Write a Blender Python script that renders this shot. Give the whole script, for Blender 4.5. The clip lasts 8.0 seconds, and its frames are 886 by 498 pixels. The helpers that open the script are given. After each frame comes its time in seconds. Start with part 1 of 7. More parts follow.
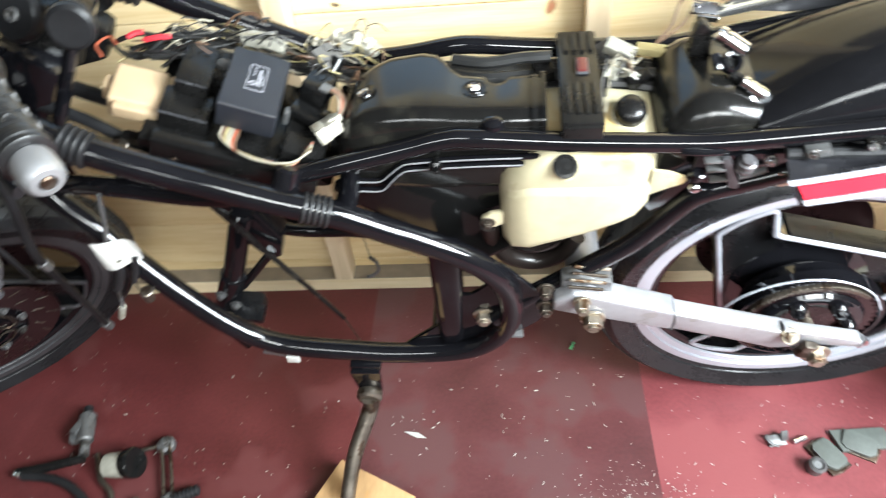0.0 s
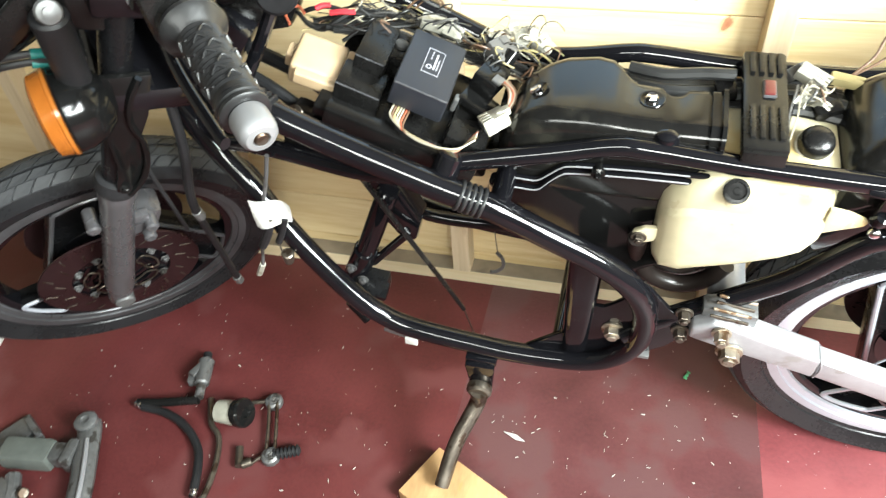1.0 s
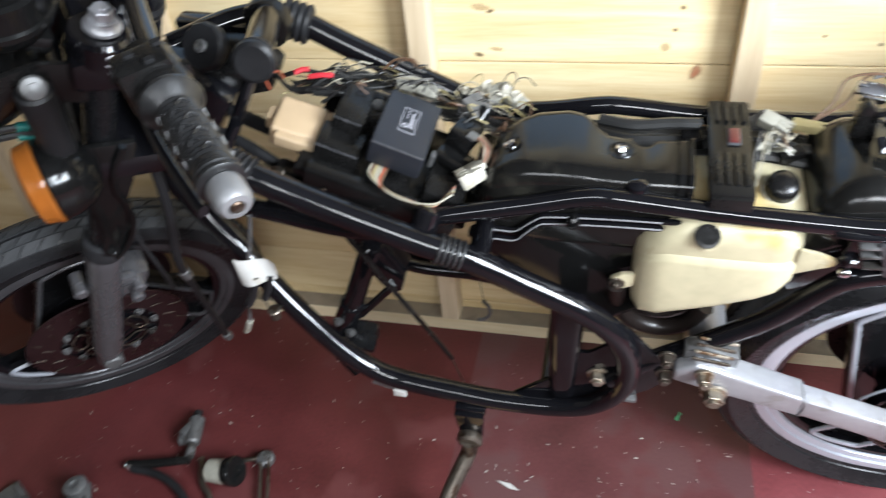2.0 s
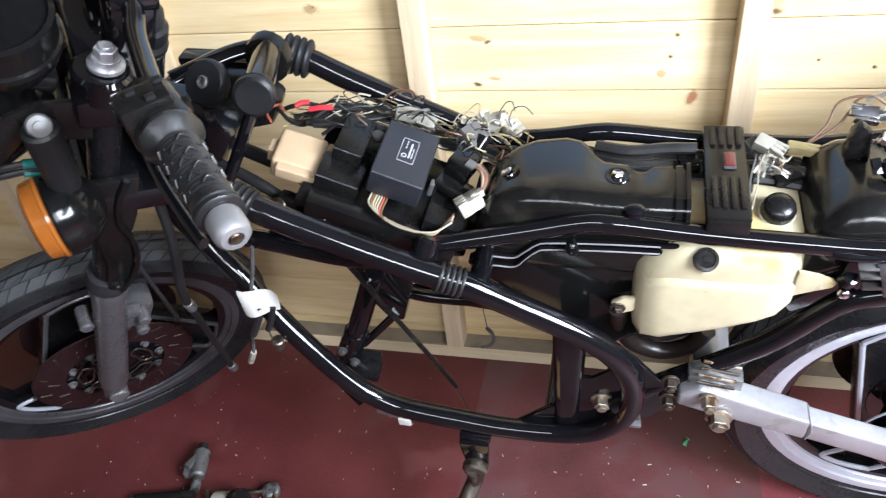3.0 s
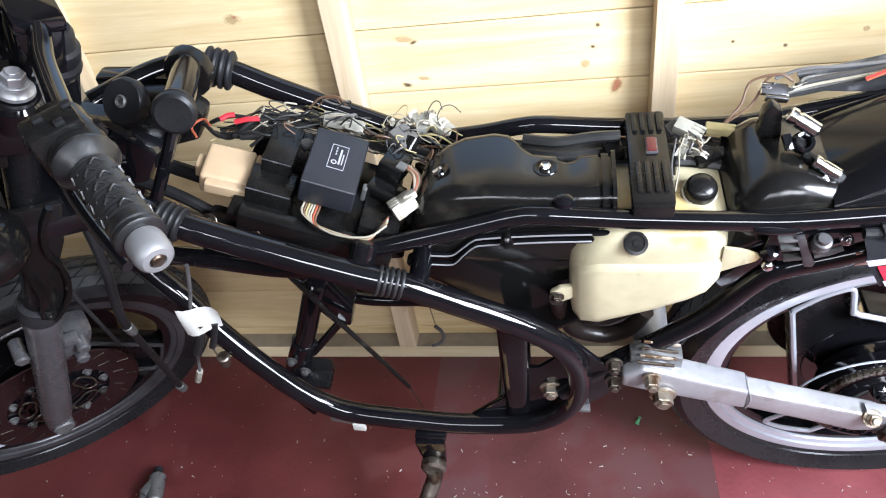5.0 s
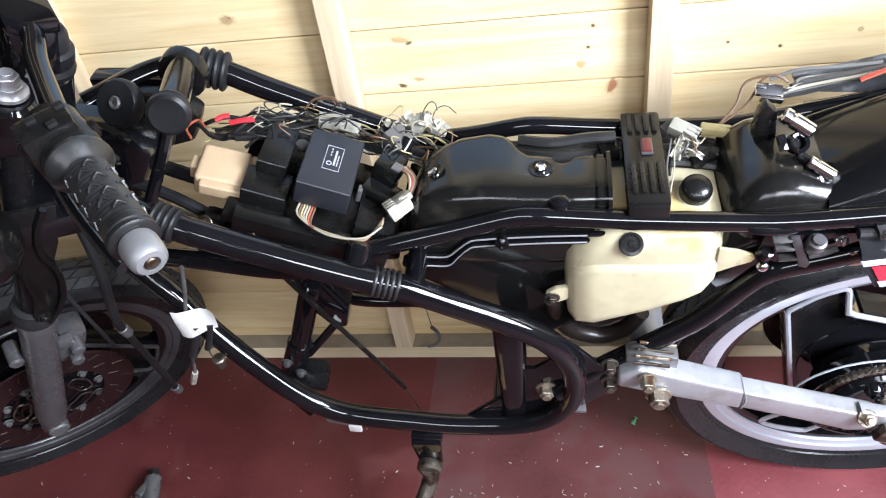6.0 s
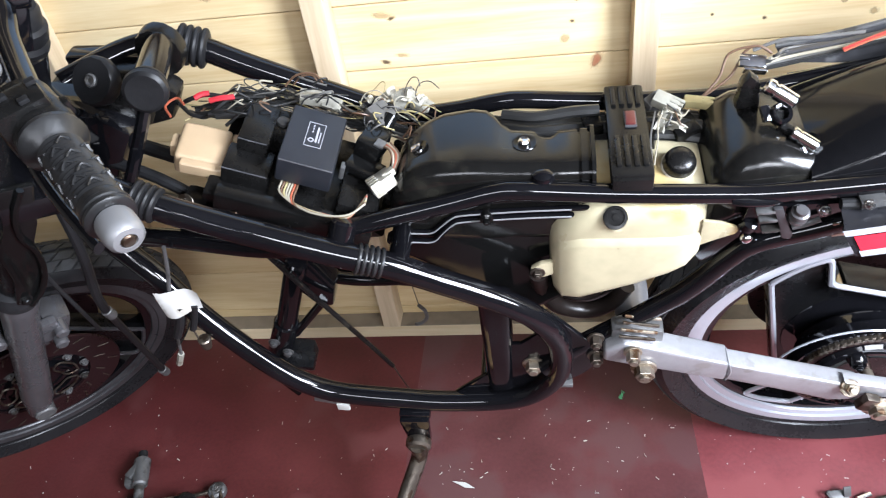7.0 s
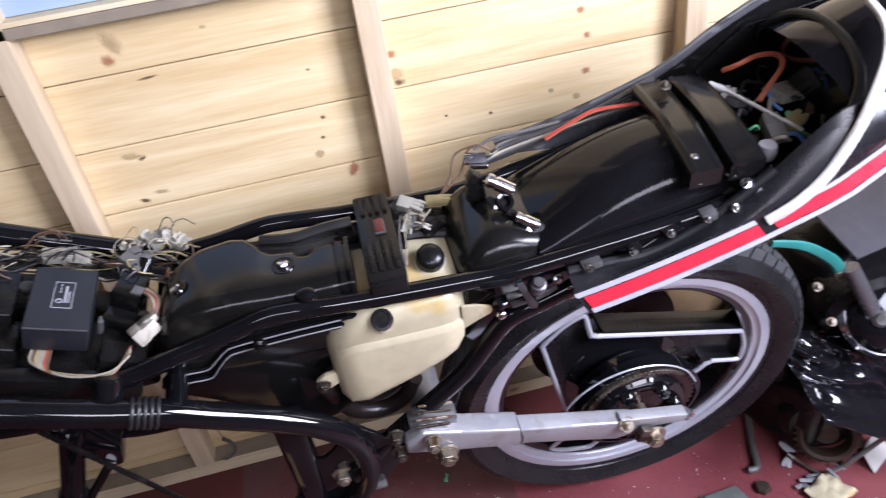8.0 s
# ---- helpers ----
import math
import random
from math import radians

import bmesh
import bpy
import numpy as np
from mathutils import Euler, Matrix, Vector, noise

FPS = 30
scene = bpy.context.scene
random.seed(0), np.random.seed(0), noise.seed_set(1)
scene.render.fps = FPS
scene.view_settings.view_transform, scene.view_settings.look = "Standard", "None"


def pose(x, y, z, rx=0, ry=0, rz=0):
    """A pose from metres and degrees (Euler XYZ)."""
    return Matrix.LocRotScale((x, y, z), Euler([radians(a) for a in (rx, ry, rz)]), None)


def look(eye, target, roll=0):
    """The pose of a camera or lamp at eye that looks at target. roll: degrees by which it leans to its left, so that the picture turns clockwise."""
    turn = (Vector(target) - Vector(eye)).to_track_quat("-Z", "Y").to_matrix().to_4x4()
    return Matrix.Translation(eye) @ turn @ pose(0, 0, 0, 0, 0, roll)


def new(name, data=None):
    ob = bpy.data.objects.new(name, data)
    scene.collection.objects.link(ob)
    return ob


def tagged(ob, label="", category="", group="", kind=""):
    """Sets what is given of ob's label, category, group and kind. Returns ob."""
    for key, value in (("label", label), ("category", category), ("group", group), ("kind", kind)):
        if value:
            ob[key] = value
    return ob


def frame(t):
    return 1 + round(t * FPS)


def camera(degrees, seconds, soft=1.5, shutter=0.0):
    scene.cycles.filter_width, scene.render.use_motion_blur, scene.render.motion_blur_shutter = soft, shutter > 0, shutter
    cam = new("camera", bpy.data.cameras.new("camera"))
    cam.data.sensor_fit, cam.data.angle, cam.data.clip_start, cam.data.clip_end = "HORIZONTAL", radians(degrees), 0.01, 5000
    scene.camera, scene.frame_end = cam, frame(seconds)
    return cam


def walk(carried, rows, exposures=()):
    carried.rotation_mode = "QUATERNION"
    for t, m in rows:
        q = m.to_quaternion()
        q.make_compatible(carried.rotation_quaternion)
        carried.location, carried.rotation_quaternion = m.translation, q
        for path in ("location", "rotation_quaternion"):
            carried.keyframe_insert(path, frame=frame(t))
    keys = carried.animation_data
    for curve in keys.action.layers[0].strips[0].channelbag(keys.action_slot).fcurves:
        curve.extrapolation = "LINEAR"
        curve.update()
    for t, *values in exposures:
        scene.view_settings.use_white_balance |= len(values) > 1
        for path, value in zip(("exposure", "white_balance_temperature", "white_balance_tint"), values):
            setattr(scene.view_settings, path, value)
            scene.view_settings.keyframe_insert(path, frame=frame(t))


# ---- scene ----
cam = camera(64.5, 8.0, soft=1.1, shutter=0.4)
PATH = [
    (0, (0.326, 0.274, 1.118), (0.129, 1.71, -0.261), -7.0),
    (0.2, (0.302, 0.272, 1.117), (-0.005, 1.676, -0.273), -6.0),
    (0.5, (0.266, 0.271, 1.116), (-0.218, 1.604, -0.294), -6.8),
    (0.8, (0.259, 0.268, 1.121), (-0.216, 1.627, -0.268), -4.9),
    (1, (0.263, 0.266, 1.119), (-0.19, 1.659, -0.243), -5.3),
    (1.3, (0.28, 0.26, 1.128), (-0.088, 1.738, -0.168), -5.6),
    (1.5, (0.301, 0.271, 1.136), (0.025, 1.808, -0.113), -6.4),
    (2, (0.281, 0.266, 1.135), (-0.17, 1.745, -0.134), -6.6),
    (2.1, (0.273, 0.267, 1.136), (-0.247, 1.717, -0.139), -7.0),
    (2.2, (0.261, 0.263, 1.132), (-0.293, 1.704, -0.139), -6.6),
    (3.3, (0.299, 0.263, 1.139), (-0.13, 1.809, -0.055), -8.3),
    (3.5, (0.3, 0.264, 1.133), (-0.104, 1.796, -0.088), -8.6),
    (4, (0.307, 0.265, 1.134), (-0.061, 1.791, -0.105), -9.2),
    (4.5, (0.31, 0.265, 1.14), (-0.044, 1.806, -0.085), -9.3),
    (6, (0.312, 0.267, 1.141), (-0.026, 1.811, -0.085), -9.3),
    (6.5, (0.312, 0.263, 1.138), (-0.013, 1.797, -0.103), -8.7),
    (7, (0.317, 0.267, 1.134), (0.007, 1.779, -0.138), -9.6),
    (7.2, (0.319, 0.264, 1.138), (0.074, 1.822, -0.092), -9.2),
    (7.3, (0.321, 0.263, 1.142), (0.141, 1.841, -0.074), -9.0),
    (7.5, (0.352, 0.262, 1.16), (0.304, 1.896, 0.008), -10.2),
    (8, (0.387, 0.253, 1.164), (0.599, 1.888, 0.032), -9.1),
]
walk(cam, [(t, look(eye, target, roll)) for t, eye, target, roll in PATH],
     exposures=[(0, 0.56, 6700, 8), (0.5, 0.80, 7200, 4), (1.0, 0.88, 7100, 5), (1.5, 0.42, 6850, 8), (2.0, -0.04, 6500, 12), (2.2, 0.26, 6450, 13),
                (3.3, 0.16, 6350, 16), (7.0, 0.13, 6350, 16), (7.5, -0.28, 6300, 21), (8.0, -0.62, 6250, 29)])

# ---- world and light ----
world = bpy.data.worlds.new("world")
scene.world = world
world.use_nodes = True
_n = world.node_tree.nodes
_sky = _n.new("ShaderNodeTexSky")
_sky.sky_type, _sky.sun_disc = "NISHITA", False
_sky.sun_elevation, _sky.sun_rotation = radians(40), radians(100)
world.node_tree.links.new(_sky.outputs["Color"], _n["Background"].inputs["Color"])
_n["Background"].inputs["Strength"].default_value = 0.1


def area_lamp(name, m, sx, sy, power, color):
    lamp = bpy.data.lights.new(name, "AREA")
    lamp.shape, lamp.size, lamp.size_y, lamp.energy, lamp.color = "RECTANGLE", sx, sy, power, color
    ob = new(name, lamp)
    ob.matrix_world = m
    return ob


# daylight from the unseen end window; front windows are assumed, added for tube highlights
area_lamp("end_window_daylight", look((1.76, 0.02, 1.50), (0.5, 1.2, 0.60)), 0.80, 0.85, 158, (0.82, 0.92, 1.0))
area_lamp("west_assumed_window", look((-0.16, -1.06, 1.72), (-0.16, 1.2, 0.9)), 0.88, 0.42, 11, (0.91, 0.965, 1.0))
area_lamp("east_assumed_window", look((1.05, -1.06, 1.72), (1.15, 1.2, 0.9)), 1.2, 0.42, 38, (0.91, 0.965, 1.0))


# ---- materials ----
def material(name, base, rough=0.5, metal=0.0, vary=0.25, grain=60.0, blot=4.0, bump=0.15, spots=None, spot_scale=30.0, spot_cut=0.62, coat=0.0, transmission=0.0, stretch=(1, 1, 1), island=0.0, rough_vary=0.12, spec=0.5):
    """A worn surface: broad blotches and fine grain in colour and roughness, fine relief, and stray spots of another colour."""
    m = bpy.data.materials.new(name)
    m.use_nodes = True
    t = m.node_tree
    b = t.nodes["Principled BSDF"]
    b.inputs["Metallic"].default_value = metal
    b.inputs["Coat Weight"].default_value = coat
    b.inputs["Specular IOR Level"].default_value = spec
    b.inputs["Coat Roughness"].default_value = 0.08
    b.inputs["Transmission Weight"].default_value = transmission
    co = t.nodes.new("ShaderNodeTexCoord")
    mp = t.nodes.new("ShaderNodeMapping")
    mp.inputs["Scale"].default_value = stretch
    t.links.new(co.outputs["Object"], mp.inputs["Vector"])

    def noise_node(scale, detail):
        n = t.nodes.new("ShaderNodeTexNoise")
        n.inputs["Scale"].default_value, n.inputs["Detail"].default_value = scale, detail
        t.links.new(mp.outputs["Vector"], n.inputs["Vector"])
        return n

    big, fine = noise_node(blot, 4), noise_node(grain, 5)
    mix = t.nodes.new("ShaderNodeMath")
    mix.operation = "MULTIPLY_ADD"
    t.links.new(fine.outputs["Fac"], mix.inputs[0])
    mix.inputs[1].default_value = 0.4
    t.links.new(big.outputs["Fac"], mix.inputs[2])
    ramp = t.nodes.new("ShaderNodeValToRGB")
    ramp.color_ramp.elements[0].position, ramp.color_ramp.elements[1].position = 0.45, 0.95
    ramp.color_ramp.elements[0].color = (*[c * (1 - vary) for c in base], 1)
    ramp.color_ramp.elements[1].color = (*[min(1, c * (1 + vary)) for c in base], 1)
    t.links.new(mix.outputs[0], ramp.inputs["Fac"])
    out = ramp.outputs["Color"]
    if spots:
        sp = noise_node(spot_scale, 3)
        cut = t.nodes.new("ShaderNodeMapRange")
        cut.inputs["From Min"].default_value, cut.inputs["From Max"].default_value = spot_cut, spot_cut + 0.06
        t.links.new(sp.outputs["Fac"], cut.inputs["Value"])
        mc = t.nodes.new("ShaderNodeMix")
        mc.data_type = "RGBA"
        t.links.new(cut.outputs["Result"], mc.inputs["Factor"])
        t.links.new(out, mc.inputs["A"])
        mc.inputs["B"].default_value = (*spots, 1)
        out = mc.outputs["Result"]
    t.links.new(out, b.inputs["Base Color"])
    rr = t.nodes.new("ShaderNodeMapRange")
    rr.inputs["From Min"].default_value, rr.inputs["From Max"].default_value = 0.3, 1.0
    rr.inputs["To Min"].default_value, rr.inputs["To Max"].default_value = max(0.02, rough - rough_vary), min(1, rough + rough_vary)
    t.links.new(mix.outputs[0], rr.inputs["Value"])
    t.links.new(rr.outputs["Result"], b.inputs["Roughness"])
    if bump:
        bp = t.nodes.new("ShaderNodeBump")
        bp.inputs["Strength"].default_value, bp.inputs["Distance"].default_value = bump, 0.002
        t.links.new(fine.outputs["Fac"], bp.inputs["Height"])
        t.links.new(bp.outputs["Normal"], b.inputs["Normal"])
    return m


def wood_material(name, light, dark, along="X", knots=True):
    """Softwood: grain drawn out along the board, broad tone changes from board to board, brown knots."""
    m = bpy.data.materials.new(name)
    m.use_nodes = True
    t = m.node_tree
    b = t.nodes["Principled BSDF"]
    co = t.nodes.new("ShaderNodeTexCoord")
    info = t.nodes.new("ShaderNodeObjectInfo")
    shift = t.nodes.new("ShaderNodeVectorMath")
    shift.operation = "MULTIPLY_ADD"
    comb = t.nodes.new("ShaderNodeCombineXYZ")
    for k in "XYZ":
        t.links.new(info.outputs["Random"], comb.inputs[k])
    t.links.new(comb.outputs[0], shift.inputs[0])
    shift.inputs[1].default_value = (37.0, 11.0, 23.0)
    t.links.new(co.outputs["Object"], shift.inputs[2])
    mp = t.nodes.new("ShaderNodeMapping")
    mp.inputs["Scale"].default_value = {"X": (1.0, 14, 14), "Z": (14, 14, 1.0), "Y": (14, 1.0, 14)}[along]
    t.links.new(shift.outputs[0], mp.inputs["Vector"])
    grain = t.nodes.new("ShaderNodeTexNoise")
    grain.inputs["Scale"].default_value, grain.inputs["Detail"].default_value, grain.inputs["Distortion"].default_value = 2.2, 6, 0.6
    t.links.new(mp.outputs["Vector"], grain.inputs["Vector"])
    fibre = t.nodes.new("ShaderNodeTexNoise")
    fibre.inputs["Scale"].default_value, fibre.inputs["Detail"].default_value = 16, 4
    t.links.new(mp.outputs["Vector"], fibre.inputs["Vector"])
    sm = t.nodes.new("ShaderNodeMath")
    sm.operation = "MULTIPLY_ADD"
    sm.inputs[1].default_value = 0.35
    t.links.new(fibre.outputs["Fac"], sm.inputs[0])
    t.links.new(grain.outputs["Fac"], sm.inputs[2])
    tone = t.nodes.new("ShaderNodeMath")
    tone.operation = "MULTIPLY_ADD"
    tone.inputs[1].default_value = 0.22
    t.links.new(info.outputs["Random"], tone.inputs[0])
    t.links.new(sm.outputs[0], tone.inputs[2])
    ramp = t.nodes.new("ShaderNodeValToRGB")
    ramp.color_ramp.elements[0].position, ramp.color_ramp.elements[1].position = 0.55, 1.02
    ramp.color_ramp.elements[0].color, ramp.color_ramp.elements[1].color = (*light, 1), (*dark, 1)
    t.links.new(tone.outputs[0], ramp.inputs["Fac"])
    out = ramp.outputs["Color"]
    if knots:
        mk = t.nodes.new("ShaderNodeMapping")
        mk.inputs["Scale"].default_value = {"X": (3.1, 8.0, 8.6), "Z": (8.6, 8.0, 3.1), "Y": (8.6, 3.1, 8.0)}[along]
        mk.inputs["Rotation"].default_value = (radians(90), 0, 0)
        t.links.new(shift.outputs[0], mk.inputs["Vector"])
        vo = t.nodes.new("ShaderNodeTexVoronoi")
        vo.voronoi_dimensions = "2D"
        vo.inputs["Scale"].default_value = 1.0
        t.links.new(mk.outputs["Vector"], vo.inputs["Vector"])
        wob = t.nodes.new("ShaderNodeMath")
        wob.operation = "MULTIPLY_ADD"
        wob.inputs[1].default_value = 0.05
        t.links.new(fibre.outputs["Fac"], wob.inputs[0])
        t.links.new(vo.outputs["Distance"], wob.inputs[2])
        pick = t.nodes.new("ShaderNodeSeparateColor")
        t.links.new(vo.outputs["Color"], pick.inputs["Color"])
        keep = t.nodes.new("ShaderNodeMapRange")
        keep.inputs["From Min"].default_value, keep.inputs["From Max"].default_value = 0.35, 0.75
        t.links.new(pick.outputs["Red"], keep.inputs["Value"])
        for near, far, weight, tint in ((0.04, 0.24, 0.5, (0.52, 0.30, 0.13, 1)), (0.045, 0.075, 0.85, (0.17, 0.075, 0.03, 1))):
            cut = t.nodes.new("ShaderNodeMapRange")
            cut.interpolation_type = "SMOOTHSTEP"
            cut.inputs["From Min"].default_value, cut.inputs["From Max"].default_value = near, far
            cut.inputs["To Min"].default_value, cut.inputs["To Max"].default_value = weight, 0.0
            t.links.new(wob.outputs[0], cut.inputs["Value"])
            both = t.nodes.new("ShaderNodeMath")
            both.operation = "MULTIPLY"
            t.links.new(cut.outputs["Result"], both.inputs[0])
            t.links.new(keep.outputs["Result"], both.inputs[1])
            mc = t.nodes.new("ShaderNodeMix")
            mc.data_type = "RGBA"
            t.links.new(both.outputs[0], mc.inputs["Factor"])
            t.links.new(out, mc.inputs["A"])
            mc.inputs["B"].default_value = tint
            out = mc.outputs["Result"]
    t.links.new(out, b.inputs["Base Color"])
    b.inputs["Roughness"].default_value = 0.55
    bp = t.nodes.new("ShaderNodeBump")
    bp.inputs["Strength"].default_value, bp.inputs["Distance"].default_value = 0.12, 0.002
    t.links.new(fibre.outputs["Fac"], bp.inputs["Height"])
    t.links.new(bp.outputs["Normal"], b.inputs["Normal"])
    return m


BOARD = wood_material("pine_boards", (0.75, 0.615, 0.375), (0.57, 0.41, 0.205), knots=False)
STUD = wood_material("pine_stud", (0.62, 0.50, 0.34), (0.42, 0.31, 0.19), "Z")
RAIL = wood_material("pine_rail", (0.74, 0.62, 0.42), (0.58, 0.45, 0.26), "X")
# grey dirt on the sole plate, and painted shade on the wall rail
DIRTY_SHADED_WOOD = material("dirty_plate_shaded_rail", (0.22, 0.18, 0.13), 0.75, vary=0.3, grain=40, blot=5, spots=(0.13, 0.10, 0.075), spot_scale=9)
FLOOR_OLD = material("worn_red_paint", (0.082, 0.017, 0.0172), 0.46, vary=0.34, grain=140, blot=5.0, bump=0.25, spots=(0.098, 0.027, 0.027), spot_scale=4.5, spot_cut=0.52, rough_vary=0.12, spec=0.42)
FLOOR_WORN = material("worn_mauve_paint", (0.086, 0.0262, 0.0278), 0.42, vary=0.32, grain=140, blot=6.0, bump=0.25, spots=(0.088, 0.036, 0.037), spot_scale=6.0, spot_cut=0.5, rough_vary=0.12, spec=0.5)
FLOOR_NEW = material("red_paint", (0.158, 0.037, 0.041), 0.46, vary=0.3, grain=130, blot=5.0, bump=0.22, spots=(0.19, 0.048, 0.051), spot_scale=5.0, spot_cut=0.54, rough_vary=0.12, spec=0.45)
FRAME_BLACK = material("gloss_black_frame", (0.004, 0.004, 0.005), 0.05, vary=0.3, grain=120, blot=12, bump=0.012, spots=(0.009, 0.008, 0.008), spot_scale=26, spot_cut=0.7, rough_vary=0.03, spec=0.5)
PLASTIC = material("black_plastic", (0.005, 0.005, 0.005), 0.12, vary=0.4, grain=160, blot=8, bump=0.025, spots=(0.011, 0.010, 0.009), spot_scale=14, spot_cut=0.62, rough_vary=0.06, spec=0.28)
PLASTIC_DULL = material("dusty_black_plastic", (0.006, 0.0058, 0.0057), 0.24, vary=0.4, grain=140, blot=9, bump=0.07, spots=(0.022, 0.020, 0.017), spot_scale=24, spot_cut=0.66, rough_vary=0.1, spec=0.28)
CAST_BLACK = material("black_cast_paint", (0.005, 0.005, 0.0055), 0.24, vary=0.35, grain=110, blot=10, bump=0.12, spots=(0.012, 0.010, 0.009), spot_scale=22, spot_cut=0.62, rough_vary=0.08, spec=0.22)
AIRBOX = material("dusty_moulded_plastic", (0.0070, 0.0068, 0.0064), 0.17, vary=0.4, grain=150, blot=7, bump=0.025, spots=(0.017, 0.016, 0.013), spot_scale=10, spot_cut=0.58, rough_vary=0.08, spec=0.4)
FILM = material("glossy_black_film", (0.006, 0.006, 0.008), 0.13, vary=0.2, grain=60, blot=6, bump=0.01, rough_vary=0.03, spec=0.6)
GLOSS = material("gloss_black_paint", (0.004, 0.004, 0.005), 0.07, vary=0.2, grain=90, blot=6, bump=0.008, spots=(0.008, 0.007, 0.006), spot_scale=7, spot_cut=0.62, rough_vary=0.03, spec=0.22)
RUBBER = material("grey_black_rubber", (0.012, 0.012, 0.013), 0.45, vary=0.35, grain=220, blot=10, bump=0.12, spec=0.25)
RUBBER_GRIP = material("worn_rubber_grip", (0.0115, 0.0115, 0.012), 0.36, vary=0.35, grain=200, blot=20, bump=0.12)
TYRE = material("tyre_rubber", (0.011, 0.011, 0.012), 0.27, vary=0.4, grain=200, blot=12, bump=0.08, spots=(0.016, 0.015, 0.015), spot_scale=24, spot_cut=0.66, rough_vary=0.08, spec=0.22)
TYRE_TREAD = material("tyre_tread", (0.03, 0.031, 0.033), 0.6, vary=0.3, grain=160, blot=14, bump=0.15, spec=0.3)
ALU = material("dull_aluminium", (0.31, 0.31, 0.325), 0.38, 0.5, vary=0.16, grain=140, blot=10, bump=0.08, spots=(0.27, 0.265, 0.26), spot_scale=30, spot_cut=0.6)
BAR_ALU = material("satin_bar_end", (0.20, 0.20, 0.205), 0.4, 0.4, vary=0.1, grain=90, blot=10, bump=0.02)
# front rim and spoke edges: shade is in this grey; also the gusset bracket
RIM_DARK = material("shaded_rim_grey", (0.065, 0.064, 0.068), 0.32, 0.45, vary=0.3, grain=120, blot=10, bump=0.05)
RIM_ALU = material("machined_aluminium", (0.43, 0.45, 0.50), 0.24, 0.42, vary=0.05, grain=60, blot=8, bump=0.006, rough_vary=0.03)
CAST = material("grey_cast_metal", (0.12, 0.12, 0.12), 0.42, 0.5, vary=0.35, grain=150, blot=16, bump=0.18, spots=(0.05, 0.046, 0.042), spot_scale=34, spot_cut=0.56)
FORK_GREY = material("fork_leg_metal", (0.110, 0.107, 0.113), 0.26, 0.5, vary=0.08, grain=50, blot=6, bump=0.008, spots=(0.100, 0.095, 0.098), spot_scale=18, spot_cut=0.58, rough_vary=0.08)
CHROME = material("chrome", (0.72, 0.72, 0.74), 0.12, 1.0, vary=0.12, grain=150, blot=16, bump=0.03)
STEEL = material("greasy_steel", (0.13, 0.11, 0.09), 0.38, 0.85, vary=0.35, grain=120, blot=20, bump=0.12, spots=(0.06, 0.04, 0.028), spot_scale=45, spot_cut=0.55)
ZINC = material("dulled_zinc", (0.40, 0.35, 0.28), 0.35, 0.85, vary=0.3, grain=120, blot=30, bump=0.08, spots=(0.16, 0.10, 0.06), spot_scale=60, spot_cut=0.54)
DISC = material("brake_disc_steel", (0.03, 0.014, 0.015), 0.28, 0.5, vary=0.3, grain=90, blot=8, bump=0.05, spec=0.3)
BOTTLE = material("yellowed_white_plastic", (0.42, 0.372, 0.245), 0.30, vary=0.2, grain=50, blot=11, bump=0.03, spots=(0.40, 0.30, 0.135), spot_scale=9, spot_cut=0.54)
BEIGE = material("beige_plastic", (0.37, 0.265, 0.16), 0.45, vary=0.1, grain=70, blot=14, bump=0.06, spots=(0.42, 0.28, 0.18), spot_scale=22, spot_cut=0.6)
CREAM = material("cream_connector", (0.26, 0.25, 0.21), 0.38, vary=0.25, grain=90, blot=40, spots=(0.16, 0.14, 0.11), spot_scale=60, spot_cut=0.62)
CONNECTOR_WHITE = material("yellowed_nylon", (0.40, 0.375, 0.31), 0.35, vary=0.2, grain=90, blot=30, spots=(0.28, 0.25, 0.19), spot_scale=50, spot_cut=0.6)
CHIP = material("pale_swarf", (0.42, 0.40, 0.36), 0.6, vary=0.25, grain=60, blot=20)
SHELL = material("dusty_tail_plastic", (0.012, 0.012, 0.014), 0.26, vary=0.4, grain=120, blot=9, bump=0.04, spots=(0.035, 0.034, 0.037), spot_scale=16, spot_cut=0.6, rough_vary=0.1, spec=0.45)
SATIN = material("satin_black_plastic", (0.005, 0.005, 0.0058), 0.10, vary=0.35, grain=150, blot=7, bump=0.02, spots=(0.009, 0.009, 0.010), spot_scale=12, spot_cut=0.6, rough_vary=0.05, spec=0.22)
GREY_TRIM = material("worn_grey_plastic", (0.05, 0.05, 0.055), 0.4, vary=0.35, grain=120, blot=16, bump=0.1, spots=(0.13, 0.13, 0.135), spot_scale=30, spot_cut=0.6)
BROWN_HOSE = material("brown_rubber_hose", (0.011, 0.008, 0.007), 0.35, vary=0.3, grain=60, blot=12, spec=0.3)
WHITE = material("white_paper", (0.46, 0.455, 0.43), 0.7, vary=0.1, grain=60, blot=14, bump=0.05, spots=(0.38, 0.355, 0.30), spot_scale=22)
RED = material("red_stripe", (0.58, 0.022, 0.040), 0.3, vary=0.12, grain=60, blot=9, bump=0.02)
SILVER = material("silver_stripe", (0.33, 0.33, 0.36), 0.35, vary=0.12, grain=80, blot=9, bump=0.02)
ORANGE = material("amber_lens", (0.30, 0.095, 0.016), 0.16, vary=0.15, grain=120, blot=12, bump=0.1)
CDI = material("navy_black_box", (0.012, 0.0135, 0.018), 0.4, vary=0.25, grain=160, blot=9, bump=0.05)
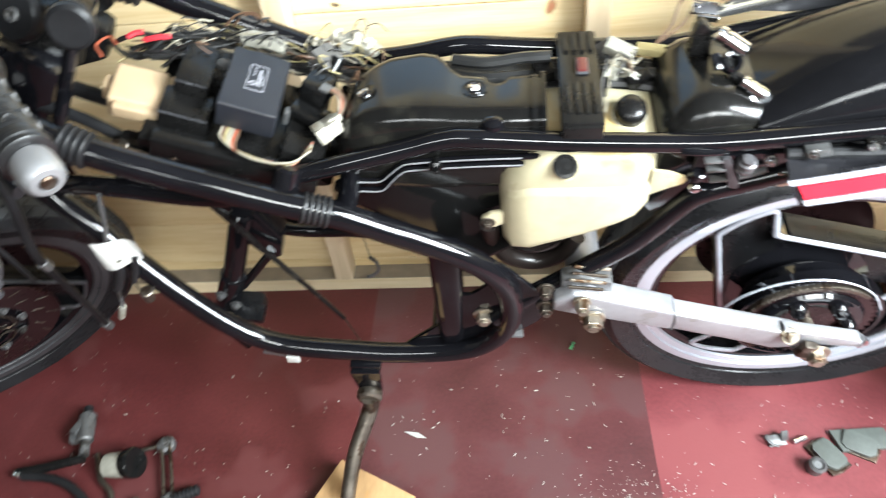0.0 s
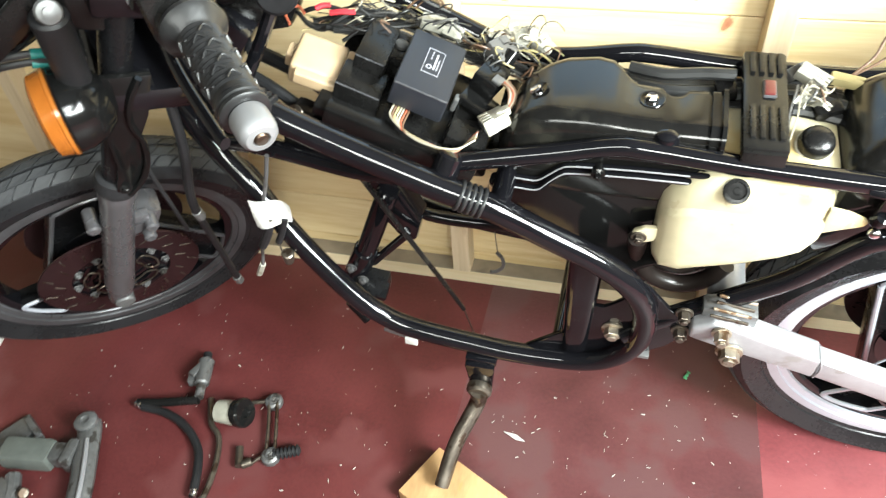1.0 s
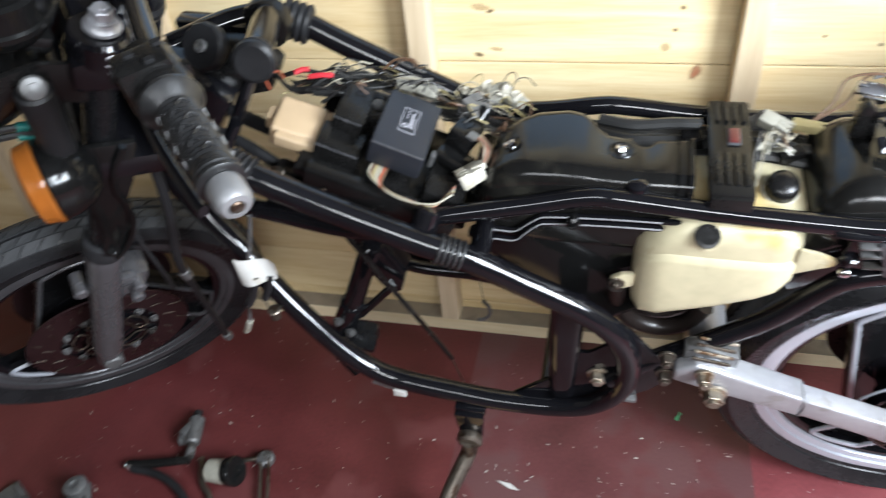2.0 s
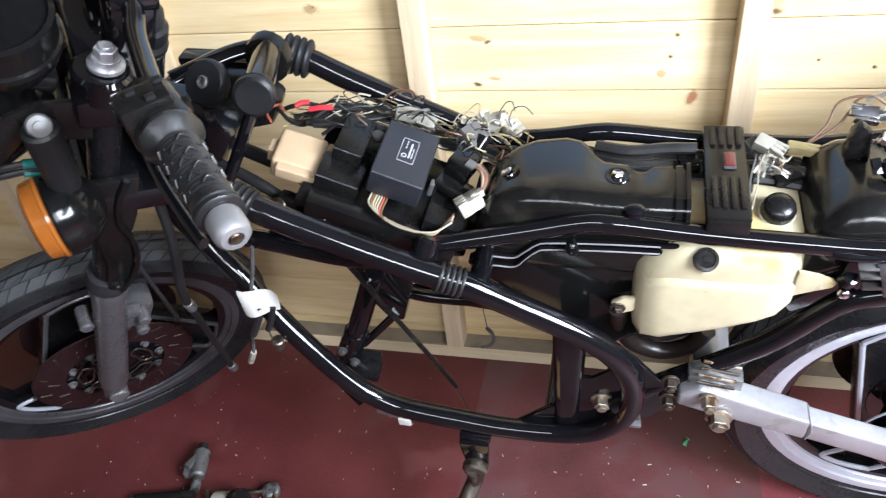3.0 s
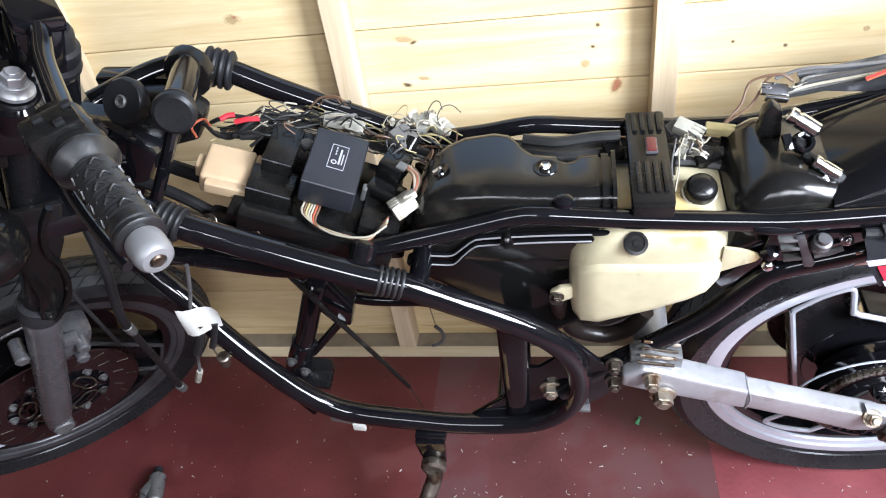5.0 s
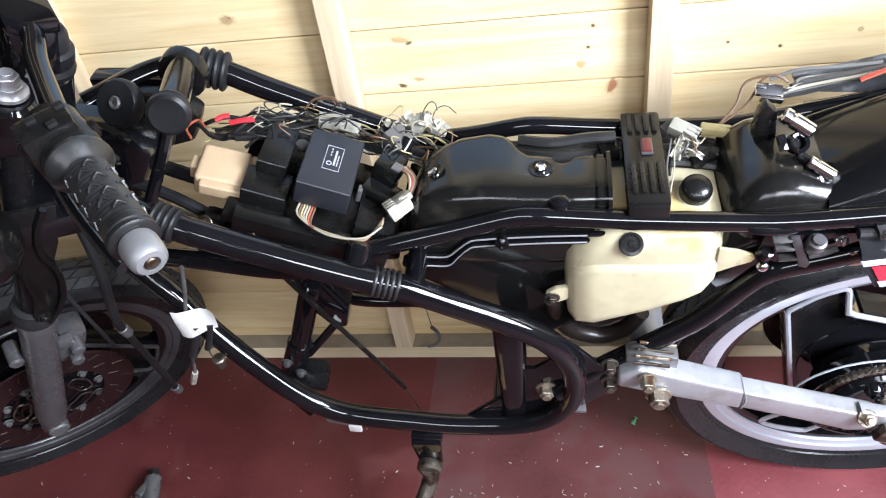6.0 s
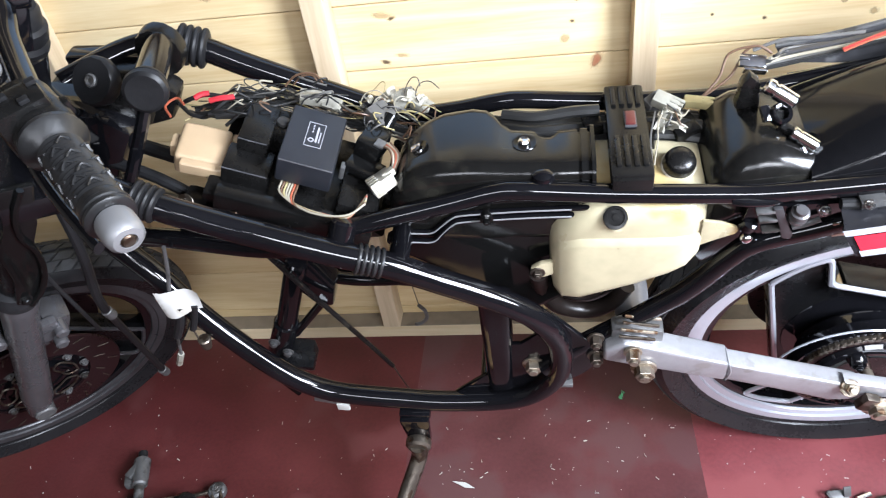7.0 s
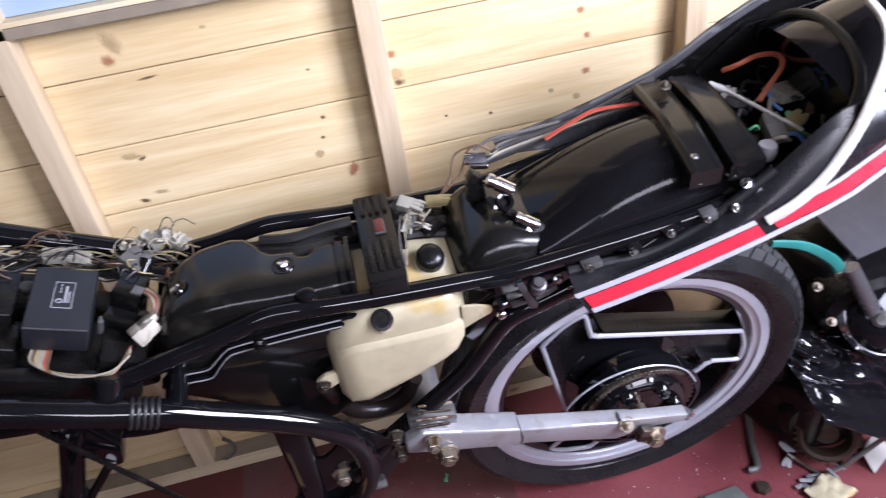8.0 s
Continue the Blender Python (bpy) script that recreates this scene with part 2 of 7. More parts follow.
CARD = material("plywood_offcut", (0.42, 0.25, 0.115), 0.65, vary=0.22, grain=60, blot=9, stretch=(3, 1, 1), spots=(0.38, 0.21, 0.08), spot_scale=16, spot_cut=0.66)
GREY_PAD = material("grey_green_pad", (0.080, 0.088, 0.080), 0.6, vary=0.25, grain=120, blot=14)
BLUE_SHEET = material("pale_blue_sheet", (0.30, 0.40, 0.52), 0.5, vary=0.08, grain=30, blot=3)
W_RED, W_ORANGE, W_BLACK, W_WHITE, W_BROWN, W_GREEN, W_BLUE, W_GREY, W_YELLOW, TEAL = (
    material("wire_" + n, c, 0.42, vary=0.15, grain=50, blot=20)
    for n, c in (("red", (0.45, 0.025, 0.035)), ("orange", (0.30, 0.07, 0.035)), ("black", (0.012, 0.012, 0.012)), ("white", (0.26, 0.235, 0.18)),
                 ("brown", (0.11, 0.06, 0.035)), ("green", (0.1, 0.4, 0.2)), ("blue", (0.06, 0.22, 0.5)), ("grey", (0.085, 0.082, 0.078)), ("yellow", (0.30, 0.25, 0.12)), ("teal", (0.008, 0.14, 0.125))))
# unseen walls and roof, made dark so that black parts reflect little
WALL_PLAIN = wood_material("dark_unseen_lining", (0.115, 0.098, 0.078), (0.075, 0.06, 0.045))
ROOF = material("dark_unseen_roof", (0.055, 0.055, 0.06), 0.8, vary=0.2, grain=30, blot=3)
CARTON = material("brown_cardboard", (0.20, 0.125, 0.06), 0.75, vary=0.2, grain=80, blot=8, bump=0.08, spots=(0.15, 0.09, 0.045), spot_scale=14)
LENS_RED = material("dark_red_badge", (0.085, 0.016, 0.016), 0.3, vary=0.2)


# ---- mesh helpers ----
def part(name, bm, mat, parent=None, label="", smooth=True, angle=35):
    me = bpy.data.meshes.new(name)
    bmesh.ops.recalc_face_normals(bm, faces=bm.faces)
    bm.to_mesh(me)
    bm.free()
    me.materials.append(mat)
    if smooth:
        me.shade_smooth()
        me.set_sharp_from_angle(angle=radians(angle))
    ob = new(name, me)
    if parent:
        ob.parent = parent
    if label:
        tagged(ob, label)
    return ob


def thing(name, m, label, category, group="", kind=""):
    ob = new(name)
    ob.empty_display_size = 0.05
    ob.matrix_world = m
    return tagged(ob, label, category, group, kind)


def V(*a):
    return Vector(a)


def smooth_path(pts, n=6):
    """Catmull-Rom through the points."""
    p = [Vector(q) for q in pts]
    if len(p) < 3:
        return p
    p = [2 * p[0] - p[1]] + p + [2 * p[-1] - p[-2]]
    out = []
    for i in range(1, len(p) - 2):
        for k in range(n):
            t = k / n
            a, b, c, d = p[i - 1], p[i], p[i + 1], p[i + 2]
            out.append(0.5 * (2 * b + (c - a) * t + (2 * a - 5 * b + 4 * c - d) * t * t + (3 * b - a - 3 * c + d) * t ** 3))
    return out + [p[-2]]


def tube(bm, pts, r, seg=12, n=6, taper=None, ribs=None, flat=1.0):
    path = smooth_path(pts, n)
    up = None
    rings = []
    for i, p in enumerate(path):
        d = (path[min(i + 1, len(path) - 1)] - path[max(i - 1, 0)]).normalized()
        if up is None:
            up = d.orthogonal().normalized() if abs(d.y) > 0.9 else d.cross(V(0, 1, 0)).normalized()
        up = (up - d * up.dot(d)).normalized()
        side = d.cross(up)
        f = i / (len(path) - 1)
        rad = r * (1 + (taper - 1) * f) if taper else r
        if ribs:
            rad *= ribs(f)
        rings.append([bm.verts.new(p + rad * (math.cos(a) * up + flat * math.sin(a) * side)) for a in (2 * math.pi * k / seg for k in range(seg))])
    for a, b in zip(rings, rings[1:]):
        for k in range(seg):
            bm.faces.new((a[k], a[(k + 1) % seg], b[(k + 1) % seg], b[k]))
    bm.faces.new(rings[0][::-1])
    bm.faces.new(rings[-1])
    return bm


def lathe(bm, profile, m=None, seg=24, arc=None):
    """Turn (radius, along) pairs about the local Z axis of m. Closed at ends that touch the axis."""
    m = m or Matrix()
    rings = []
    for r, z in profile:
        rings.append([bm.verts.new(m @ V(r * math.cos(2 * math.pi * k / seg), r * math.sin(2 * math.pi * k / seg), z)) for k in range(seg)])
    for a, b in zip(rings, rings[1:]):
        for k in range(seg):
            bm.faces.new((a[k], a[(k + 1) % seg], b[(k + 1) % seg], b[k]))
    if profile[0] != profile[-1]:
        bm.faces.new(rings[0][::-1])
        bm.faces.new(rings[-1])
    return bm


def ring(bm, profile, m=None, seg=48):
    """A closed profile of (radius, along) turned about local Z: a wheel-like ring."""
    m = m or Matrix()
    rings = [[bm.verts.new(m @ V(r * math.cos(2 * math.pi * k / seg), r * math.sin(2 * math.pi * k / seg), z)) for r, z in profile] for k in range(seg)]
    n = len(profile)
    for i in range(seg):
        a, b = rings[i], rings[(i + 1) % seg]
        for k in range(n):
            bm.faces.new((a[k], b[k], b[(k + 1) % n], a[(k + 1) % n]))
    return bm


def axis(p, d):
    """A pose at p whose Z axis is d."""
    return Matrix.Translation(p) @ Vector(d).to_track_quat("Z", "Y").to_matrix().to_4x4()


def cyl(bm, p0, p1, r, r1=None, seg=16, bevel=0.0):
    p0, p1 = Vector(p0), Vector(p1)
    h = (p1 - p0).length
    r1 = r if r1 is None else r1
    e = min(bevel, h * 0.4, r * 0.5, r1 * 0.5)
    prof = [(r - e, 0), (r, e), (r1, h - e), (r1 - e, h)] if e else [(r, 0), (r1, h)]
    return lathe(bm, prof, axis(p0, p1 - p0), seg)


def box(bm, size, m=None, bevel=0.004, seg=2):
    """A bevelled box of that size about the origin of m."""
    t = bmesh.new()
    bmesh.ops.create_cube(t, size=1.0, matrix=Matrix.Diagonal((*size, 1)))
    if bevel:
        bmesh.ops.bevel(t, geom=t.edges[:], offset=min(bevel, min(size) * 0.45), segments=seg, affect="EDGES", profile=0.6)
    return absorb(bm, t, m)


def absorb(bm, t, m=None):
    if m is not None:
        t.transform(m)
    me = bpy.data.meshes.new("tmp")
    t.to_mesh(me)
    t.free()
    bm.from_mesh(me)
    bpy.data.meshes.remove(me)
    return bm


def slab(bm, outline, y0, y1, m=None, bevel=0.003, seg=2):
    """A plate: an outline of (x, z) between two values of y."""
    t = bmesh.new()
    a = [t.verts.new((x, y0, z)) for x, z in outline]
    f = t.faces.new(a)
    r = bmesh.ops.extrude_face_region(t, geom=[f])
    bmesh.ops.translate(t, vec=(0, y1 - y0, 0), verts=[v for v in r["geom"] if isinstance(v, bmesh.types.BMVert)])
    bmesh.ops.recalc_face_normals(t, faces=t.faces)
    if bevel:
        bmesh.ops.bevel(t, geom=t.edges[:], offset=bevel, segments=seg, affect="EDGES", profile=0.6, clamp_overlap=True)
    return absorb(bm, t, m)


def bolt(bm, p, d, r, h, washer=1.5):
    """A hexagon head on a washer, from p along d."""
    p, d = Vector(p), Vector(d).normalized()
    if washer:
        cyl(bm, p, p + d * h * 0.25, r * washer, seg=18, bevel=0.0006)
    cyl(bm, p + d * h * 0.2, p + d * h, r, seg=6, bevel=0.0008)
    cyl(bm, p + d * h, p + d * h * 1.25, r * 0.6, seg=10, bevel=0.0006)
    return bm


def B():
    return bmesh.new()


# ---- shed: floor, walls, roof ----
def structure(name, bm, mat, label, smooth=False):
    ob = part(name, bm, mat, None, "", smooth)
    return tagged(ob, label, name.split("_")[0], kind="structure")


WALL_Y = 1.36
X0, X1, Y0, ROOF_Z = -2.2, 1.8, -1.1, 2.15
LONG, MID_X = X1 - X0, (X0 + X1) / 2
structure("floor", box(B(), (2.23, 2.6, 0.04), pose(-1.085, 0.2, -0.02), 0), FLOOR_OLD, "worn dark red painted board floor with grey scuffs")
structure("floor_panel_middle", box(B(), (0.53, 2.6, 0.04), pose(0.295, 0.2, -0.0199), 0), FLOOR_WORN, "floor board whose red paint is worn to grey mauve")
structure("floor_panel", box(B(), (1.24, 2.6, 0.04), pose(1.18, 0.2, -0.0198), 0), FLOOR_NEW, "brighter red painted floor board")
wall_north = structure("wall_north", box(B(), (LONG, 0.02, 2.2), pose(MID_X, WALL_Y + 0.035, 1.1), 0), WALL_PLAIN, "shed wall lined with pale pine boards")
# tongue-and-groove boards, each with a chamfer along its lower edge
PITCH, LINE = 0.113, 0.620
board_bm = B()
slab(board_bm, [(X0, 0.0), (X1 - 0.03, 0.0), (X1 - 0.03, PITCH - 0.0015), (X0, PITCH - 0.0015)], 0, 0.016, bevel=0.0022)
first = part("plank", board_bm, BOARD, wall_north, smooth=False)
# boards stop at 1.4 m; unseen dark lining above dims reflections
for k in range(-6, 7):
    z = LINE + k * PITCH
    ob = first if k == -6 else new("plank", first.data)
    ob.parent = wall_north
    ob.matrix_world = pose(0.013 * (k % 3), WALL_Y, z)


def knot_material(name, core, rim):
    """Knot wood that runs out, ragged, into the board round it."""
    m = bpy.data.materials.new(name)
    m.use_nodes = True
    t = m.node_tree
    b = t.nodes["Principled BSDF"]
    b.inputs["Roughness"].default_value = 0.6
    co = t.nodes.new("ShaderNodeTexCoord")
    info = t.nodes.new("ShaderNodeObjectInfo")
    n = t.nodes.new("ShaderNodeTexNoise")
    n.noise_dimensions = "4D"
    n.inputs["Scale"].default_value, n.inputs["Detail"].default_value = 2.4, 5
    t.links.new(co.outputs["Object"], n.inputs["Vector"])
    t.links.new(info.outputs["Random"], n.inputs["W"])
    d = t.nodes.new("ShaderNodeVectorMath")
    d.operation = "LENGTH"
    t.links.new(co.outputs["Object"], d.inputs[0])
    add = t.nodes.new("ShaderNodeMath")
    add.operation = "MULTIPLY_ADD"
    add.inputs[1].default_value = 0.7
    t.links.new(n.outputs["Fac"], add.inputs[0])
    t.links.new(d.outputs["Value"], add.inputs[2])
    ramp = t.nodes.new("ShaderNodeValToRGB")
    e = ramp.color_ramp.elements
    e[0].position, e[0].color = 0.45, (*core, 1)
    e[1].position, e[1].color = 0.95, (*rim, 1)
    t.links.new(add.outputs[0], ramp.inputs["Fac"])
    t.links.new(ramp.outputs["Color"], b.inputs["Base Color"])
    fade = t.nodes.new("ShaderNodeMapRange")
    fade.interpolation_type = "SMOOTHSTEP"
    fade.inputs["From Min"].default_value, fade.inputs["From Max"].default_value = 0.45, 1.08
    fade.inputs["To Min"].default_value, fade.inputs["To Max"].default_value = 0.85, 0.0
    t.links.new(add.outputs[0], fade.inputs["Value"])
    t.links.new(fade.outputs["Result"], b.inputs["Alpha"])
    return m


# knots in the boards: place along the wall, height, half width and half height in millimetres, lean, and the kind of knot
KNOT_KINDS = {
    "red": (knot_material("red_knot", (0.36, 0.13, 0.065), (0.56, 0.33, 0.17)), "reddish knot in a pine board"),
    "dark": (knot_material("dark_knot", (0.075, 0.05, 0.03), (0.40, 0.28, 0.14)), "dark knot in a pine board"),
    "tan": (knot_material("tan_knot", (0.42, 0.30, 0.15), (0.62, 0.48, 0.27)), "tan blotch in a pine board"),
}
KNOTS = (
    (0.081, 0.866, 18, 15, 20, "red"), (0.094, 0.890, 20, 34, -25, "tan"), (0.126, 0.831, 30, 4, -4, "dark"), (0.058, 0.712, 30, 10, 8, "tan"), (0.072, 0.706, 14, 6, -20, "dark"),
    (0.050, 0.632, 17, 8, 12, "dark"), (0.080, 0.642, 22, 7, 5, "tan"), (0.368, 0.711, 8, 7, 0, "dark"), (0.360, 0.676, 8, 6, 0, "dark"), (0.349, 0.648, 15, 13, 0, "tan"),
    (0.398, 0.606, 16, 26, 25, "red"), (0.497, 0.791, 15, 14, 0, "red"), (0.503, 0.743, 17, 12, 0, "dark"), (0.500, 0.758, 22, 20, 0, "tan"), (0.363, 0.794, 6, 4, 0, "red"),
    (0.819, 0.801, 13, 11, 0, "red"), (0.829, 0.757, 12, 11, 0, "red"), (0.826, 0.695, 15, 11, 0, "red"), (0.808, 0.652, 12, 10, 0, "tan"), (0.573, 0.667, 6, 5, 0, "dark"),
    (0.651, 0.655, 7, 6, 0, "dark"), (0.762, 0.672, 9, 7, 0, "tan"), (-0.225, 0.770, 26, 15, 0, "tan"), (-0.222, 0.772, 10, 8, 0, "red"), (0.227, 0.889, 9, 5, 0, "tan"),
)
made_knots = {}
for x, z, w, h, lean, kind in KNOTS:
    mat, label = KNOT_KINDS[kind]
    if kind not in made_knots:
        bm = B()
        lathe(bm, [(1.0, 0.0), (0.9, 0.02), (0.45, 0.05), (0.02, 0.06)], pose(0, 0, 0, 90, 0, 0), 20)
        made_knots[kind] = ob = part("knot", bm, mat, wall_north, label)
    else:
        ob = tagged(new("knot", made_knots[kind].data), label)
        ob.parent = wall_north
    ob.matrix_world = pose(x, WALL_Y + 0.0002, z, 0, lean, 0) @ Matrix.Diagonal((w / 1000, 0.012, h / 1000, 1))


def stud(x, w=0.038, z0=0.032, z1=2.1):
    ob = part("stud", box(B(), (w, 0.044, z1 - z0), pose(0, 0, (z1 - z0) / 2), 0.002), STUD, None, "", False)
    ob.matrix_world = pose(x, WALL_Y - 0.022, z0)
    return tagged(ob, "upright pine stud on the boarded shed wall", "stud", "wall studs", "structure")


for x in (-1.5, -1.02, -0.535, -0.040, 0.469, 1.005, 1.55):
    stud(x)
ob = part("sole_plate", box(B(), (LONG - 0.04, 0.0425, 0.032), pose(MID_X, WALL_Y - 0.0213, 0.016), 0.002), RAIL, None, "", False)
tagged(ob, "pine sole plate along the foot of the wall, its top grey with dust", "plate", kind="structure")
ob = part("dust_strip", box(B(), (LONG - 0.1, 0.040, 0.002), pose(MID_X, WALL_Y - 0.0214, 0.033), 0.0005), DIRTY_SHADED_WOOD, None, "", False)
tagged(ob, "grey dust on the sole plate", "dust", kind="structure")
# dark strip that stands in for the shade below the pale batten
ob = part("wall_rail", box(B(), (LONG - 0.04, 0.044, 0.017), pose(MID_X, WALL_Y - 0.022, 0.9375), 0.002), DIRTY_SHADED_WOOD, None, "", False)
tagged(ob, "dark rail across the wall, shade put into its colour", "rail", kind="structure")
ob = part("rail_batten", box(B(), (LONG - 0.04, 0.047, 0.007), pose(MID_X, WALL_Y - 0.0235, 0.950), 0.001), RAIL, None, "", False)
tagged(ob, "pale pine batten on the wall rail", "batten", kind="structure")
structure("wall_west", box(B(), (0.05, 2.6, 2.2), pose(X0 - 0.025, 0.2, 1.1), 0), WALL_PLAIN, "unseen dark boarded end wall of the shed")
# unseen end wall and front wall; the front windows are assumed for the lamps
bm = B()
box(bm, (0.05, 0.94, 2.2), pose(X1 + 0.025, 0.93, 1.1), 0)
box(bm, (0.05, 0.68, 2.2), pose(X1 + 0.025, -0.76, 1.1), 0)
box(bm, (0.05, 0.88, 0.22), pose(X1 + 0.025, 0.02, 2.09), 0)
box(bm, (0.05, 0.88, 1.04), pose(X1 + 0.025, 0.02, 0.52), 0)
structure("wall_east", bm, WALL_PLAIN, "unseen boarded end wall with a window")
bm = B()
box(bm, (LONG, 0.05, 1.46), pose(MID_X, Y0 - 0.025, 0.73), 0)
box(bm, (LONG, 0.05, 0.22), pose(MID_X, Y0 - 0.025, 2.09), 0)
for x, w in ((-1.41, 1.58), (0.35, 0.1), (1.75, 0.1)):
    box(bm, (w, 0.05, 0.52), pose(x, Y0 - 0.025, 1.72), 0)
structure("wall_south", bm, WALL_PLAIN, "unseen boarded shed wall with an assumed row of windows")
structure("ceiling", box(B(), (LONG + 0.1, 2.6, 0.04), pose(MID_X, 0.15, ROOF_Z + 0.07), 0), ROOF, "unseen dark boarded shed roof")
structure("ground", box(B(), (60, 60, 0.04), pose(0, 0, -0.07), 0), material("garden_ground", (0.12, 0.13, 0.07), 0.9, vary=0.3, grain=8, blot=0.7), "garden ground outside the shed")

# ---- the motorcycle ----
BIKE = pose(0.7491, 1.0964, -0.0014, 10.12, 0.58, -0.83) @ Matrix.Scale(0.985, 4)
bike = thing("motorcycle", BIKE, "stripped black motorcycle without engine leaning on its side stand", "motorcycle")
FRONT = BIKE.inverted() @ pose(-0.610, 1.014, 0.284, 24.25, 0, 40.5) @ Matrix.Scale(0.985, 4)      # front wheel, turned to the left lock
FORK = FRONT @ pose(0, 0, 0, 0, 15.2, 0)                                  # its z runs up the fork legs
YNEG = (0, -1, 0)


def P(x, y, z):
    return Vector((x, y, z))


# frame: two loops, seat rails, stays, braces
for s in (-1, 1):
    bm = B()
    head = [(-1.05, 0.035, 0.80), (-0.98, 0.095, 0.795), (-0.93, 0.122, 0.782), (-0.885, 0.13, 0.762), (-0.823, 0.13, 0.728), (-0.703, 0.13, 0.672), (-0.640, 0.128, 0.644)]
    if s > 0:
        head = [(-1.05, 0.045, 0.803), (-0.99, 0.10, 0.806), (-0.945, 0.124, 0.802), (-0.905, 0.13, 0.790), (-0.834, 0.131, 0.748), (-0.703, 0.131, 0.680), (-0.640, 0.128, 0.647)]
    tube(bm, [P(x, s * y, z) for x, y, z in head] + [P(-0.578, s * 0.122, 0.600), P(-0.511, s * 0.12, 0.557), P(-0.464, s * 0.12, 0.514), P(-0.437, s * 0.12, 0.455), P(-0.440, s * 0.12, 0.375), P(-0.475, s * 0.12, 0.318),
              P(-0.526, s * 0.12, 0.292), P(-0.615, s * 0.12, 0.284), P(-0.686, s * 0.12, 0.291), P(-0.775, s * 0.12, 0.306), P(-0.825, s * 0.118, 0.328), P(-0.869, s * 0.113, 0.37), P(-0.919, s * 0.1, 0.432),
              P(-0.962, s * 0.085, 0.49), P(-1.0, s * 0.068, 0.55), P(-1.045, s * 0.05, 0.60), P(-1.085, s * 0.04, 0.68)], 0.0165, 16, 5)
    part("frame_loop", bm, FRAME_BLACK, bike, "gloss black steel cradle tube")
    bm = B()
    tube(bm, [P(-0.684, s * 0.098, 0.676), P(-0.570, s * 0.085, 0.696), P(-0.505, s * 0.08, 0.7105), P(-0.47, s * 0.08, 0.711), P(-0.373, s * 0.08, 0.702), P(-0.258, s * 0.082, 0.698), P(-0.200, s * 0.086, 0.702), P(-0.111, s * 0.09, 0.715), P(0.0, s * 0.094, 0.733), P(0.09, s * 0.094, 0.752)], 0.0115, 14, 5)
    part("seat_rail", bm, FRAME_BLACK, bike)
    bm = B()
    cyl(bm, P(-0.697, s * 0.122, 0.655), P(-0.682, s * 0.099, 0.693), 0.018, 0.0155, 20, 0.003)
    part("rail_post", bm, FRAME_BLACK, bike)
    bm = B()
    tube(bm, [P(-0.46, s * 0.117, 0.385), P(-0.416, s * 0.105, 0.42), P(-0.342, s * 0.092, 0.470), P(-0.277, s * 0.086, 0.528), P(-0.232, s * 0.085, 0.596), P(-0.208, s * 0.086, 0.622), P(-0.144, s * 0.088, 0.650), P(-0.06, s * 0.09, 0.69), P(0.0, s * 0.092, 0.73)], 0.0135, 14, 5)
    part("rear_stay", bm, FRAME_BLACK, bike)
    if s < 0:
        bm = B()
        tube(bm, [P(-1.0, s * 0.075, 0.645), P(-0.915, s * 0.1, 0.668), P(-0.807, s * 0.108, 0.656), P(-0.735, s * 0.12, 0.668)], 0.0125, 12, 5)
        part("frame_brace", bm, FRAME_BLACK, bike)
    # upright between main tube and lower rail, with its foot gusset
    bm = B()
    slab(bm, [(-0.541, 0.555), (-0.496, 0.545), (-0.506, 0.31), (-0.545, 0.30)], s * 0.118, s * 0.086, bevel=0.013, seg=4)
    part("frame_upright", bm, FRAME_BLACK, bike)
    bm = B()
    slab(bm, [(-0.60, 0.294), (-0.545, 0.352), (-0.535, 0.345), (-0.535, 0.29)], s * 0.112, s * 0.104, bevel=0.002)
    part("foot_gusset", bm, FRAME_BLACK, bike)
    # pivot plate with an opening below the main tube
    bm = B()
    slab(bm, [(-0.506, 0.44), (-0.49, 0.44), (-0.478, 0.452), (-0.466, 0.466), (-0.461, 0.50), (-0.445, 0.51), (-0.40, 0.45), (-0.375, 0.45), (-0.372, 0.415), (-0.40, 0.365), (-0.43, 0.335), (-0.48, 0.305), (-0.515, 0.298)], s * 0.113, s * 0.106, bevel=0.002)
    part("pivot_plate", bm, FRAME_BLACK, bike)
# cross tubes
bm = B()
cyl(bm, P(-0.55, -0.12, 0.287), P(-0.55, 0.12, 0.287), 0.012)
part("cross_tube", bm, FRAME_BLACK, bike)
bm = B()
cyl(bm, P(-0.21, -0.09, 0.695), P(-0.21, 0.09, 0.695), 0.011)
part("cross_tube", bm, FRAME_BLACK, bike)
bm = B()
cyl(bm, P(-0.625, -0.125, 0.64), P(-0.625, 0.125, 0.64), 0.013)
part("cross_tube", bm, FRAME_BLACK, bike)
# steering head and its side sheets
bm = B()
a0, a1 = FORK @ V(0.052, 0, 0.56), FORK @ V(0.052, 0, 0.69)
cyl(bm, a0, a1, 0.031, seg=24, bevel=0.004)
part("steering_head", bm, FRAME_BLACK, bike)
bm = B()
slab(bm, [(-1.10, 0.83), (-0.97, 0.805), (-0.94, 0.775), (-1.0, 0.70), (-1.07, 0.60), (-1.1, 0.68)], -0.03, 0.03, bevel=0.006)
part("head_gusset", bm, FRAME_BLACK, bike)


# ribbed rubber sleeves on the main tubes
def sleeve(p, q, r, n=4):
    bm = B()
    prof = []
    L = (Vector(q) - Vector(p)).length
    for k in range(n):
        z = L * k / n
        w = L / n
        prof += [(r * 0.9, z), (r, z + 0.15 * w), (r * 1.04, z + 0.4 * w), (r, z + 0.7 * w), (r * 0.9, z + 0.85 * w)]
    lathe(bm, [(r * 0.8, 0)] + prof + [(r * 0.8, L)], axis(p, Vector(q) - Vector(p)), 28)
    return bm


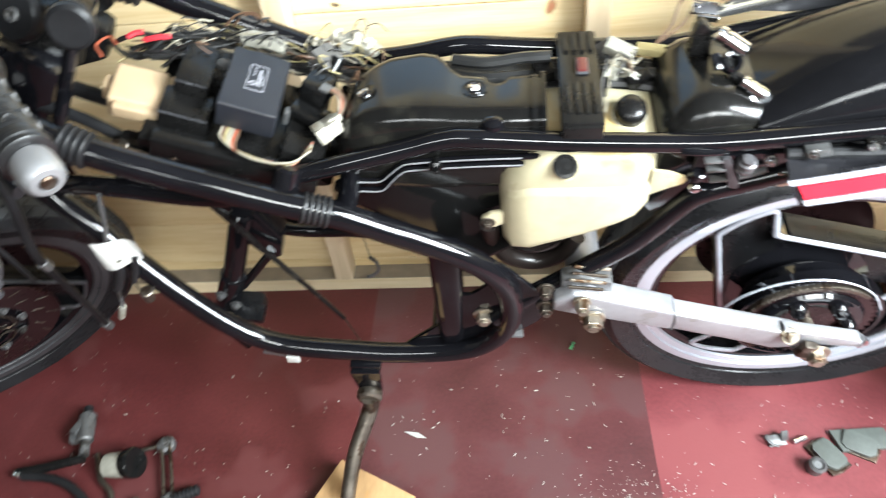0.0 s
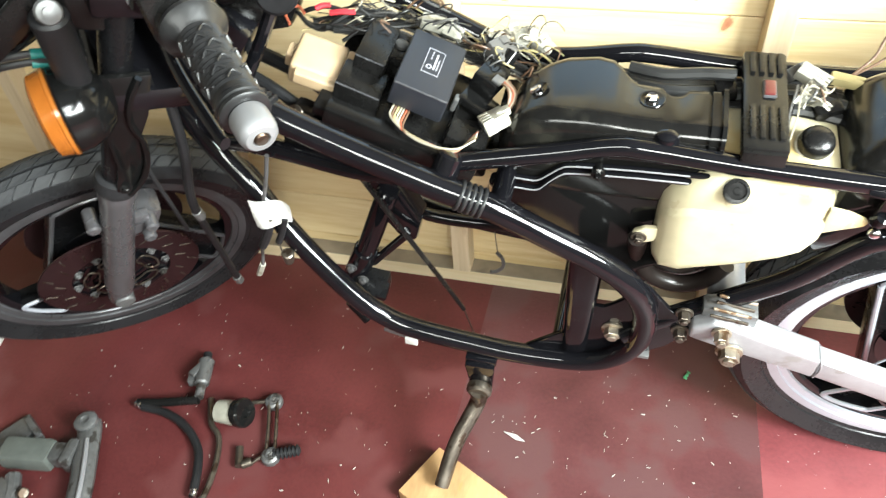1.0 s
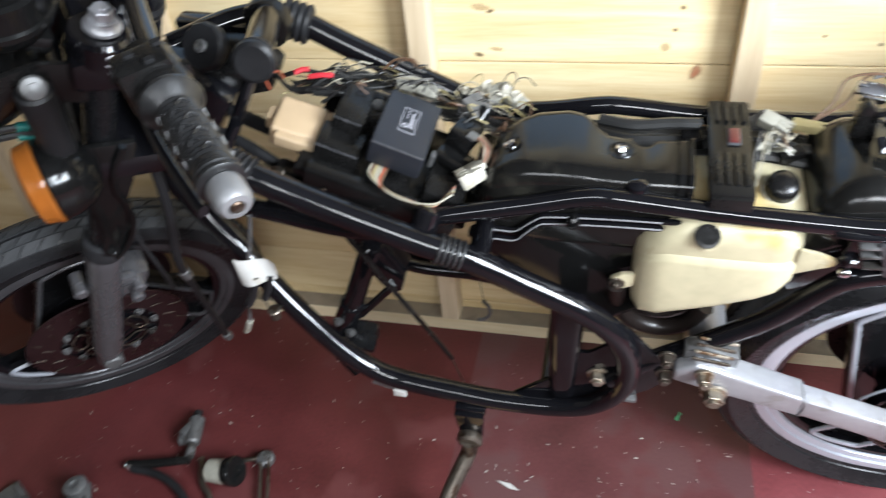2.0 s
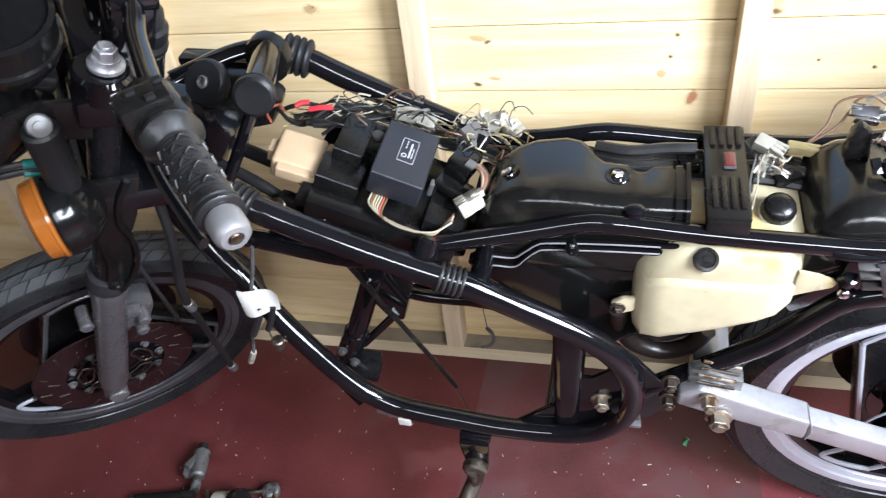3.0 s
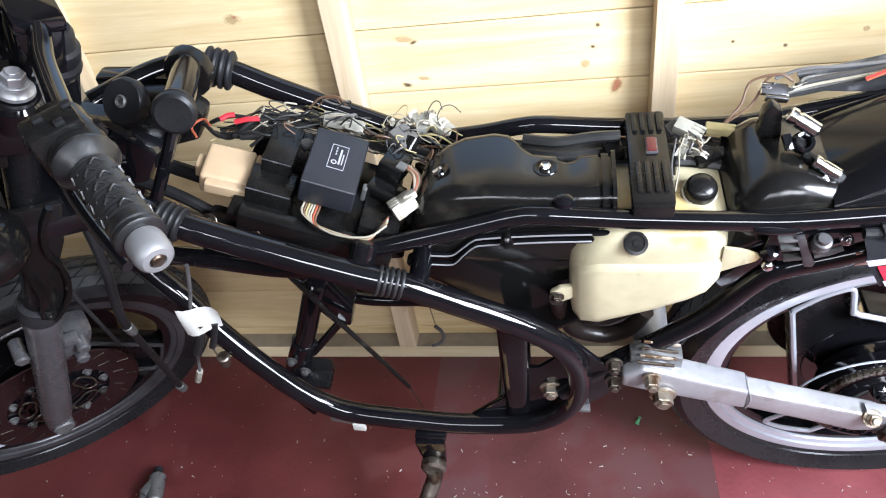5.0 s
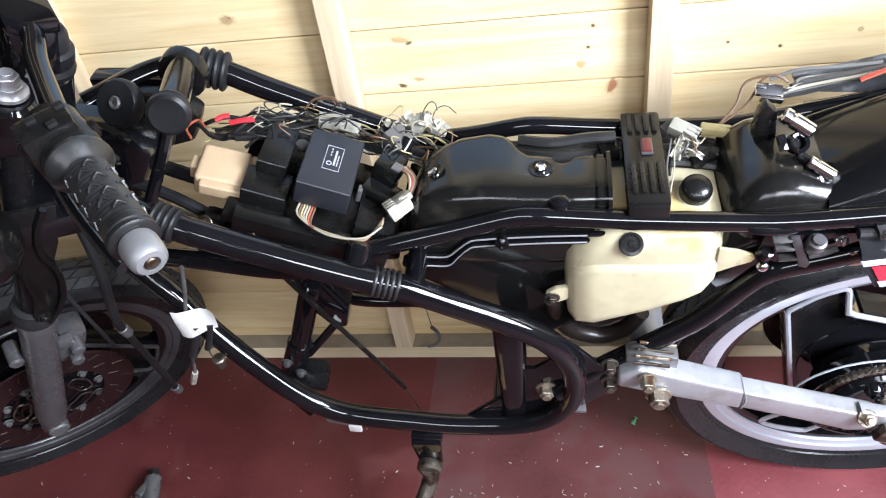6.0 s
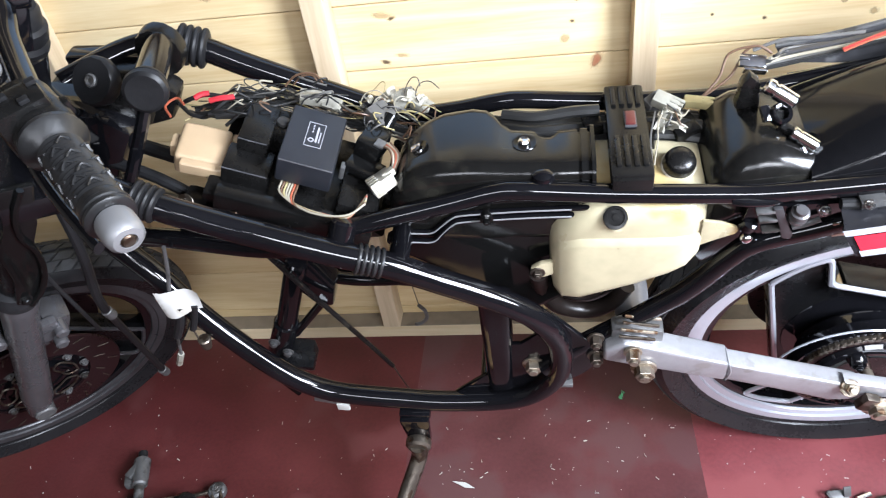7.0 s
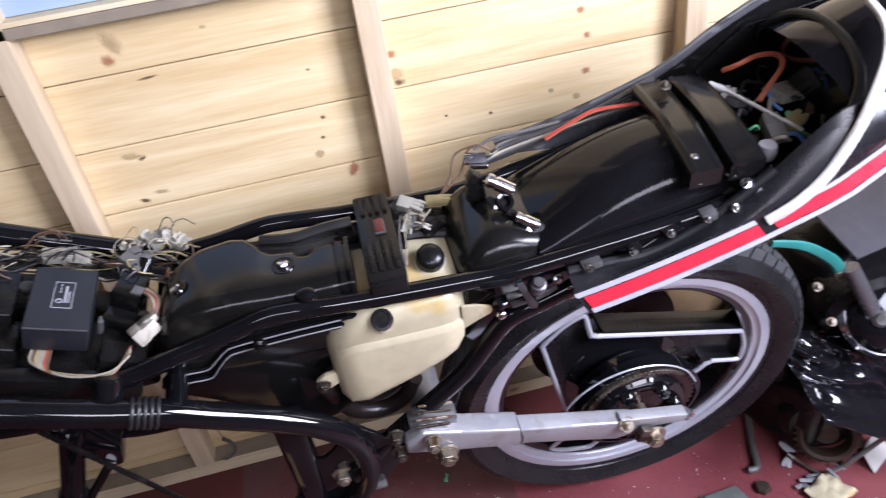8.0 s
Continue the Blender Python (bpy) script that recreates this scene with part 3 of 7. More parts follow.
for s in (-1, 1):
    part("rubber_sleeve", sleeve((-0.902, -0.127, 0.771), (-0.875, -0.131, 0.757), 0.0205) if s < 0 else sleeve((-0.924, 0.128, 0.797), (-0.889, 0.131, 0.782), 0.026), RUBBER, bike, "ribbed black rubber sleeve")
    part("rubber_sleeve", sleeve((-0.672, s * 0.129, 0.6575), (-0.641, s * 0.127, 0.643), 0.0186, 5), RUBBER_GRIP, bike, "ribbed grey rubber sleeve")
# tank damper: cross bar with round rubber discs
bm = B()
cyl(bm, P(-0.863, -0.055, 0.866), P(-0.914, 0.076, 0.832), 0.0175, seg=20, bevel=0.003)
damper = part("tank_damper_bar", bm, SATIN, bike)
bm = B()
lathe(bm, [(0.001, 0), (0.019, 0), (0.0228, 0.003), (0.0236, 0.010), (0.021, 0.013), (0.0228, 0.016), (0.020, 0.026), (0.001, 0.026)], axis(P(-0.854, -0.080, 0.873), P(-0.051, 0.155, -0.038)), 30)
part("damper_rubber", bm, RUBBER, damper, "round black rubber tank damper")
bm = B()
tube(bm, [P(-0.868, -0.06, 0.855), P(-0.890, -0.075, 0.815), P(-0.928, -0.09, 0.755)], 0.0075, 10, 4)
part("damper_stay", bm, FRAME_BLACK, damper)
bm = B()
slab(bm, [(-0.917 + 0.030 * math.cos(2 * math.pi * k / 16), 0.822 + 0.033 * math.sin(2 * math.pi * k / 16)) for k in range(16)], 0.066, 0.090, bevel=0.006)
part("damper_bracket", bm, PLASTIC_DULL, damper)
# ribbed side of the right main tube near the head
bm = B()
slab(bm, [(-1.062, 0.815), (-0.955, 0.808), (-0.93, 0.79), (-0.97, 0.765), (-1.06, 0.785)], 0.085, 0.115, bevel=0.006)
coil = part("ignition_coil", bm, FRAME_BLACK, bike, "ribbed black side of the frame head")
for k in range(4):
    bm = B()
    tube(bm, [P(-1.055, 0.083, 0.808 - 0.009 * k), P(-1.0, 0.082, 0.802 - 0.009 * k), P(-0.955, 0.083, 0.797 - 0.009 * k)], 0.0035, 8, 4)
    part("coil_rib", bm, FRAME_BLACK, coil)
bm = B()
slab(bm, [(-1.075, 0.800), (-1.02, 0.812), (-0.93, 0.806), (-0.905, 0.775), (-0.93, 0.735), (-1.0, 0.72), (-1.07, 0.725)], 0.045, 0.078, bevel=0.008)
part("horn_bracket", bm, PLASTIC_DULL, bike, "dark bracket behind the steering head")
# knurled knob on the near side of the head
bm = B()
prof = axis(P(-0.953, -0.006, 0.838), P(-0.1, -0.72, 0.68))
lathe(bm, [(0.001, 0.0), (0.027, 0.0), (0.029, 0.004), (0.029, 0.014), (0.026, 0.018), (0.009, 0.018), (0.008, 0.014), (0.001, 0.014)], prof, 12)
knob = part("reservoir_cap", bm, RUBBER, bike, "dark plastic cap with a round boss", angle=50)
bm = B()
lathe(bm, [(0.007, 0.014), (0.008, 0.0195), (0.006, 0.021), (0.0045, 0.0175), (0.003, 0.0175)], prof, 18)
part("cap_boss", bm, CAST, knob)
bm = B()
box(bm, (0.06, 0.05, 0.05), pose(-0.955, 0.02, 0.795, 20, 10, 0), 0.008)
part("reservoir_body", bm, PLASTIC_DULL, knob)


# ---- wheels ----
def spoke(L, R, Ri, a, th, m):
    """One cast arm, set off to one side of the hub: a thin web with raised flanks, from near the hub to the rim."""
    rot = m @ Matrix.Rotation(radians(a), 4, "Y")
    zl, zr = math.sqrt(Ri * Ri - L * L), math.sqrt(Ri * Ri - R * R)
    bm = B()
    slab(bm, [(L, -0.085), (R, -0.02), (R, zr), (L, zl)], -th * 0.2, th * 0.2, rot, bevel=0.002)
    for x, z0, z1 in ((L, -0.085, zl), (R - 0.007, 0.13, zr)):
        slab(bm, [(x, z0), (x + 0.007, z0), (x + 0.007, z1), (x, z1)], -th * 0.5, th * 0.5, rot, bevel=0.0012)
    return bm


def spoke_edge(L, R, Ri, a, th, m):
    """The bright machined lip round the flanks and the outer end of an arm."""
    rot = m @ Matrix.Rotation(radians(a), 4, "Y")
    e = Ri - 0.004
    zl, zr = math.sqrt(e * e - L * L), math.sqrt(e * e - R * R)
    y = -th * 0.52
    x0, x1 = L + 0.0035, R - 0.0035
    pts = [(-0.128, -0.1155), (-0.1165, -0.108), (x0, -0.097), (x0, -0.08), (x0, 0.0), (x0, zl - 0.02), (x0 + 0.001, zl - 0.007), (x0 + 0.008, zl + 0.001), ((x0 + x1) / 2, math.sqrt(e * e - ((x0 + x1) / 2) ** 2)), (x1 - 0.008, zr - 0.001), (x1 - 0.001, zr - 0.006), (x1, zr - 0.02), (x1, 0.15)]
    return tube(B(), [rot @ V(x, y, z) for x, z in pts], 0.0042, 8, 3)


def tread(bm, T, h, m, n=64):
    """Slanted tread blocks round the crown of the tyre."""
    for k in range(n):
        a = 2 * math.pi * k / n
        for s, y0, y1, r0, r1 in ((-1, 0.12, 0.58, 0.0, 0.0032), (1, 0.12, 0.58, 0.0, 0.0032), (-1, 0.63, 1.12, 0.0035, 0.013), (1, 0.63, 1.12, 0.0035, 0.013)):
            da = 2 * math.pi / n
            sk = 0.55 * da
            vs = []
            for lift in (-0.002, 0.0022):
                for y, r, off in ((y0, r0, 0.0), (y1, r1, sk)):
                    for f in (0.07, 0.93):
                        rr = T - r + lift
                        b = a + f * da + off * s
                        vs.append(bm.verts.new(m @ V(rr * math.cos(b), rr * math.sin(b), s * y * h)))
            for q in ((0, 1, 3, 2), (4, 6, 7, 5), (0, 4, 5, 1), (2, 3, 7, 6), (0, 2, 6, 4), (1, 5, 7, 3)):
                bm.faces.new([vs[i] for i in q])


def wheel(name, R, width, m, arms, label, face):
    """A cast wheel whose axle is local Y of m; -Y is its left side."""
    turn = m @ Matrix.Rotation(radians(90), 4, "X")
    h, T = width / 2, R * 1.29
    bm = B()
    lathe(bm, [(0.012, -h * 1.1), (0.04, -h * 1.1), (0.044, -h * 0.8), (0.06, -h * 0.5), (0.10, -h * 0.3), (0.105, 0), (0.10, h * 0.3), (0.06, h * 0.5), (0.044, h * 0.8), (0.04, h * 1.1), (0.012, h * 1.1)], turn, 40)
    w = part(name, bm, FRAME_BLACK, bike, label)
    bm = B()
    ring(bm, [(R - 0.034, -h * 0.55), (R - 0.030, -h * 0.66), (R - 0.019, -h * 0.68), (R - 0.019, h * 0.68), (R - 0.030, h * 0.66), (R - 0.034, h * 0.55)], turn, 72)
    part("inner_rim", bm, FRAME_BLACK, w)
    for a in arms:
        part("spoke", spoke(-0.115, -0.033, R - 0.026, a, width * 0.62, m), CAST_BLACK, w, "black cast wheel spoke")
        # two front spoke edges get the darker grey as their shade
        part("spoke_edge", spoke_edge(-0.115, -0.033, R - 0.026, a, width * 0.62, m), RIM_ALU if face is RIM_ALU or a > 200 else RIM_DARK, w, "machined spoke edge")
    bm = B()
    ring(bm, [(R - 0.004, -h * 0.75), (R + 0.006, -h * 1.02), (R + 0.012, -h * 1.06), (R + 0.013, -h * 1.14), (R + 0.03, -h * 1.4), (T - 0.03, -h * 1.5), (T - 0.014, -h * 1.14), (T - 0.0035, -h * 0.6), (T - 0.001, 0), (T - 0.0035, h * 0.6), (T - 0.014, h * 1.14),
              (T - 0.03, h * 1.5), (R + 0.03, h * 1.4), (R + 0.013, h * 1.14), (R + 0.012, h * 1.06), (R + 0.006, h * 1.02), (R - 0.004, h * 0.75)], turn, 96)
    tyre = part("tyre", bm, TYRE, w)
    bm = B()
    tread(bm, T, h, turn)
    part("tread", bm, TYRE_TREAD, w, "grey worn tyre tread")
    bm = B()
    ring(bm, [(R + 0.005, -h), (R + 0.005, -h * 0.92), (R - 0.008, -h * 0.8), (R - 0.017, -h * 0.5), (R - 0.017, h * 0.5), (R - 0.008, h * 0.8), (R + 0.005, h * 0.92), (R + 0.005, h),
              (R - 0.002, h), (R - 0.009, h * 0.98), (R - 0.010, h * 0.86), (R - 0.020, h * 0.80), (R - 0.0215, h * 0.70), (R - 0.0215, h * 0.5), (R - 0.0215, -h * 0.5), (R - 0.0215, -h * 0.70), (R - 0.020, -h * 0.80), (R - 0.010, -h * 0.86), (R - 0.009, -h * 0.98), (R - 0.002, -h)], turn, 96)
    part("rim", bm, face, w, "machined aluminium rim")
    for r, y in ((R - 0.0015, 1.0), (R - 0.0195, 0.80)):
        bm = B()
        ring(bm, [(r - 0.0014, -h * y - 0.0010), (r + 0.0014, -h * y - 0.0010), (r + 0.0014, -h * y + 0.001), (r - 0.0014, -h * y + 0.001)], turn, 96)
        part("rim_lip", bm, RIM_ALU, w, "bright lip of the rim")
    return w, turn


def disc(bm, m, y, r0, r1, th, holes=10):
    """A drilled brake disc: an annulus with round and slotted holes shown by raised rims."""
    t = m @ Matrix.Rotation(radians(90), 4, "X") @ Matrix.Translation((0, 0, -y))
    ring(bm, [(r0, -th / 2), (r1, -th / 2), (r1 + 0.001, 0), (r1, th / 2), (r0, th / 2)], t, 72)


# rear wheel
R0 = pose(0, 0, 0.311)
rear, rt = wheel("rear_wheel", 0.241, 0.070, R0, (-13, 107, 227), "black cast wheel with bright spoke edges", RIM_ALU)
bm = B()
n = 46
pts = []
for k in range(n * 4):
    a = 2 * math.pi * k / (n * 4)
    r = 0.090 + (0.0045 if k % 4 in (0, 1) else -0.0015)
    pts.append((r * math.cos(a), r * math.sin(a)))
slab(bm, pts, -0.078, -0.072, R0, bevel=0)
part("sprocket", bm, DISC, rear, "dark steel rear sprocket", smooth=False)
bm = B()
for k in range(70):     # chain links on the far half of the sprocket
    a = math.pi * (0.1 + 1.02 * k / 70) + radians(30)
    c = V(0.0925 * math.cos(a), -0.075, 0.311 + 0.0925 * math.sin(a))
    if k % 2 == 0:
        box(bm, (0.0065, 0.013, 0.009), Matrix.Translation(c) @ Matrix.Rotation(-a, 4, "Y"), 0.0015, 1)
    else:
        cyl(bm, c + V(0, -0.008, 0), c + V(0, 0.008, 0), 0.0038, seg=8)
part("chain", bm, STEEL, rear, "greasy drive chain on the sprocket")
bm = B()
ring(bm, [(0.100, -0.010), (0.104, -0.010), (0.104, 0.012), (0.100, 0.012)], rt @ Matrix.Translation((0, 0, 0.066)), 64)
lathe(bm, [(0.02, 0), (0.062, 0), (0.066, 0.01), (0.062, 0.03), (0.02, 0.03)], rt @ Matrix.Translation((0, 0, 0.038)), 36)
ring(bm, [(0.042, 0.070), (0.078, 0.070), (0.078, 0.080), (0.074, 0.085), (0.066, 0.086), (0.046, 0.082)], rt, 48)
part("sprocket_carrier", bm, FRAME_BLACK, rear)
for k in range(6):
    a = 2 * math.pi * k / 6
    bm = B()
    c, q = P(0.056 * math.cos(a), -0.080, 0.311 + 0.056 * math.sin(a)), P(0.056 * math.cos(a), -0.096, 0.311 + 0.056 * math.sin(a))
    cyl(bm, c, q, 0.0135, 0.0115, 18, 0.003)
    bolt(bm, q, YNEG, 0.0065, 0.006)
    part("sprocket_nut", bm, FRAME_BLACK, rear)
bm = B()
tube(bm, [P(-0.02 + 0.116 * math.cos(radians(a)), -0.082, 0.311 + 0.116 * math.sin(radians(a))) for a in range(20, 181, 20)], 0.0016, 6, 3)
part("guard_edge", bm, RIM_ALU, rear, "thin bright edge of the chain guard")
bm = B()
lathe(bm, [(0.02, 0), (0.085, 0), (0.088, 0.006), (0.088, 0.028), (0.082, 0.034), (0.02, 0.034)], rt @ Matrix.Translation((0, 0, 0.028)), 40)
part("hub_drum", bm, FRAME_BLACK, rear, "black hub drum behind the sprocket")
bm = B()
disc(bm, R0, 0.075, 0.06, 0.132, 0.005)
part("brake_disc", bm, DISC, rear, "dark reddish steel brake disc")
bm = B()
cyl(bm, P(0, -0.15, 0.311), P(0, 0.15, 0.311), 0.009)
bolt(bm, P(0.0, -0.131, 0.311), YNEG, 0.014, 0.016)
part("axle", bm, ZINC, rear, "yellowed axle with a hexagon nut")
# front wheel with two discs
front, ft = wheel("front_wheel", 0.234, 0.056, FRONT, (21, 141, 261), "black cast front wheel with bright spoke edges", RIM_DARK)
for y in (-0.052, 0.052):
    bm = B()
    disc(bm, FRONT, y, 0.085, 0.138, 0.005)
    part("brake_disc", bm, DISC, front, "dark reddish slotted brake disc")
bm = B()
lathe(bm, [(0.04, 0), (0.088, 0), (0.088, 0.004), (0.04, 0.004)], ft @ Matrix.Translation((0, 0, 0.046)), 40)
ring(bm, [(0.052, 0.0), (0.056, 0.0), (0.056, 0.008), (0.052, 0.008)], ft @ Matrix.Translation((0, 0, 0.049)), 40)
part("disc_carrier", bm, FRAME_BLACK, front)
bm = B()
for k in range(26):        # slots, slanted, with bright chamfers
    a = 2 * math.pi * k / 26
    r = 0.112 + (0.012 if k % 2 else -0.008)
    c = FRONT @ V(r * math.cos(a), -0.0553, r * math.sin(a))
    box(bm, (0.020, 0.0012, 0.0028), Matrix.Translation(c) @ FRONT.to_3x3().to_4x4() @ Matrix.Rotation(-a + 0.5, 4, "Y"), 0.0005, 1)
tagged(part("disc_slots", bm, STEEL, front, "bright slots of the brake disc"), "bright slots of the brake disc", kind="stuff")
for k in range(10):
    a = 2 * math.pi * k / 10
    bm = B()
    bolt(bm, FRONT @ V(0.078 * math.cos(a), -0.052, 0.078 * math.sin(a)), FRONT.to_3x3() @ V(0, -1, 0), 0.006, 0.007)
    part("disc_bolt", bm, CAST, front)
for k in range(5):         # openings of the disc carrier, each with a bright lip
    a = 2 * math.pi * k / 5 + 0.3
    bm = B()
    pts = [FRONT @ V(q * math.cos(a + d), -0.0565, q * math.sin(a + d)) for q, d in ((0.064, -0.42), (0.066, 0.0), (0.064, 0.42), (0.052, 0.50), (0.042, 0.38), (0.040, 0.0), (0.042, -0.38), (0.052, -0.50), (0.063, -0.44))]
    tube(bm, pts, 0.0018, 6, 3)
    part("carrier_lip", bm, STEEL, front, "bright lip of a carrier opening")

# ---- front fork, yokes and handlebar, in the frame of the fork ----
def F(x, y, z):
    return FORK @ V(x, y, z)


FD = FORK.to_3x3()
for s in (-1, 1):
    bm = B()
    lathe(bm, [(0.015, -0.03), (0.019, -0.028), (0.021, 0.0), (0.0242, 0.02), (0.0242, 0.29), (0.0265, 0.30), (0.0265, 0.318), (0.023, 0.322)], FORK @ Matrix.Translation((-0.016, s * 0.10, 0.034)), 28)
    leg = part("fork_leg", bm, FORK_GREY, bike, "grey alloy fork lower leg")
    bm = B()
    lathe(bm, [(0.024, 0.318), (0.0285, 0.32), (0.0285, 0.334), (0.026, 0.338), (0.026, 0.345), (0.018, 0.348)], FORK @ Matrix.Translation((-0.016, s * 0.10, 0.034)), 28)
    part("dust_seal", bm, RUBBER, leg, "black rubber dust seal")
    bm = B()
    cyl(bm, F(-0.016, s * 0.10, 0.37), F(-0.010, s * 0.10, 0.745), 0.0185, seg=24)
    part("stanchion", bm, CAST_BLACK, leg, "black fork tube")
    bm = B()
    slab(bm, [(-0.022, 0.372), (-0.020, 0.43), (-0.032, 0.49), (-0.042, 0.53), (-0.044, 0.60), (0.020, 0.60), (0.018, 0.53), (0.010, 0.49), (0.016, 0.44), (0.006, 0.372)], s * 0.127, s * 0.118, FORK, bevel=0.004)
    tube(bm, [F(-0.004, s * 0.128, 0.368), F(0.010, s * 0.130, 0.40), F(0.016, s * 0.130, 0.44), F(0.010, s * 0.130, 0.485), F(-0.004, s * 0.130, 0.52), F(-0.006, s * 0.130, 0.56), F(0.004, s * 0.130, 0.60)], 0.0042, 8, 6)
    bolt(bm, F(-0.010, s * 0.127, 0.382), FD @ V(0, s, 0.2), 0.006, 0.006, 1.5)
    part("fork_shroud", bm, PLASTIC, leg, "shiny black fork bracket")
    bm = B()
    cyl(bm, F(-0.012, s * 0.124, 0.018), F(-0.012, s * 0.07, 0.014), 0.017, seg=20, bevel=0.003)
    bolt(bm, F(-0.012, s * 0.10, 0.006), FD @ V(0, 0, -1), 0.007, 0.01)
    part("axle_clamp", bm, CAST, leg)
    # brake caliper behind the leg
    bm = B()
    box(bm, (0.044, 0.050, 0.075), FORK @ pose(0.030, s * 0.060, 0.205, 0, 8, 0), 0.012)
    cyl(bm, F(0.018, s * 0.092, 0.215), F(0.018, s * 0.055, 0.215), 0.020, bevel=0.004)
    box(bm, (0.080, 0.016, 0.024), FORK @ pose(-0.006, s * 0.088, 0.235, 0, -10, 0), 0.006)
    for q in ((-0.050, 0.250), (0.034, 0.228), (0.032, 0.198)):
        cyl(bm, F(q[0], s * 0.108, q[1]), F(q[0], s * 0.066, q[1]), 0.0105, bevel=0.003)
    part("brake_caliper", bm, FORK_GREY, leg, "dull alloy brake caliper")
bm = B()
slab(bm, [(-0.045, -0.018), (-0.03, 0.02), (0.075, 0.02), (0.085, -0.018)], -0.128, 0.128, FORK @ Matrix.Translation((0, 0, 0.555)), bevel=0.008)
part("lower_yoke", bm, FRAME_BLACK, bike)
bm = B()
for s in (-1, 1):
    cyl(bm, F(-0.010, s * 0.10, 0.712), F(-0.010, s * 0.10, 0.746), 0.031, seg=24, bevel=0.004)
slab(bm, [(-0.03, -0.012), (-0.03, 0.012), (0.04, 0.012), (0.04, -0.012)], -0.10, 0.10, FORK @ Matrix.Translation((0, 0, 0.728)), bevel=0.006)
yoke = part("top_yoke", bm, FRAME_BLACK, bike, "black top yoke with bright fork caps")
for s in (-1, 1):
    bm = B()
    lathe(bm, [(0.016, 0), (0.0185, 0.002), (0.0185, 0.006), (0.0155, 0.009), (0.0145, 0.012), (0.001, 0.012)], FORK @ Matrix.Translation((-0.006, s * 0.10, 0.746)), 20)
    bolt(bm, F(-0.006, s * 0.10, 0.757), FD @ V(0, 0, 1), 0.0115, 0.014, 1.2)
    part("fork_cap", bm, ALU, yoke, "bright fork cap with a hexagon nut")
bm = B()
lathe(bm, [(0.001, 0.0), (0.030, 0.0), (0.031, 0.006), (0.028, 0.012), (0.030, 0.016), (0.030, 0.03), (0.026, 0.034), (0.024, 0.05), (0.02, 0.056), (0.001, 0.056)], FORK @ Matrix.Translation((0.056, 0.0, 0.69)), 24)
part("stem_nut", bm, RUBBER, yoke, "dark grey steering stem nut")
for s in (-1, 1):
    bm = B()
    box(bm, (0.046, 0.05, 0.06), FORK @ pose(0.028, s * 0.052, 0.772), 0.005)
    box(bm, (0.050, 0.054, 0.014), FORK @ pose(0.028, s * 0.052, 0.803), 0.004)
    part("bar_clamp", bm, FRAME_BLACK, yoke, "black handlebar clamp")
# handlebar, left grip and switch block
bm = B()
BAR = [(0.004, -0.395, 0.854), (0.001, -0.345, 0.846), (-0.001, -0.300, 0.838), (0.004, -0.235, 0.824), (0.011, -0.170, 0.808), (0.017, -0.120, 0.800), (0.026, -0.08, 0.799), (0.030, -0.04, 0.799)]
tube(bm, [F(*q) for q in BAR] + [F(x, -y, z) for x, y, z in reversed(BAR)], 0.011, 14, 5)
bar = part("handlebar", bm, FRAME_BLACK, bike, "black steel handlebar")
g0, g1 = F(-0.001, -0.296, 0.8375), F(0.0045, -0.398, 0.8545)
for a, b, end in ((g0, g1, -1), (F(-0.001, 0.296, 0.8375), F(0.0045, 0.398, 0.8545), 1)):
    L = (b - a).length
    bm = B()
    prof = [(0.012, -0.004), (0.026, -0.003), (0.027, 0.002), (0.024, 0.007), (0.0185, 0.012)]
    for k in range(16):
        z = 0.014 + (L - 0.03) * k / 16
        prof += [(0.0172, z), (0.0181, z + 0.0015)]
    prof += [(0.0178, L - 0.014), (0.0195, L - 0.012), (0.0195, L - 0.009), (0.0175, L - 0.008), (0.0195, L - 0.006), (0.0195, L - 0.003), (0.0165, L - 0.001)]
    lathe(bm, prof, axis(a, b - a), 28)
    grip = part("grip", bm, RUBBER_GRIP, bar, "worn black rubber grip with a ribbed pattern")
    bm = B()
    ax = axis(a, b - a)
    for k in range(7):        # raised chevrons
        for i in range(5):
            ang = 2 * math.pi * i / 5 + (0.45 if k % 2 else 0)
            z = 0.020 + (L - 0.040) * k / 7
            tube(bm, [ax @ V(0.0180 * math.cos(ang - 0.3), 0.0180 * math.sin(ang - 0.3), z + 0.005), ax @ V(0.0188 * math.cos(ang), 0.0188 * math.sin(ang), z), ax @ V(0.0180 * math.cos(ang + 0.3), 0.0180 * math.sin(ang + 0.3), z + 0.005)], 0.0012, 6, 2)
    part("grip_pattern", bm, RUBBER_GRIP, grip)
    bm = B()
    lathe(bm, [(0.010, -0.001), (0.0140, 0.0), (0.0148, 0.003), (0.0148, 0.016), (0.0138, 0.021), (0.0110, 0.0240), (0.0066, 0.0248), (0.0060, 0.0230), (0.001, 0.0230)], axis(b, b - a), 30)
    weight = part("bar_end", bm, BAR_ALU, bar, "round satin aluminium bar end weight")
    bm = B()
    lathe(bm, [(0.001, 0.0235), (0.0055, 0.0235), (0.0058, 0.0245), (0.0045, 0.0258), (0.001, 0.0258)], axis(b, b - a), 16)
    part("end_screw", bm, STEEL, weight, "cross-head screw")
bm = B()
d = (g1 - g0).normalized()
m = axis(g0 - d * 0.006, -d)
lathe(bm, [(0.011, 0), (0.0235, 0.0), (0.0255, 0.004), (0.0255, 0.026), (0.0235, 0.04), (0.0235, 0.052), (0.011, 0.054)], m, 24)
box(bm, (0.045, 0.05, 0.032), m @ pose(0.006, 0.006, 0.022), 0.007)
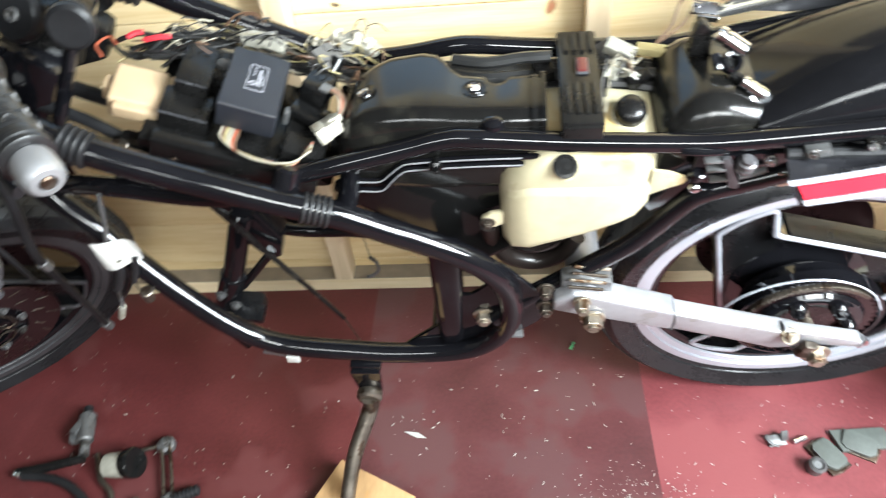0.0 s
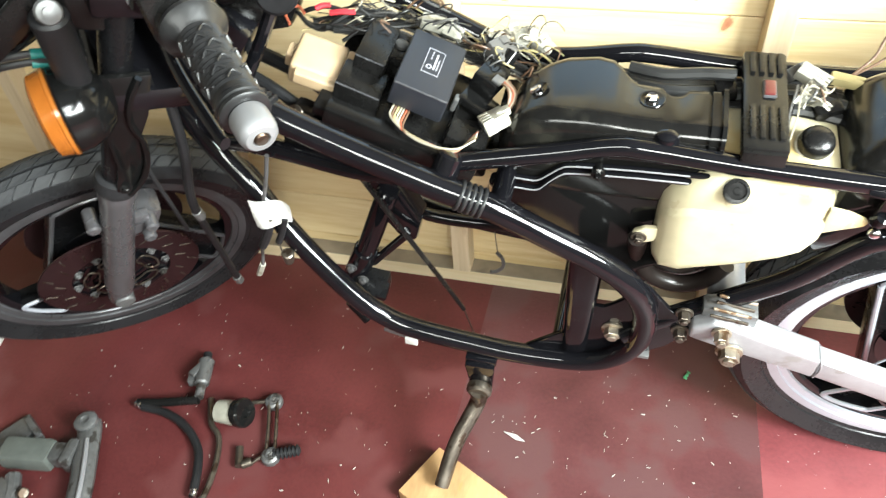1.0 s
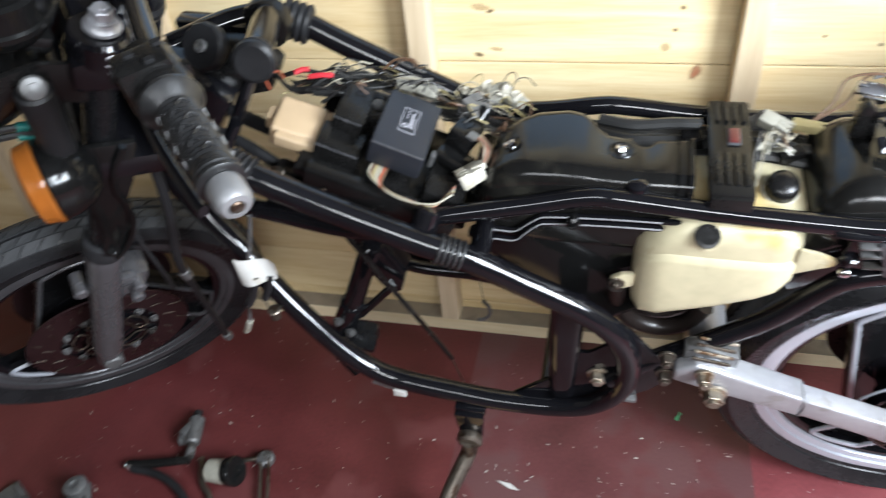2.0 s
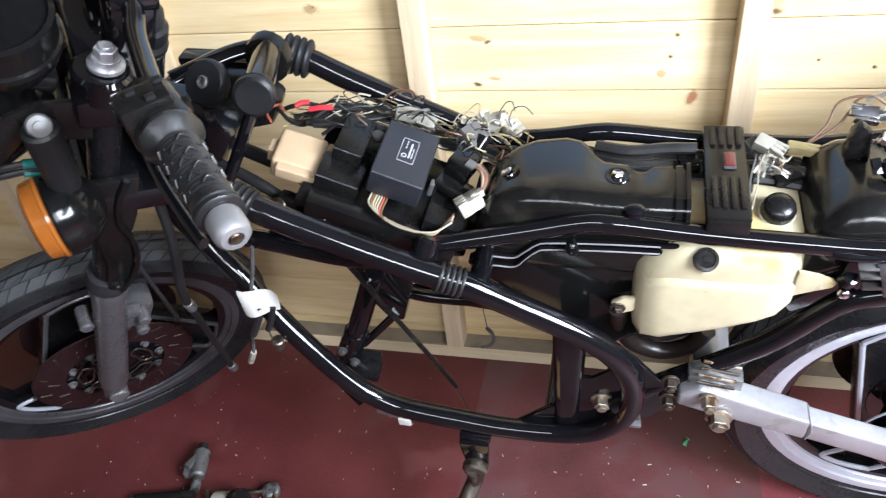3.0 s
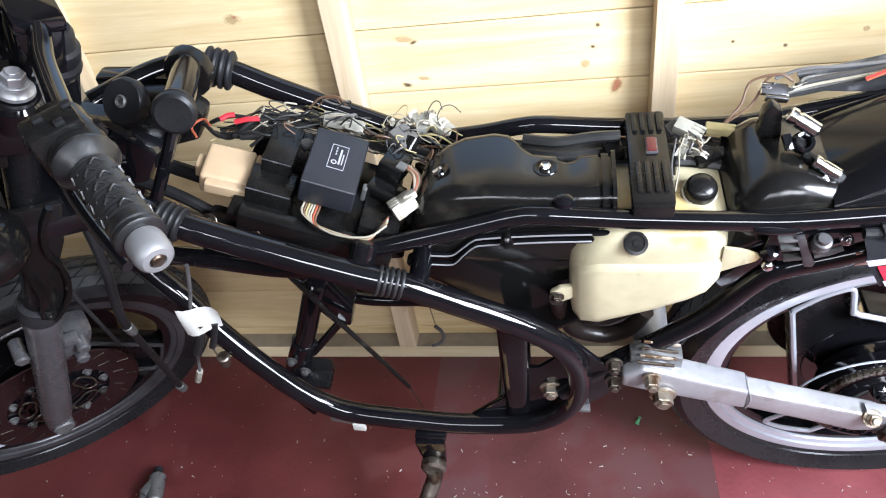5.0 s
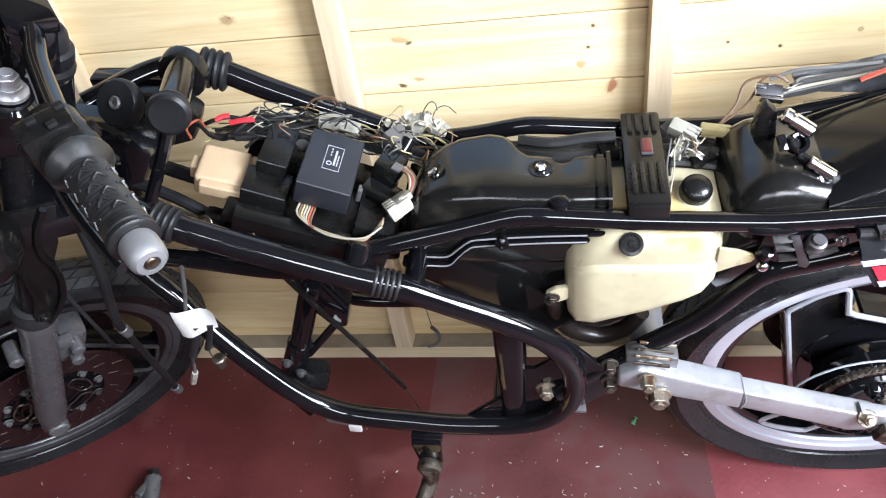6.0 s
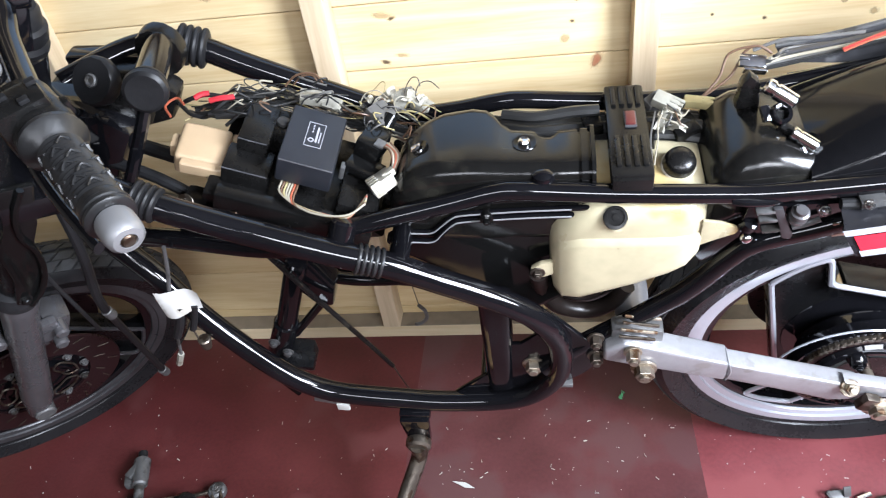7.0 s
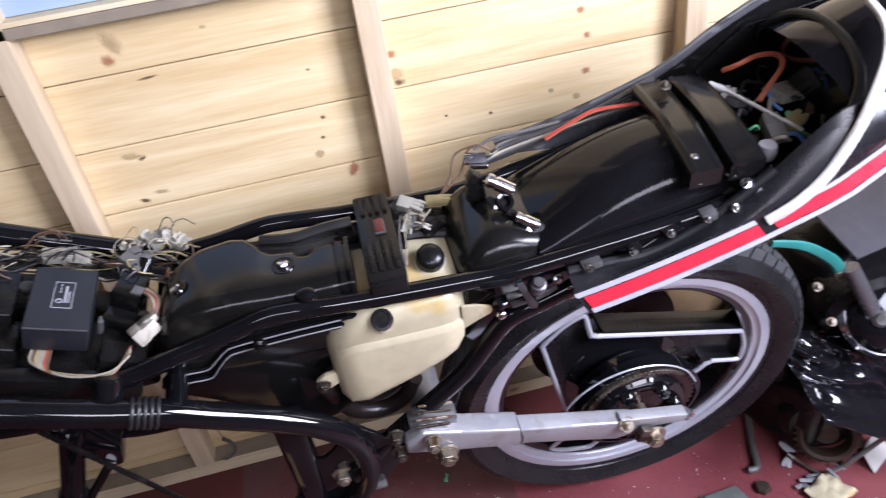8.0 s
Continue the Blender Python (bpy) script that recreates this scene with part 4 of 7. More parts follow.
box(bm, (0.02, 0.05, 0.018), m @ pose(0.014, -0.012, 0.045, 0, 20, 0), 0.005)
box(bm, (0.008, 0.014, 0.01), m @ pose(-0.024, 0.004, 0.02), 0.002)
sw = part("switch_block", bm, PLASTIC_DULL, bar, "black switch block")
bm = B()
for q in ((0.0, 0.032, 0.012), (0.012, 0.0325, 0.026), (-0.012, 0.0325, 0.028)):
    box(bm, (0.008, 0.004, 0.006), m @ pose(*q), 0.001)
part("switch_button", bm, RUBBER, sw)
# clutch lever and perch
bm = B()
tube(bm, [F(-0.018, -0.225, 0.800), F(-0.014, -0.250, 0.797), F(-0.0132, -0.2899, 0.798), F(-0.0091, -0.3258, 0.798), F(-0.0016, -0.3723, 0.800), F(0.000, -0.380, 0.801)], 0.0062, 12, 5, flat=0.75)
cyl(bm, F(-0.018, -0.222, 0.790), F(-0.018, -0.222, 0.812), 0.011, seg=18, bevel=0.003)
part("clutch_lever", bm, FRAME_BLACK, bar, "black clutch lever")
# instrument and headlamp bracket mass in front of the yoke
bm = B()
box(bm, (0.07, 0.2, 0.02), FORK @ pose(-0.085, 0, 0.735, 0, 18, 0), 0.005)
panel = part("instrument_bracket", bm, PLASTIC, bike)
for y in (-0.062, 0.062):
    bm = B()
    lathe(bm, [(0.02, 0.0), (0.046, 0.006), (0.055, 0.02), (0.057, 0.030), (0.060, 0.032), (0.060, 0.038), (0.057, 0.040), (0.057, 0.062), (0.059, 0.064), (0.059, 0.070), (0.054, 0.072), (0.052, 0.066), (0.001, 0.066)], axis(F(-0.092, y, 0.728), FD @ V(-0.15, -0.12, 1)), 36)
    part("instrument_pod", bm, PLASTIC, panel, "round black instrument pod")
bm = B()
box(bm, (0.02, 0.26, 0.03), FORK @ pose(-0.055, 0, 0.625), 0.006)
for s in (-1, 1):
    slab(bm, [(-0.02, 0.71), (-0.07, 0.715), (-0.105, 0.70), (-0.155, 0.63), (-0.14, 0.60), (-0.09, 0.665), (-0.02, 0.655)], s * 0.112, s * 0.104, FORK, bevel=0.003)
part("lamp_bracket", bm, PLASTIC_DULL, bike)
bm = B()
lathe(bm, [(0.001, -0.085), (0.03, -0.082), (0.060, -0.066), (0.080, -0.036), (0.087, 0.0), (0.094, 0.004), (0.096, 0.014), (0.092, 0.024), (0.080, 0.030), (0.001, 0.036)], axis(F(-0.14, 0, 0.63), FD @ V(-1, 0, 0.05)), 40)
lamp = part("headlamp", bm, PLASTIC, bike, "round black headlamp shell")
for s in (-1, 1):
    bm = B()
    cyl(bm, F(-0.148, s * 0.080, 0.615), F(-0.148, s * 0.122, 0.615), 0.022, 0.018, 22, 0.004)
    part("lamp_boss", bm, PLASTIC, lamp, "black headlamp mounting boss")
    bm = B()
    bolt(bm, F(-0.148, s * 0.122, 0.615), FD @ V(0, s, 0), 0.009, 0.008, 1.4)
    part("lamp_bolt", bm, CAST, lamp)
bm = B()
lathe(bm, [(0.001, 0), (0.012, 0), (0.013, 0.003), (0.011, 0.006), (0.006, 0.007), (0.006, 0.012), (0.001, 0.013)], axis(F(-0.078, -0.130, 0.703), FD @ V(0, -0.8, 0.6)), 22)
part("signal_bolt", bm, CAST, bike, "bright bolt of the turn signal")
for q, r in (((-0.004, -0.118, 0.728), 0.014), ((0.004, -0.122, 0.709), 0.012)):
    bm = B()
    lathe(bm, [(0.001, 0), (r, 0), (r, 0.006), (r * 0.7, 0.008), (r * 0.7, 0.013), (r * 0.45, 0.015), (0.001, 0.015)], axis(F(*q), FD @ V(0.25, -0.75, 0.6)), 20)
    part("pinch_bolt", bm, ALU, yoke, "bright pinch bolt")
for s in (-1, 1):
    bm = B()
    slab(bm, [(-0.04, 0.685), (-0.042, 0.72), (0.03, 0.735), (0.04, 0.70), (0.026, 0.68)], s * 0.125, s * 0.075, FORK, bevel=0.006)
    part("yoke_clamp", bm, FRAME_BLACK, yoke)

# left turn signal with amber lens
c = FRONT @ V(0.088, -0.135, 0.566)
dirn = (FORK.to_3x3() @ V(-0.97, -0.05, -0.25)).normalized()
bm = B()
mm = axis(c, dirn) @ Matrix.Scale(1.1, 4)
lathe(bm, [(0.001, -0.039), (0.012, -0.0375), (0.026, -0.031), (0.037, -0.019), (0.0425, -0.004), (0.0445, 0.009), (0.043, 0.012), (0.001, 0.012)], mm, 36)
signal = part("turn_signal", bm, PLASTIC, bike, "round black turn signal with an amber lens")
bm = B()
prof = [(0.0425, 0.012), (0.0455, 0.013), (0.0455, 0.016), (0.044, 0.017)]
for k in range(6):
    prof += [(0.0432 - k * 0.0004, 0.018 + k * 0.002), (0.0440 - k * 0.0004, 0.019 + k * 0.002)]
prof += [(0.040, 0.031), (0.03, 0.034), (0.001, 0.035)]
lathe(bm, prof, mm, 36)
part("lens", bm, ORANGE, signal, "amber plastic lens")
bm = B()
cyl(bm, c + (FD @ V(0.004, 0.006, 0.035)), F(-0.078, -0.125, 0.695), 0.017, 0.019, 20, 0.003)
part("stalk", bm, RUBBER, signal, "grey rubber stalk")
bm = B()
for q, mt in (((-0.05, 0.0), 0), ((-0.05, -0.012), 0)):
    tube(bm, [F(-0.05, -0.100, 0.618 + q[1]), F(-0.10, -0.102, 0.62 + q[1]), F(-0.16, -0.095, 0.60 + q[1])], 0.004, 8, 3)
wires = part("signal_wire", bm, W_BLACK, signal)
bm = B()
for q in (0.0, -0.014):
    cyl(bm, F(-0.080, -0.1015, 0.6195 + q), F(-0.096, -0.102, 0.6205 + q), 0.0055, seg=10)
part("wire_sleeve", bm, TEAL, wires, "teal wire sleeve")

# ---- swingarm ----
bm = B()
slab(bm, [(-0.378, 0.424), (-0.378, 0.448), (-0.352, 0.466), (-0.300, 0.446), (-0.212, 0.413), (-0.212, 0.371), (-0.342, 0.411)], -0.128, -0.094, bevel=0.005, seg=3)
slab(bm, [(-0.213, 0.409), (-0.13, 0.381), (-0.06, 0.358), (-0.032, 0.349), (-0.02, 0.330), (-0.035, 0.314), (-0.062, 0.312), (-0.13, 0.339), (-0.213, 0.369)], -0.125, -0.097, bevel=0.005, seg=3)
arm = part("swingarm", bm, ALU, bike, "dull aluminium box-section swingarm")
bm = B()
slab(bm, [(-0.378, 0.408), (-0.378, 0.452), (-0.345, 0.505), (-0.30, 0.48), (-0.214, 0.444), (-0.06, 0.392), (0.0, 0.35), (0.0, 0.31), (-0.062, 0.305), (-0.214, 0.36), (-0.323, 0.38)], 0.084, 0.124, bevel=0.006)
part("right_arm", bm, ALU, arm)
bm = B()
cyl(bm, P(-0.335, -0.12, 0.44), P(-0.335, 0.12, 0.44), 0.024, seg=24)
part("pivot_tube", bm, ALU, arm)
bm = B()
tube(bm, [P(-0.213, -0.100, 0.4125), P(-0.212, -0.126, 0.4115), P(-0.208, -0.1275, 0.392), P(-0.211, -0.1275, 0.373)], 0.0014, 8, 4)
part("weld_bead", bm, ALU, arm)
bm = B()
slab(bm, [(-0.368, 0.440), (-0.368, 0.472), (-0.345, 0.482), (-0.300, 0.468), (-0.300, 0.44)], -0.112, -0.088, bevel=0.004)
pad = part("pad_block", bm, CAST, arm, "oily ribbed block on the swingarm")
for k in range(4):
    bm = B()
    box(bm, (0.048, 0.004, 0.004), pose(-0.336 + 0.003 * k, -0.121 + 0.008 * k, 0.470 + 0.004 * k, -30, 10, 0), 0.0012)
    part("pad_rib", bm, ZINC if k % 2 else STEEL, arm, "oily rib of the swingarm block")
bm = B()
slab(bm, [(-0.055, 0.364), (0.058, 0.334), (0.058, 0.318), (-0.03, 0.328)], -0.126, -0.106, bevel=0.003)
adj = part("chain_adjuster", bm, ALU, arm)
bm = B()
cyl(bm, P(0.0, -0.118, 0.345), P(0.072, -0.118, 0.320), 0.0045, seg=10)
bolt(bm, P(0.058, -0.118, 0.3255), (0.94, 0, -0.33), 0.0075, 0.012)
part("adjuster_bolt", bm, CHROME, adj)
bm = B()
bolt(bm, P(-0.046, -0.126, 0.352), (0, -0.7, 0.7), 0.0085, 0.014)
part("bracket_bolt", bm, ZINC, arm)
bm = B()
box(bm, (0.020, 0.014, 0.030), pose(-0.018, -0.134, 0.326, 0, 18, 0), 0.004)
part("axle_plate", bm, STEEL, arm, "greasy axle plate")
for x, z, r in ((-0.341, 0.451, 0.0095), (-0.3235, 0.409, 0.0135)):
    bm = B()
    bolt(bm, P(x, -0.129, z), YNEG, r, 0.017, 1.3)
    part("pivot_nut", bm, ZINC, arm, "yellowed zinc nut")
for x, z, r in ((-0.3885, 0.458, 0.008), (-0.3865, 0.414, 0.009), (-0.474, 0.39, 0.0112)):
    bm = B()
    bolt(bm, P(x, -0.112, z), YNEG, r, 0.015, 1.45)
    part("frame_bolt", bm, ZINC if r > 0.01 else STEEL, bike, "plated frame bolt")
bm = B()
for k in range(9):
    a = 0.22 * k
    x, z = -0.432 + 0.042 * math.sin(a) * 0.9 + 0.004 * k, 0.338 + 0.0085 * k
    box(bm, (0.011, 0.008, 0.008), pose(x, -0.085, z, 0, 40, 0), 0.002, 1)
    cyl(bm, P(x + 0.004, -0.10, z + 0.004), P(x + 0.004, -0.07, z + 0.004), 0.004, seg=8)
part("drive_chain", bm, STEEL, bike, "greasy loose drive chain")
bm = B()
box(bm, (0.02, 0.012, 0.008), pose(-0.428, -0.115, 0.337), 0.002)
part("stand_tab", bm, CAST, bike)

# ---- oil tank under the strap, with two caps ----
def loft(bm, rings, cap=True):
    vs = [[bm.verts.new(p) for p in r] for r in rings]
    n = len(vs[0])
    for a, b in zip(vs, vs[1:]):
        for k in range(n):
            bm.faces.new((a[k], a[(k + 1) % n], b[(k + 1) % n], b[k]))
    if cap:
        bm.faces.new(vs[0][::-1])
        bm.faces.new(vs[-1])
    return bm


def rrect(y0, y1, z0, z1, r, n=5):
    """A rounded rectangle in (y, z)."""
    r = min(r, (y1 - y0) * 0.49, (z1 - z0) * 0.49)
    out = []
    for cy, cz, a0 in ((y1 - r, z1 - r, 0), (y0 + r, z1 - r, 90), (y0 + r, z0 + r, 180), (y1 - r, z0 + r, 270)):
        out += [(cy + r * math.cos(radians(a0 + 90 * k / n)), cz + r * math.sin(radians(a0 + 90 * k / n))) for k in range(n + 1)]
    return out


bm = B()
rings = []
for x, y0, z0, z1, r in ((-0.447, -0.070, 0.562, 0.638, 0.02), (-0.443, -0.083, 0.544, 0.650, 0.024), (-0.433, -0.092, 0.532, 0.662, 0.026), (-0.410, -0.0955, 0.530, 0.678, 0.028), (-0.392, -0.096, 0.536, 0.689, 0.03), (-0.37, -0.0965, 0.544, 0.692, 0.03),
                         (-0.340, -0.0965, 0.555, 0.693, 0.03), (-0.305, -0.096, 0.571, 0.694, 0.03), (-0.287, -0.094, 0.583, 0.692, 0.028), (-0.275, -0.088, 0.600, 0.684, 0.026), (-0.269, -0.076, 0.625, 0.668, 0.018)):
    z0 -= 0.016 - 0.012 * min(1.0, max(0.0, (x + 0.447) / 0.178))
    q = rrect(y0, 0.0, z0, z1, r, 7)
    out = 0.006 if -0.445 < x < -0.272 else 0.0
    zc = min(0.644, z1 - r - 0.001)                 # the lower half of the wall stands proud of a moulded crease
    zd = max(zc - 0.010, z0 + r + 0.001)
    q = q[:16] + [(y0, zc), (y0 - out * 0.8, (zc + zd) / 2 - 0.001), (y0 - out, zd)] + [(y - out, z) for y, z in q[16:24]] + q[24:]
    rings.append([V(x, y, z) for y, z in q])
loft(bm, rings)
tank = part("oil_tank", bm, BOTTLE, bike, "yellowed translucent white plastic oil tank")
bm = B()
rings = [[V(x, y, z) for y, z in rrect(-0.068, 0.02, 0.62, z1, 0.012)] for x, z1 in ((-0.395, 0.690), (-0.392, 0.698), (-0.36, 0.700), (-0.30, 0.692), (-0.272, 0.688), (-0.268, 0.68))]
loft(bm, rings)
part("tank_neck", bm, BOTTLE, tank)


def screw_cap(p, d, r, h, name, label):
    bm = B()
    prof = [(0.001, 0), (r * 0.82, 0), (r * 0.9, h * 0.1)]
    m = axis(p, d)
    knurl = B()
    ring_pts = [(r * (1.0 if k % 2 else 0.95) * math.cos(math.pi * k / 28), r * (1.0 if k % 2 else 0.95) * math.sin(math.pi * k / 28)) for k in range(56)]
    slab(knurl, ring_pts, -h * 0.55, h * 0.4, m @ pose(0, 0, 0, 90, 0, 0), bevel=0)
    absorb(bm, knurl)
    lathe(bm, [(r * 0.8, -h * 0.38), (r * 0.93, -h * 0.38), (r * 0.93, h * 0.55), (r * 0.94, h * 0.7), (r * 0.7, h * 0.72), (r * 0.66, h * 0.58), (r * 0.3, h * 0.58), (r * 0.26, h * 0.66), (r * 0.001 + 0.0004, h * 0.66)], m, 32)
    return part(name, bm, PLASTIC_DULL, tank, label)


screw_cap(P(-0.372, -0.0895, 0.672), (0, -0.62, 0.78), 0.0140, 0.014, "filler_cap", "small round black filler cap")
bm = B()
cyl(bm, P(-0.372, -0.062, 0.640), P(-0.372, -0.087, 0.6695), 0.0165, seg=28, bevel=0.002)
part("cap_neck", bm, BOTTLE, tank)
bm = B()
lathe(bm, [(0.001, 0.0135), (0.006, 0.0132), (0.0125, 0.0115), (0.0165, 0.0080), (0.0180, 0.0035), (0.0182, -0.004), (0.0170, -0.005), (0.0170, -0.016), (0.001, -0.016)], axis(P(-0.299, -0.036, 0.703), (0.05, -0.35, 0.93)), 36)
part("oil_cap", bm, PLASTIC_DULL, tank, "large round black oil cap")
bm = B()
ring(bm, [(0.0165, -0.007), (0.0195, -0.007), (0.0200, -0.0055), (0.0190, -0.0045), (0.0165, -0.0045)], axis(P(-0.299, -0.036, 0.703), (0.05, -0.35, 0.93)), 36)
part("cap_seal", bm, CONNECTOR_WHITE, tank, "pale seal under the oil cap")
bm = B()
slab(bm, [(-0.276, 0.665), (-0.276, 0.622), (-0.256, 0.633), (-0.239, 0.641), (-0.235, 0.647), (-0.238, 0.653), (-0.256, 0.661)], -0.092, -0.087, bevel=0.0022)
part("mount_tab", bm, BOTTLE, tank)
bm = B()
slab(bm, [(-0.442, 0.595), (-0.458, 0.592), (-0.470, 0.583), (-0.470, 0.568), (-0.455, 0.565), (-0.442, 0.572)], -0.092, -0.084, bevel=0.003)
part("mount_tab", bm, BOTTLE, tank)
bm = B()
bolt(bm, P(-0.462, -0.092, 0.577), YNEG, 0.006, 0.008, 1.6)
part("tab_bolt", bm, STEEL, tank)
bm = B()
lathe(bm, [(0.001, 0.010), (0.0035, 0.0095), (0.0062, 0.007), (0.0072, 0.003), (0.0068, 0.0)], axis(P(-0.2265, -0.092, 0.637), (0, -0.8, 0.5)), 20)
part("rail_bolt", bm, CHROME, bike, "bright rail bolt")
# oil lines and the white pad behind the tank
bm = B()
tube(bm, [P(-0.462, -0.08, 0.56), P(-0.458, -0.06, 0.50), P(-0.44, -0.055, 0.455), P(-0.40, -0.05, 0.432), P(-0.365, -0.05, 0.45), P(-0.345, -0.05, 0.49)], 0.012, 12, 5)
tube(bm, [P(-0.448, -0.05, 0.52), P(-0.435, -0.04, 0.475), P(-0.40, -0.035, 0.455), P(-0.37, -0.035, 0.475)], 0.012, 12, 5)
part("oil_hose", bm, BROWN_HOSE, bike, "dark brown rubber hose")
bm = B()
slab(bm, [(-0.43, 0.33), (-0.43, 0.40), (-0.36, 0.42), (-0.34, 0.46), (-0.315, 0.46), (-0.315, 0.40), (-0.35, 0.36)], 0.02, 0.03, bevel=0.003)
part("inner_guard", bm, CAST, bike, "pale plastic guard behind the pivot")

# ---- airbox ----
bm = B()
rings = []
for x, y0, y1, z0, z1, r in ((-0.640, -0.050, 0.00, 0.63, 0.672, 0.012), (-0.634, -0.064, 0.010, 0.625, 0.690, 0.014), (-0.622, -0.071, 0.018, 0.62, 0.712, 0.016), (-0.608, -0.074, 0.026, 0.615, 0.727, 0.016), (-0.590, -0.074, 0.036, 0.612, 0.734, 0.016), (-0.570, -0.074, 0.043, 0.612, 0.737, 0.015),
                         (-0.535, -0.074, 0.047, 0.61, 0.738, 0.014), (-0.518, -0.074, 0.044, 0.61, 0.737, 0.014), (-0.508, -0.074, 0.034, 0.61, 0.736, 0.014), (-0.499, -0.074, 0.020, 0.61, 0.735, 0.014), (-0.488, -0.074, 0.010, 0.61, 0.734, 0.014), (-0.461, -0.074, 0.008, 0.61, 0.733, 0.014), (-0.4575, -0.074, 0.002, 0.61, 0.7328, 0.014), (-0.453, -0.074, -0.002, 0.61, 0.7325, 0.014), (-0.447, -0.074, -0.0035, 0.61, 0.732, 0.014), (-0.441, -0.074, -0.002, 0.61, 0.732, 0.014), (-0.4365, -0.074, 0.002, 0.61, 0.732, 0.014), (-0.433, -0.074, 0.008, 0.61, 0.732, 0.014), (-0.412, -0.073, 0.011, 0.61, 0.731, 0.014)):
    rings.append([V(x, y, z) for y, z in rrect(y0, y1, z0, z1, r * 1.45, 7)])
loft(bm, rings)
airbox = part("airbox_cover", bm, AIRBOX, bike, "black moulded airbox cover")
for x0, x1, g in ((-0.412, -0.4085, -0.0025), (-0.4085, -0.4005, 0.0005), (-0.4005, -0.3975, -0.0025), (-0.3975, -0.393, 0.003)):
    bm = B()
    rings = [[V(x, y, z) for y, z in rrect(-0.073 - g, 0.011 + g, 0.61, 0.731 + g, 0.020, 7)] for x in (x0, x1)]
    loft(bm, rings)
    part("intake_rib", bm, PLASTIC, airbox)
for x, y, z in ((-0.472, -0.026, 0.7335), (-0.597, -0.026, 0.7305)):
    tilt = (0.0 if x > -0.5 else -0.55, 0, 1)
    bm = B()
    lathe(bm, [(0.0145, 0.0002), (0.0135, 0.0012), (0.0120, 0.0012), (0.009, 0.0004), (0.001, 0.0004)], axis(P(x, y, z), tilt), 24)
    part("bolt_recess", bm, PLASTIC, airbox)
    bm = B()
    lathe(bm, [(0.0065, 0), (0.0068, 0.004), (0.005, 0.0062), (0.0025, 0.005), (0.001, 0.005)], axis(P(x, y, z), tilt), 20)
    part("cover_bolt", bm, CHROME, airbox, "chromed cover bolt")
bm = B()
lathe(bm, [(0.001, 0.0485), (0.0070, 0.0480), (0.0115, 0.0455), (0.0138, 0.0400), (0.0143, 0.03), (0.0143, 0.012), (0.001, 0.012)], axis(P(-0.4515, -0.0660, 0.6805), (0, -0.05, 1)), 28)
part("corner_boss", bm, FRAME_BLACK, airbox)
bm = B()
tube(bm, [P(-0.500, 0.040, 0.722), P(-0.46, 0.032, 0.722), P(-0.42, 0.036, 0.724), P(-0.385, 0.04, 0.722)], 0.007, 8, 4)
part("loom", bm, W_BLACK, airbox)
bm = B()
slab(bm, [(-0.655, 0.640), (-0.655, 0.652), (-0.42, 0.668), (-0.25, 0.668), (-0.25, 0.655)], -0.066, 0.084, bevel=0.003)
part("battery_tray", bm, PLASTIC_DULL, bike, "dusty black plastic tray between the rails")
for k, (y, z, r) in enumerate(((0.030, 0.698, 0.009), (0.048, 0.694, 0.007), (0.060, 0.690, 0.006), (0.018, 0.690, 0.008))):
    bm = B()
    tube(bm, [P(-0.505 - 0.01 * k, y + 0.01, z), P(-0.46, y - 0.006, z + 0.006), P(-0.41, y + 0.004, z), P(-0.365, y, z + 0.004), P(-0.31, y + 0.008, z), P(-0.265, y, z - 0.002)], r, 9, 5)
    part("cable_loom", bm, W_BLACK, bike, "black taped cable loom")
for x, y, z, sx, sy, sz, a in ((-0.392, 0.032, 0.705, 0.022, 0.026, 0.02, 12), (-0.332, 0.012, 0.700, 0.024, 0.030, 0.024, -10), (-0.285, 0.03, 0.694, 0.03, 0.03, 0.02, 20)):
    bm = B()
    box(bm, (sx, sy, sz), pose(x, y, z, 6, -8, a), 0.003)
    part("plug_block", bm, PLASTIC_DULL, bike, "small black plug block")
# lower case with its double seam
bm = B()
slab(bm, [(-0.635, 0.648), (-0.645, 0.60), (-0.60, 0.565), (-0.55, 0.525), (-0.52, 0.47), (-0.46, 0.47), (-0.40, 0.52), (-0.392, 0.66), (-0.56, 0.668)], -0.072, 0.05, bevel=0.01)
case = part("airbox_case", bm, PLASTIC, bike, "black moulded lower airbox case")
for dz, r in ((0.0, 0.0036), (-0.0165, 0.0042)):
    bm = B()
    tube(bm, [P(-0.636, -0.078, 0.644 + dz), P(-0.61, -0.078, 0.643 + dz), P(-0.588, -0.078, 0.643 + dz), P(-0.574, -0.078, 0.655 + dz * 0.8), P(-0.560, -0.078, 0.668 + dz * 0.7), P(-0.545, -0.078, 0.673 + dz * 0.7), P(-0.48, -0.078, 0.677 + dz * 0.7), P(-0.395, -0.078, 0.678 + dz * 0.7)], r, 10, 5)
    part("case_seam", bm, FRAME_BLACK, case)
    # thin bright tube laid on the seam as its highlight
    bm = B()
    tube(bm, [P(x, -0.0815, z + dz * k) for x, z, k in ((-0.634, 0.645, 1), (-0.61, 0.644, 1), (-0.588, 0.644, 1), (-0.574, 0.656, 0.8), (-0.560, 0.669, 0.7), (-0.545, 0.674, 0.7), (-0.48, 0.678, 0.7), (-0.42, 0.679, 0.7))], 0.0011, 6, 5)
    part("seam_edge", bm, ALU, case, "bright line painted as the highlight of the case seam")
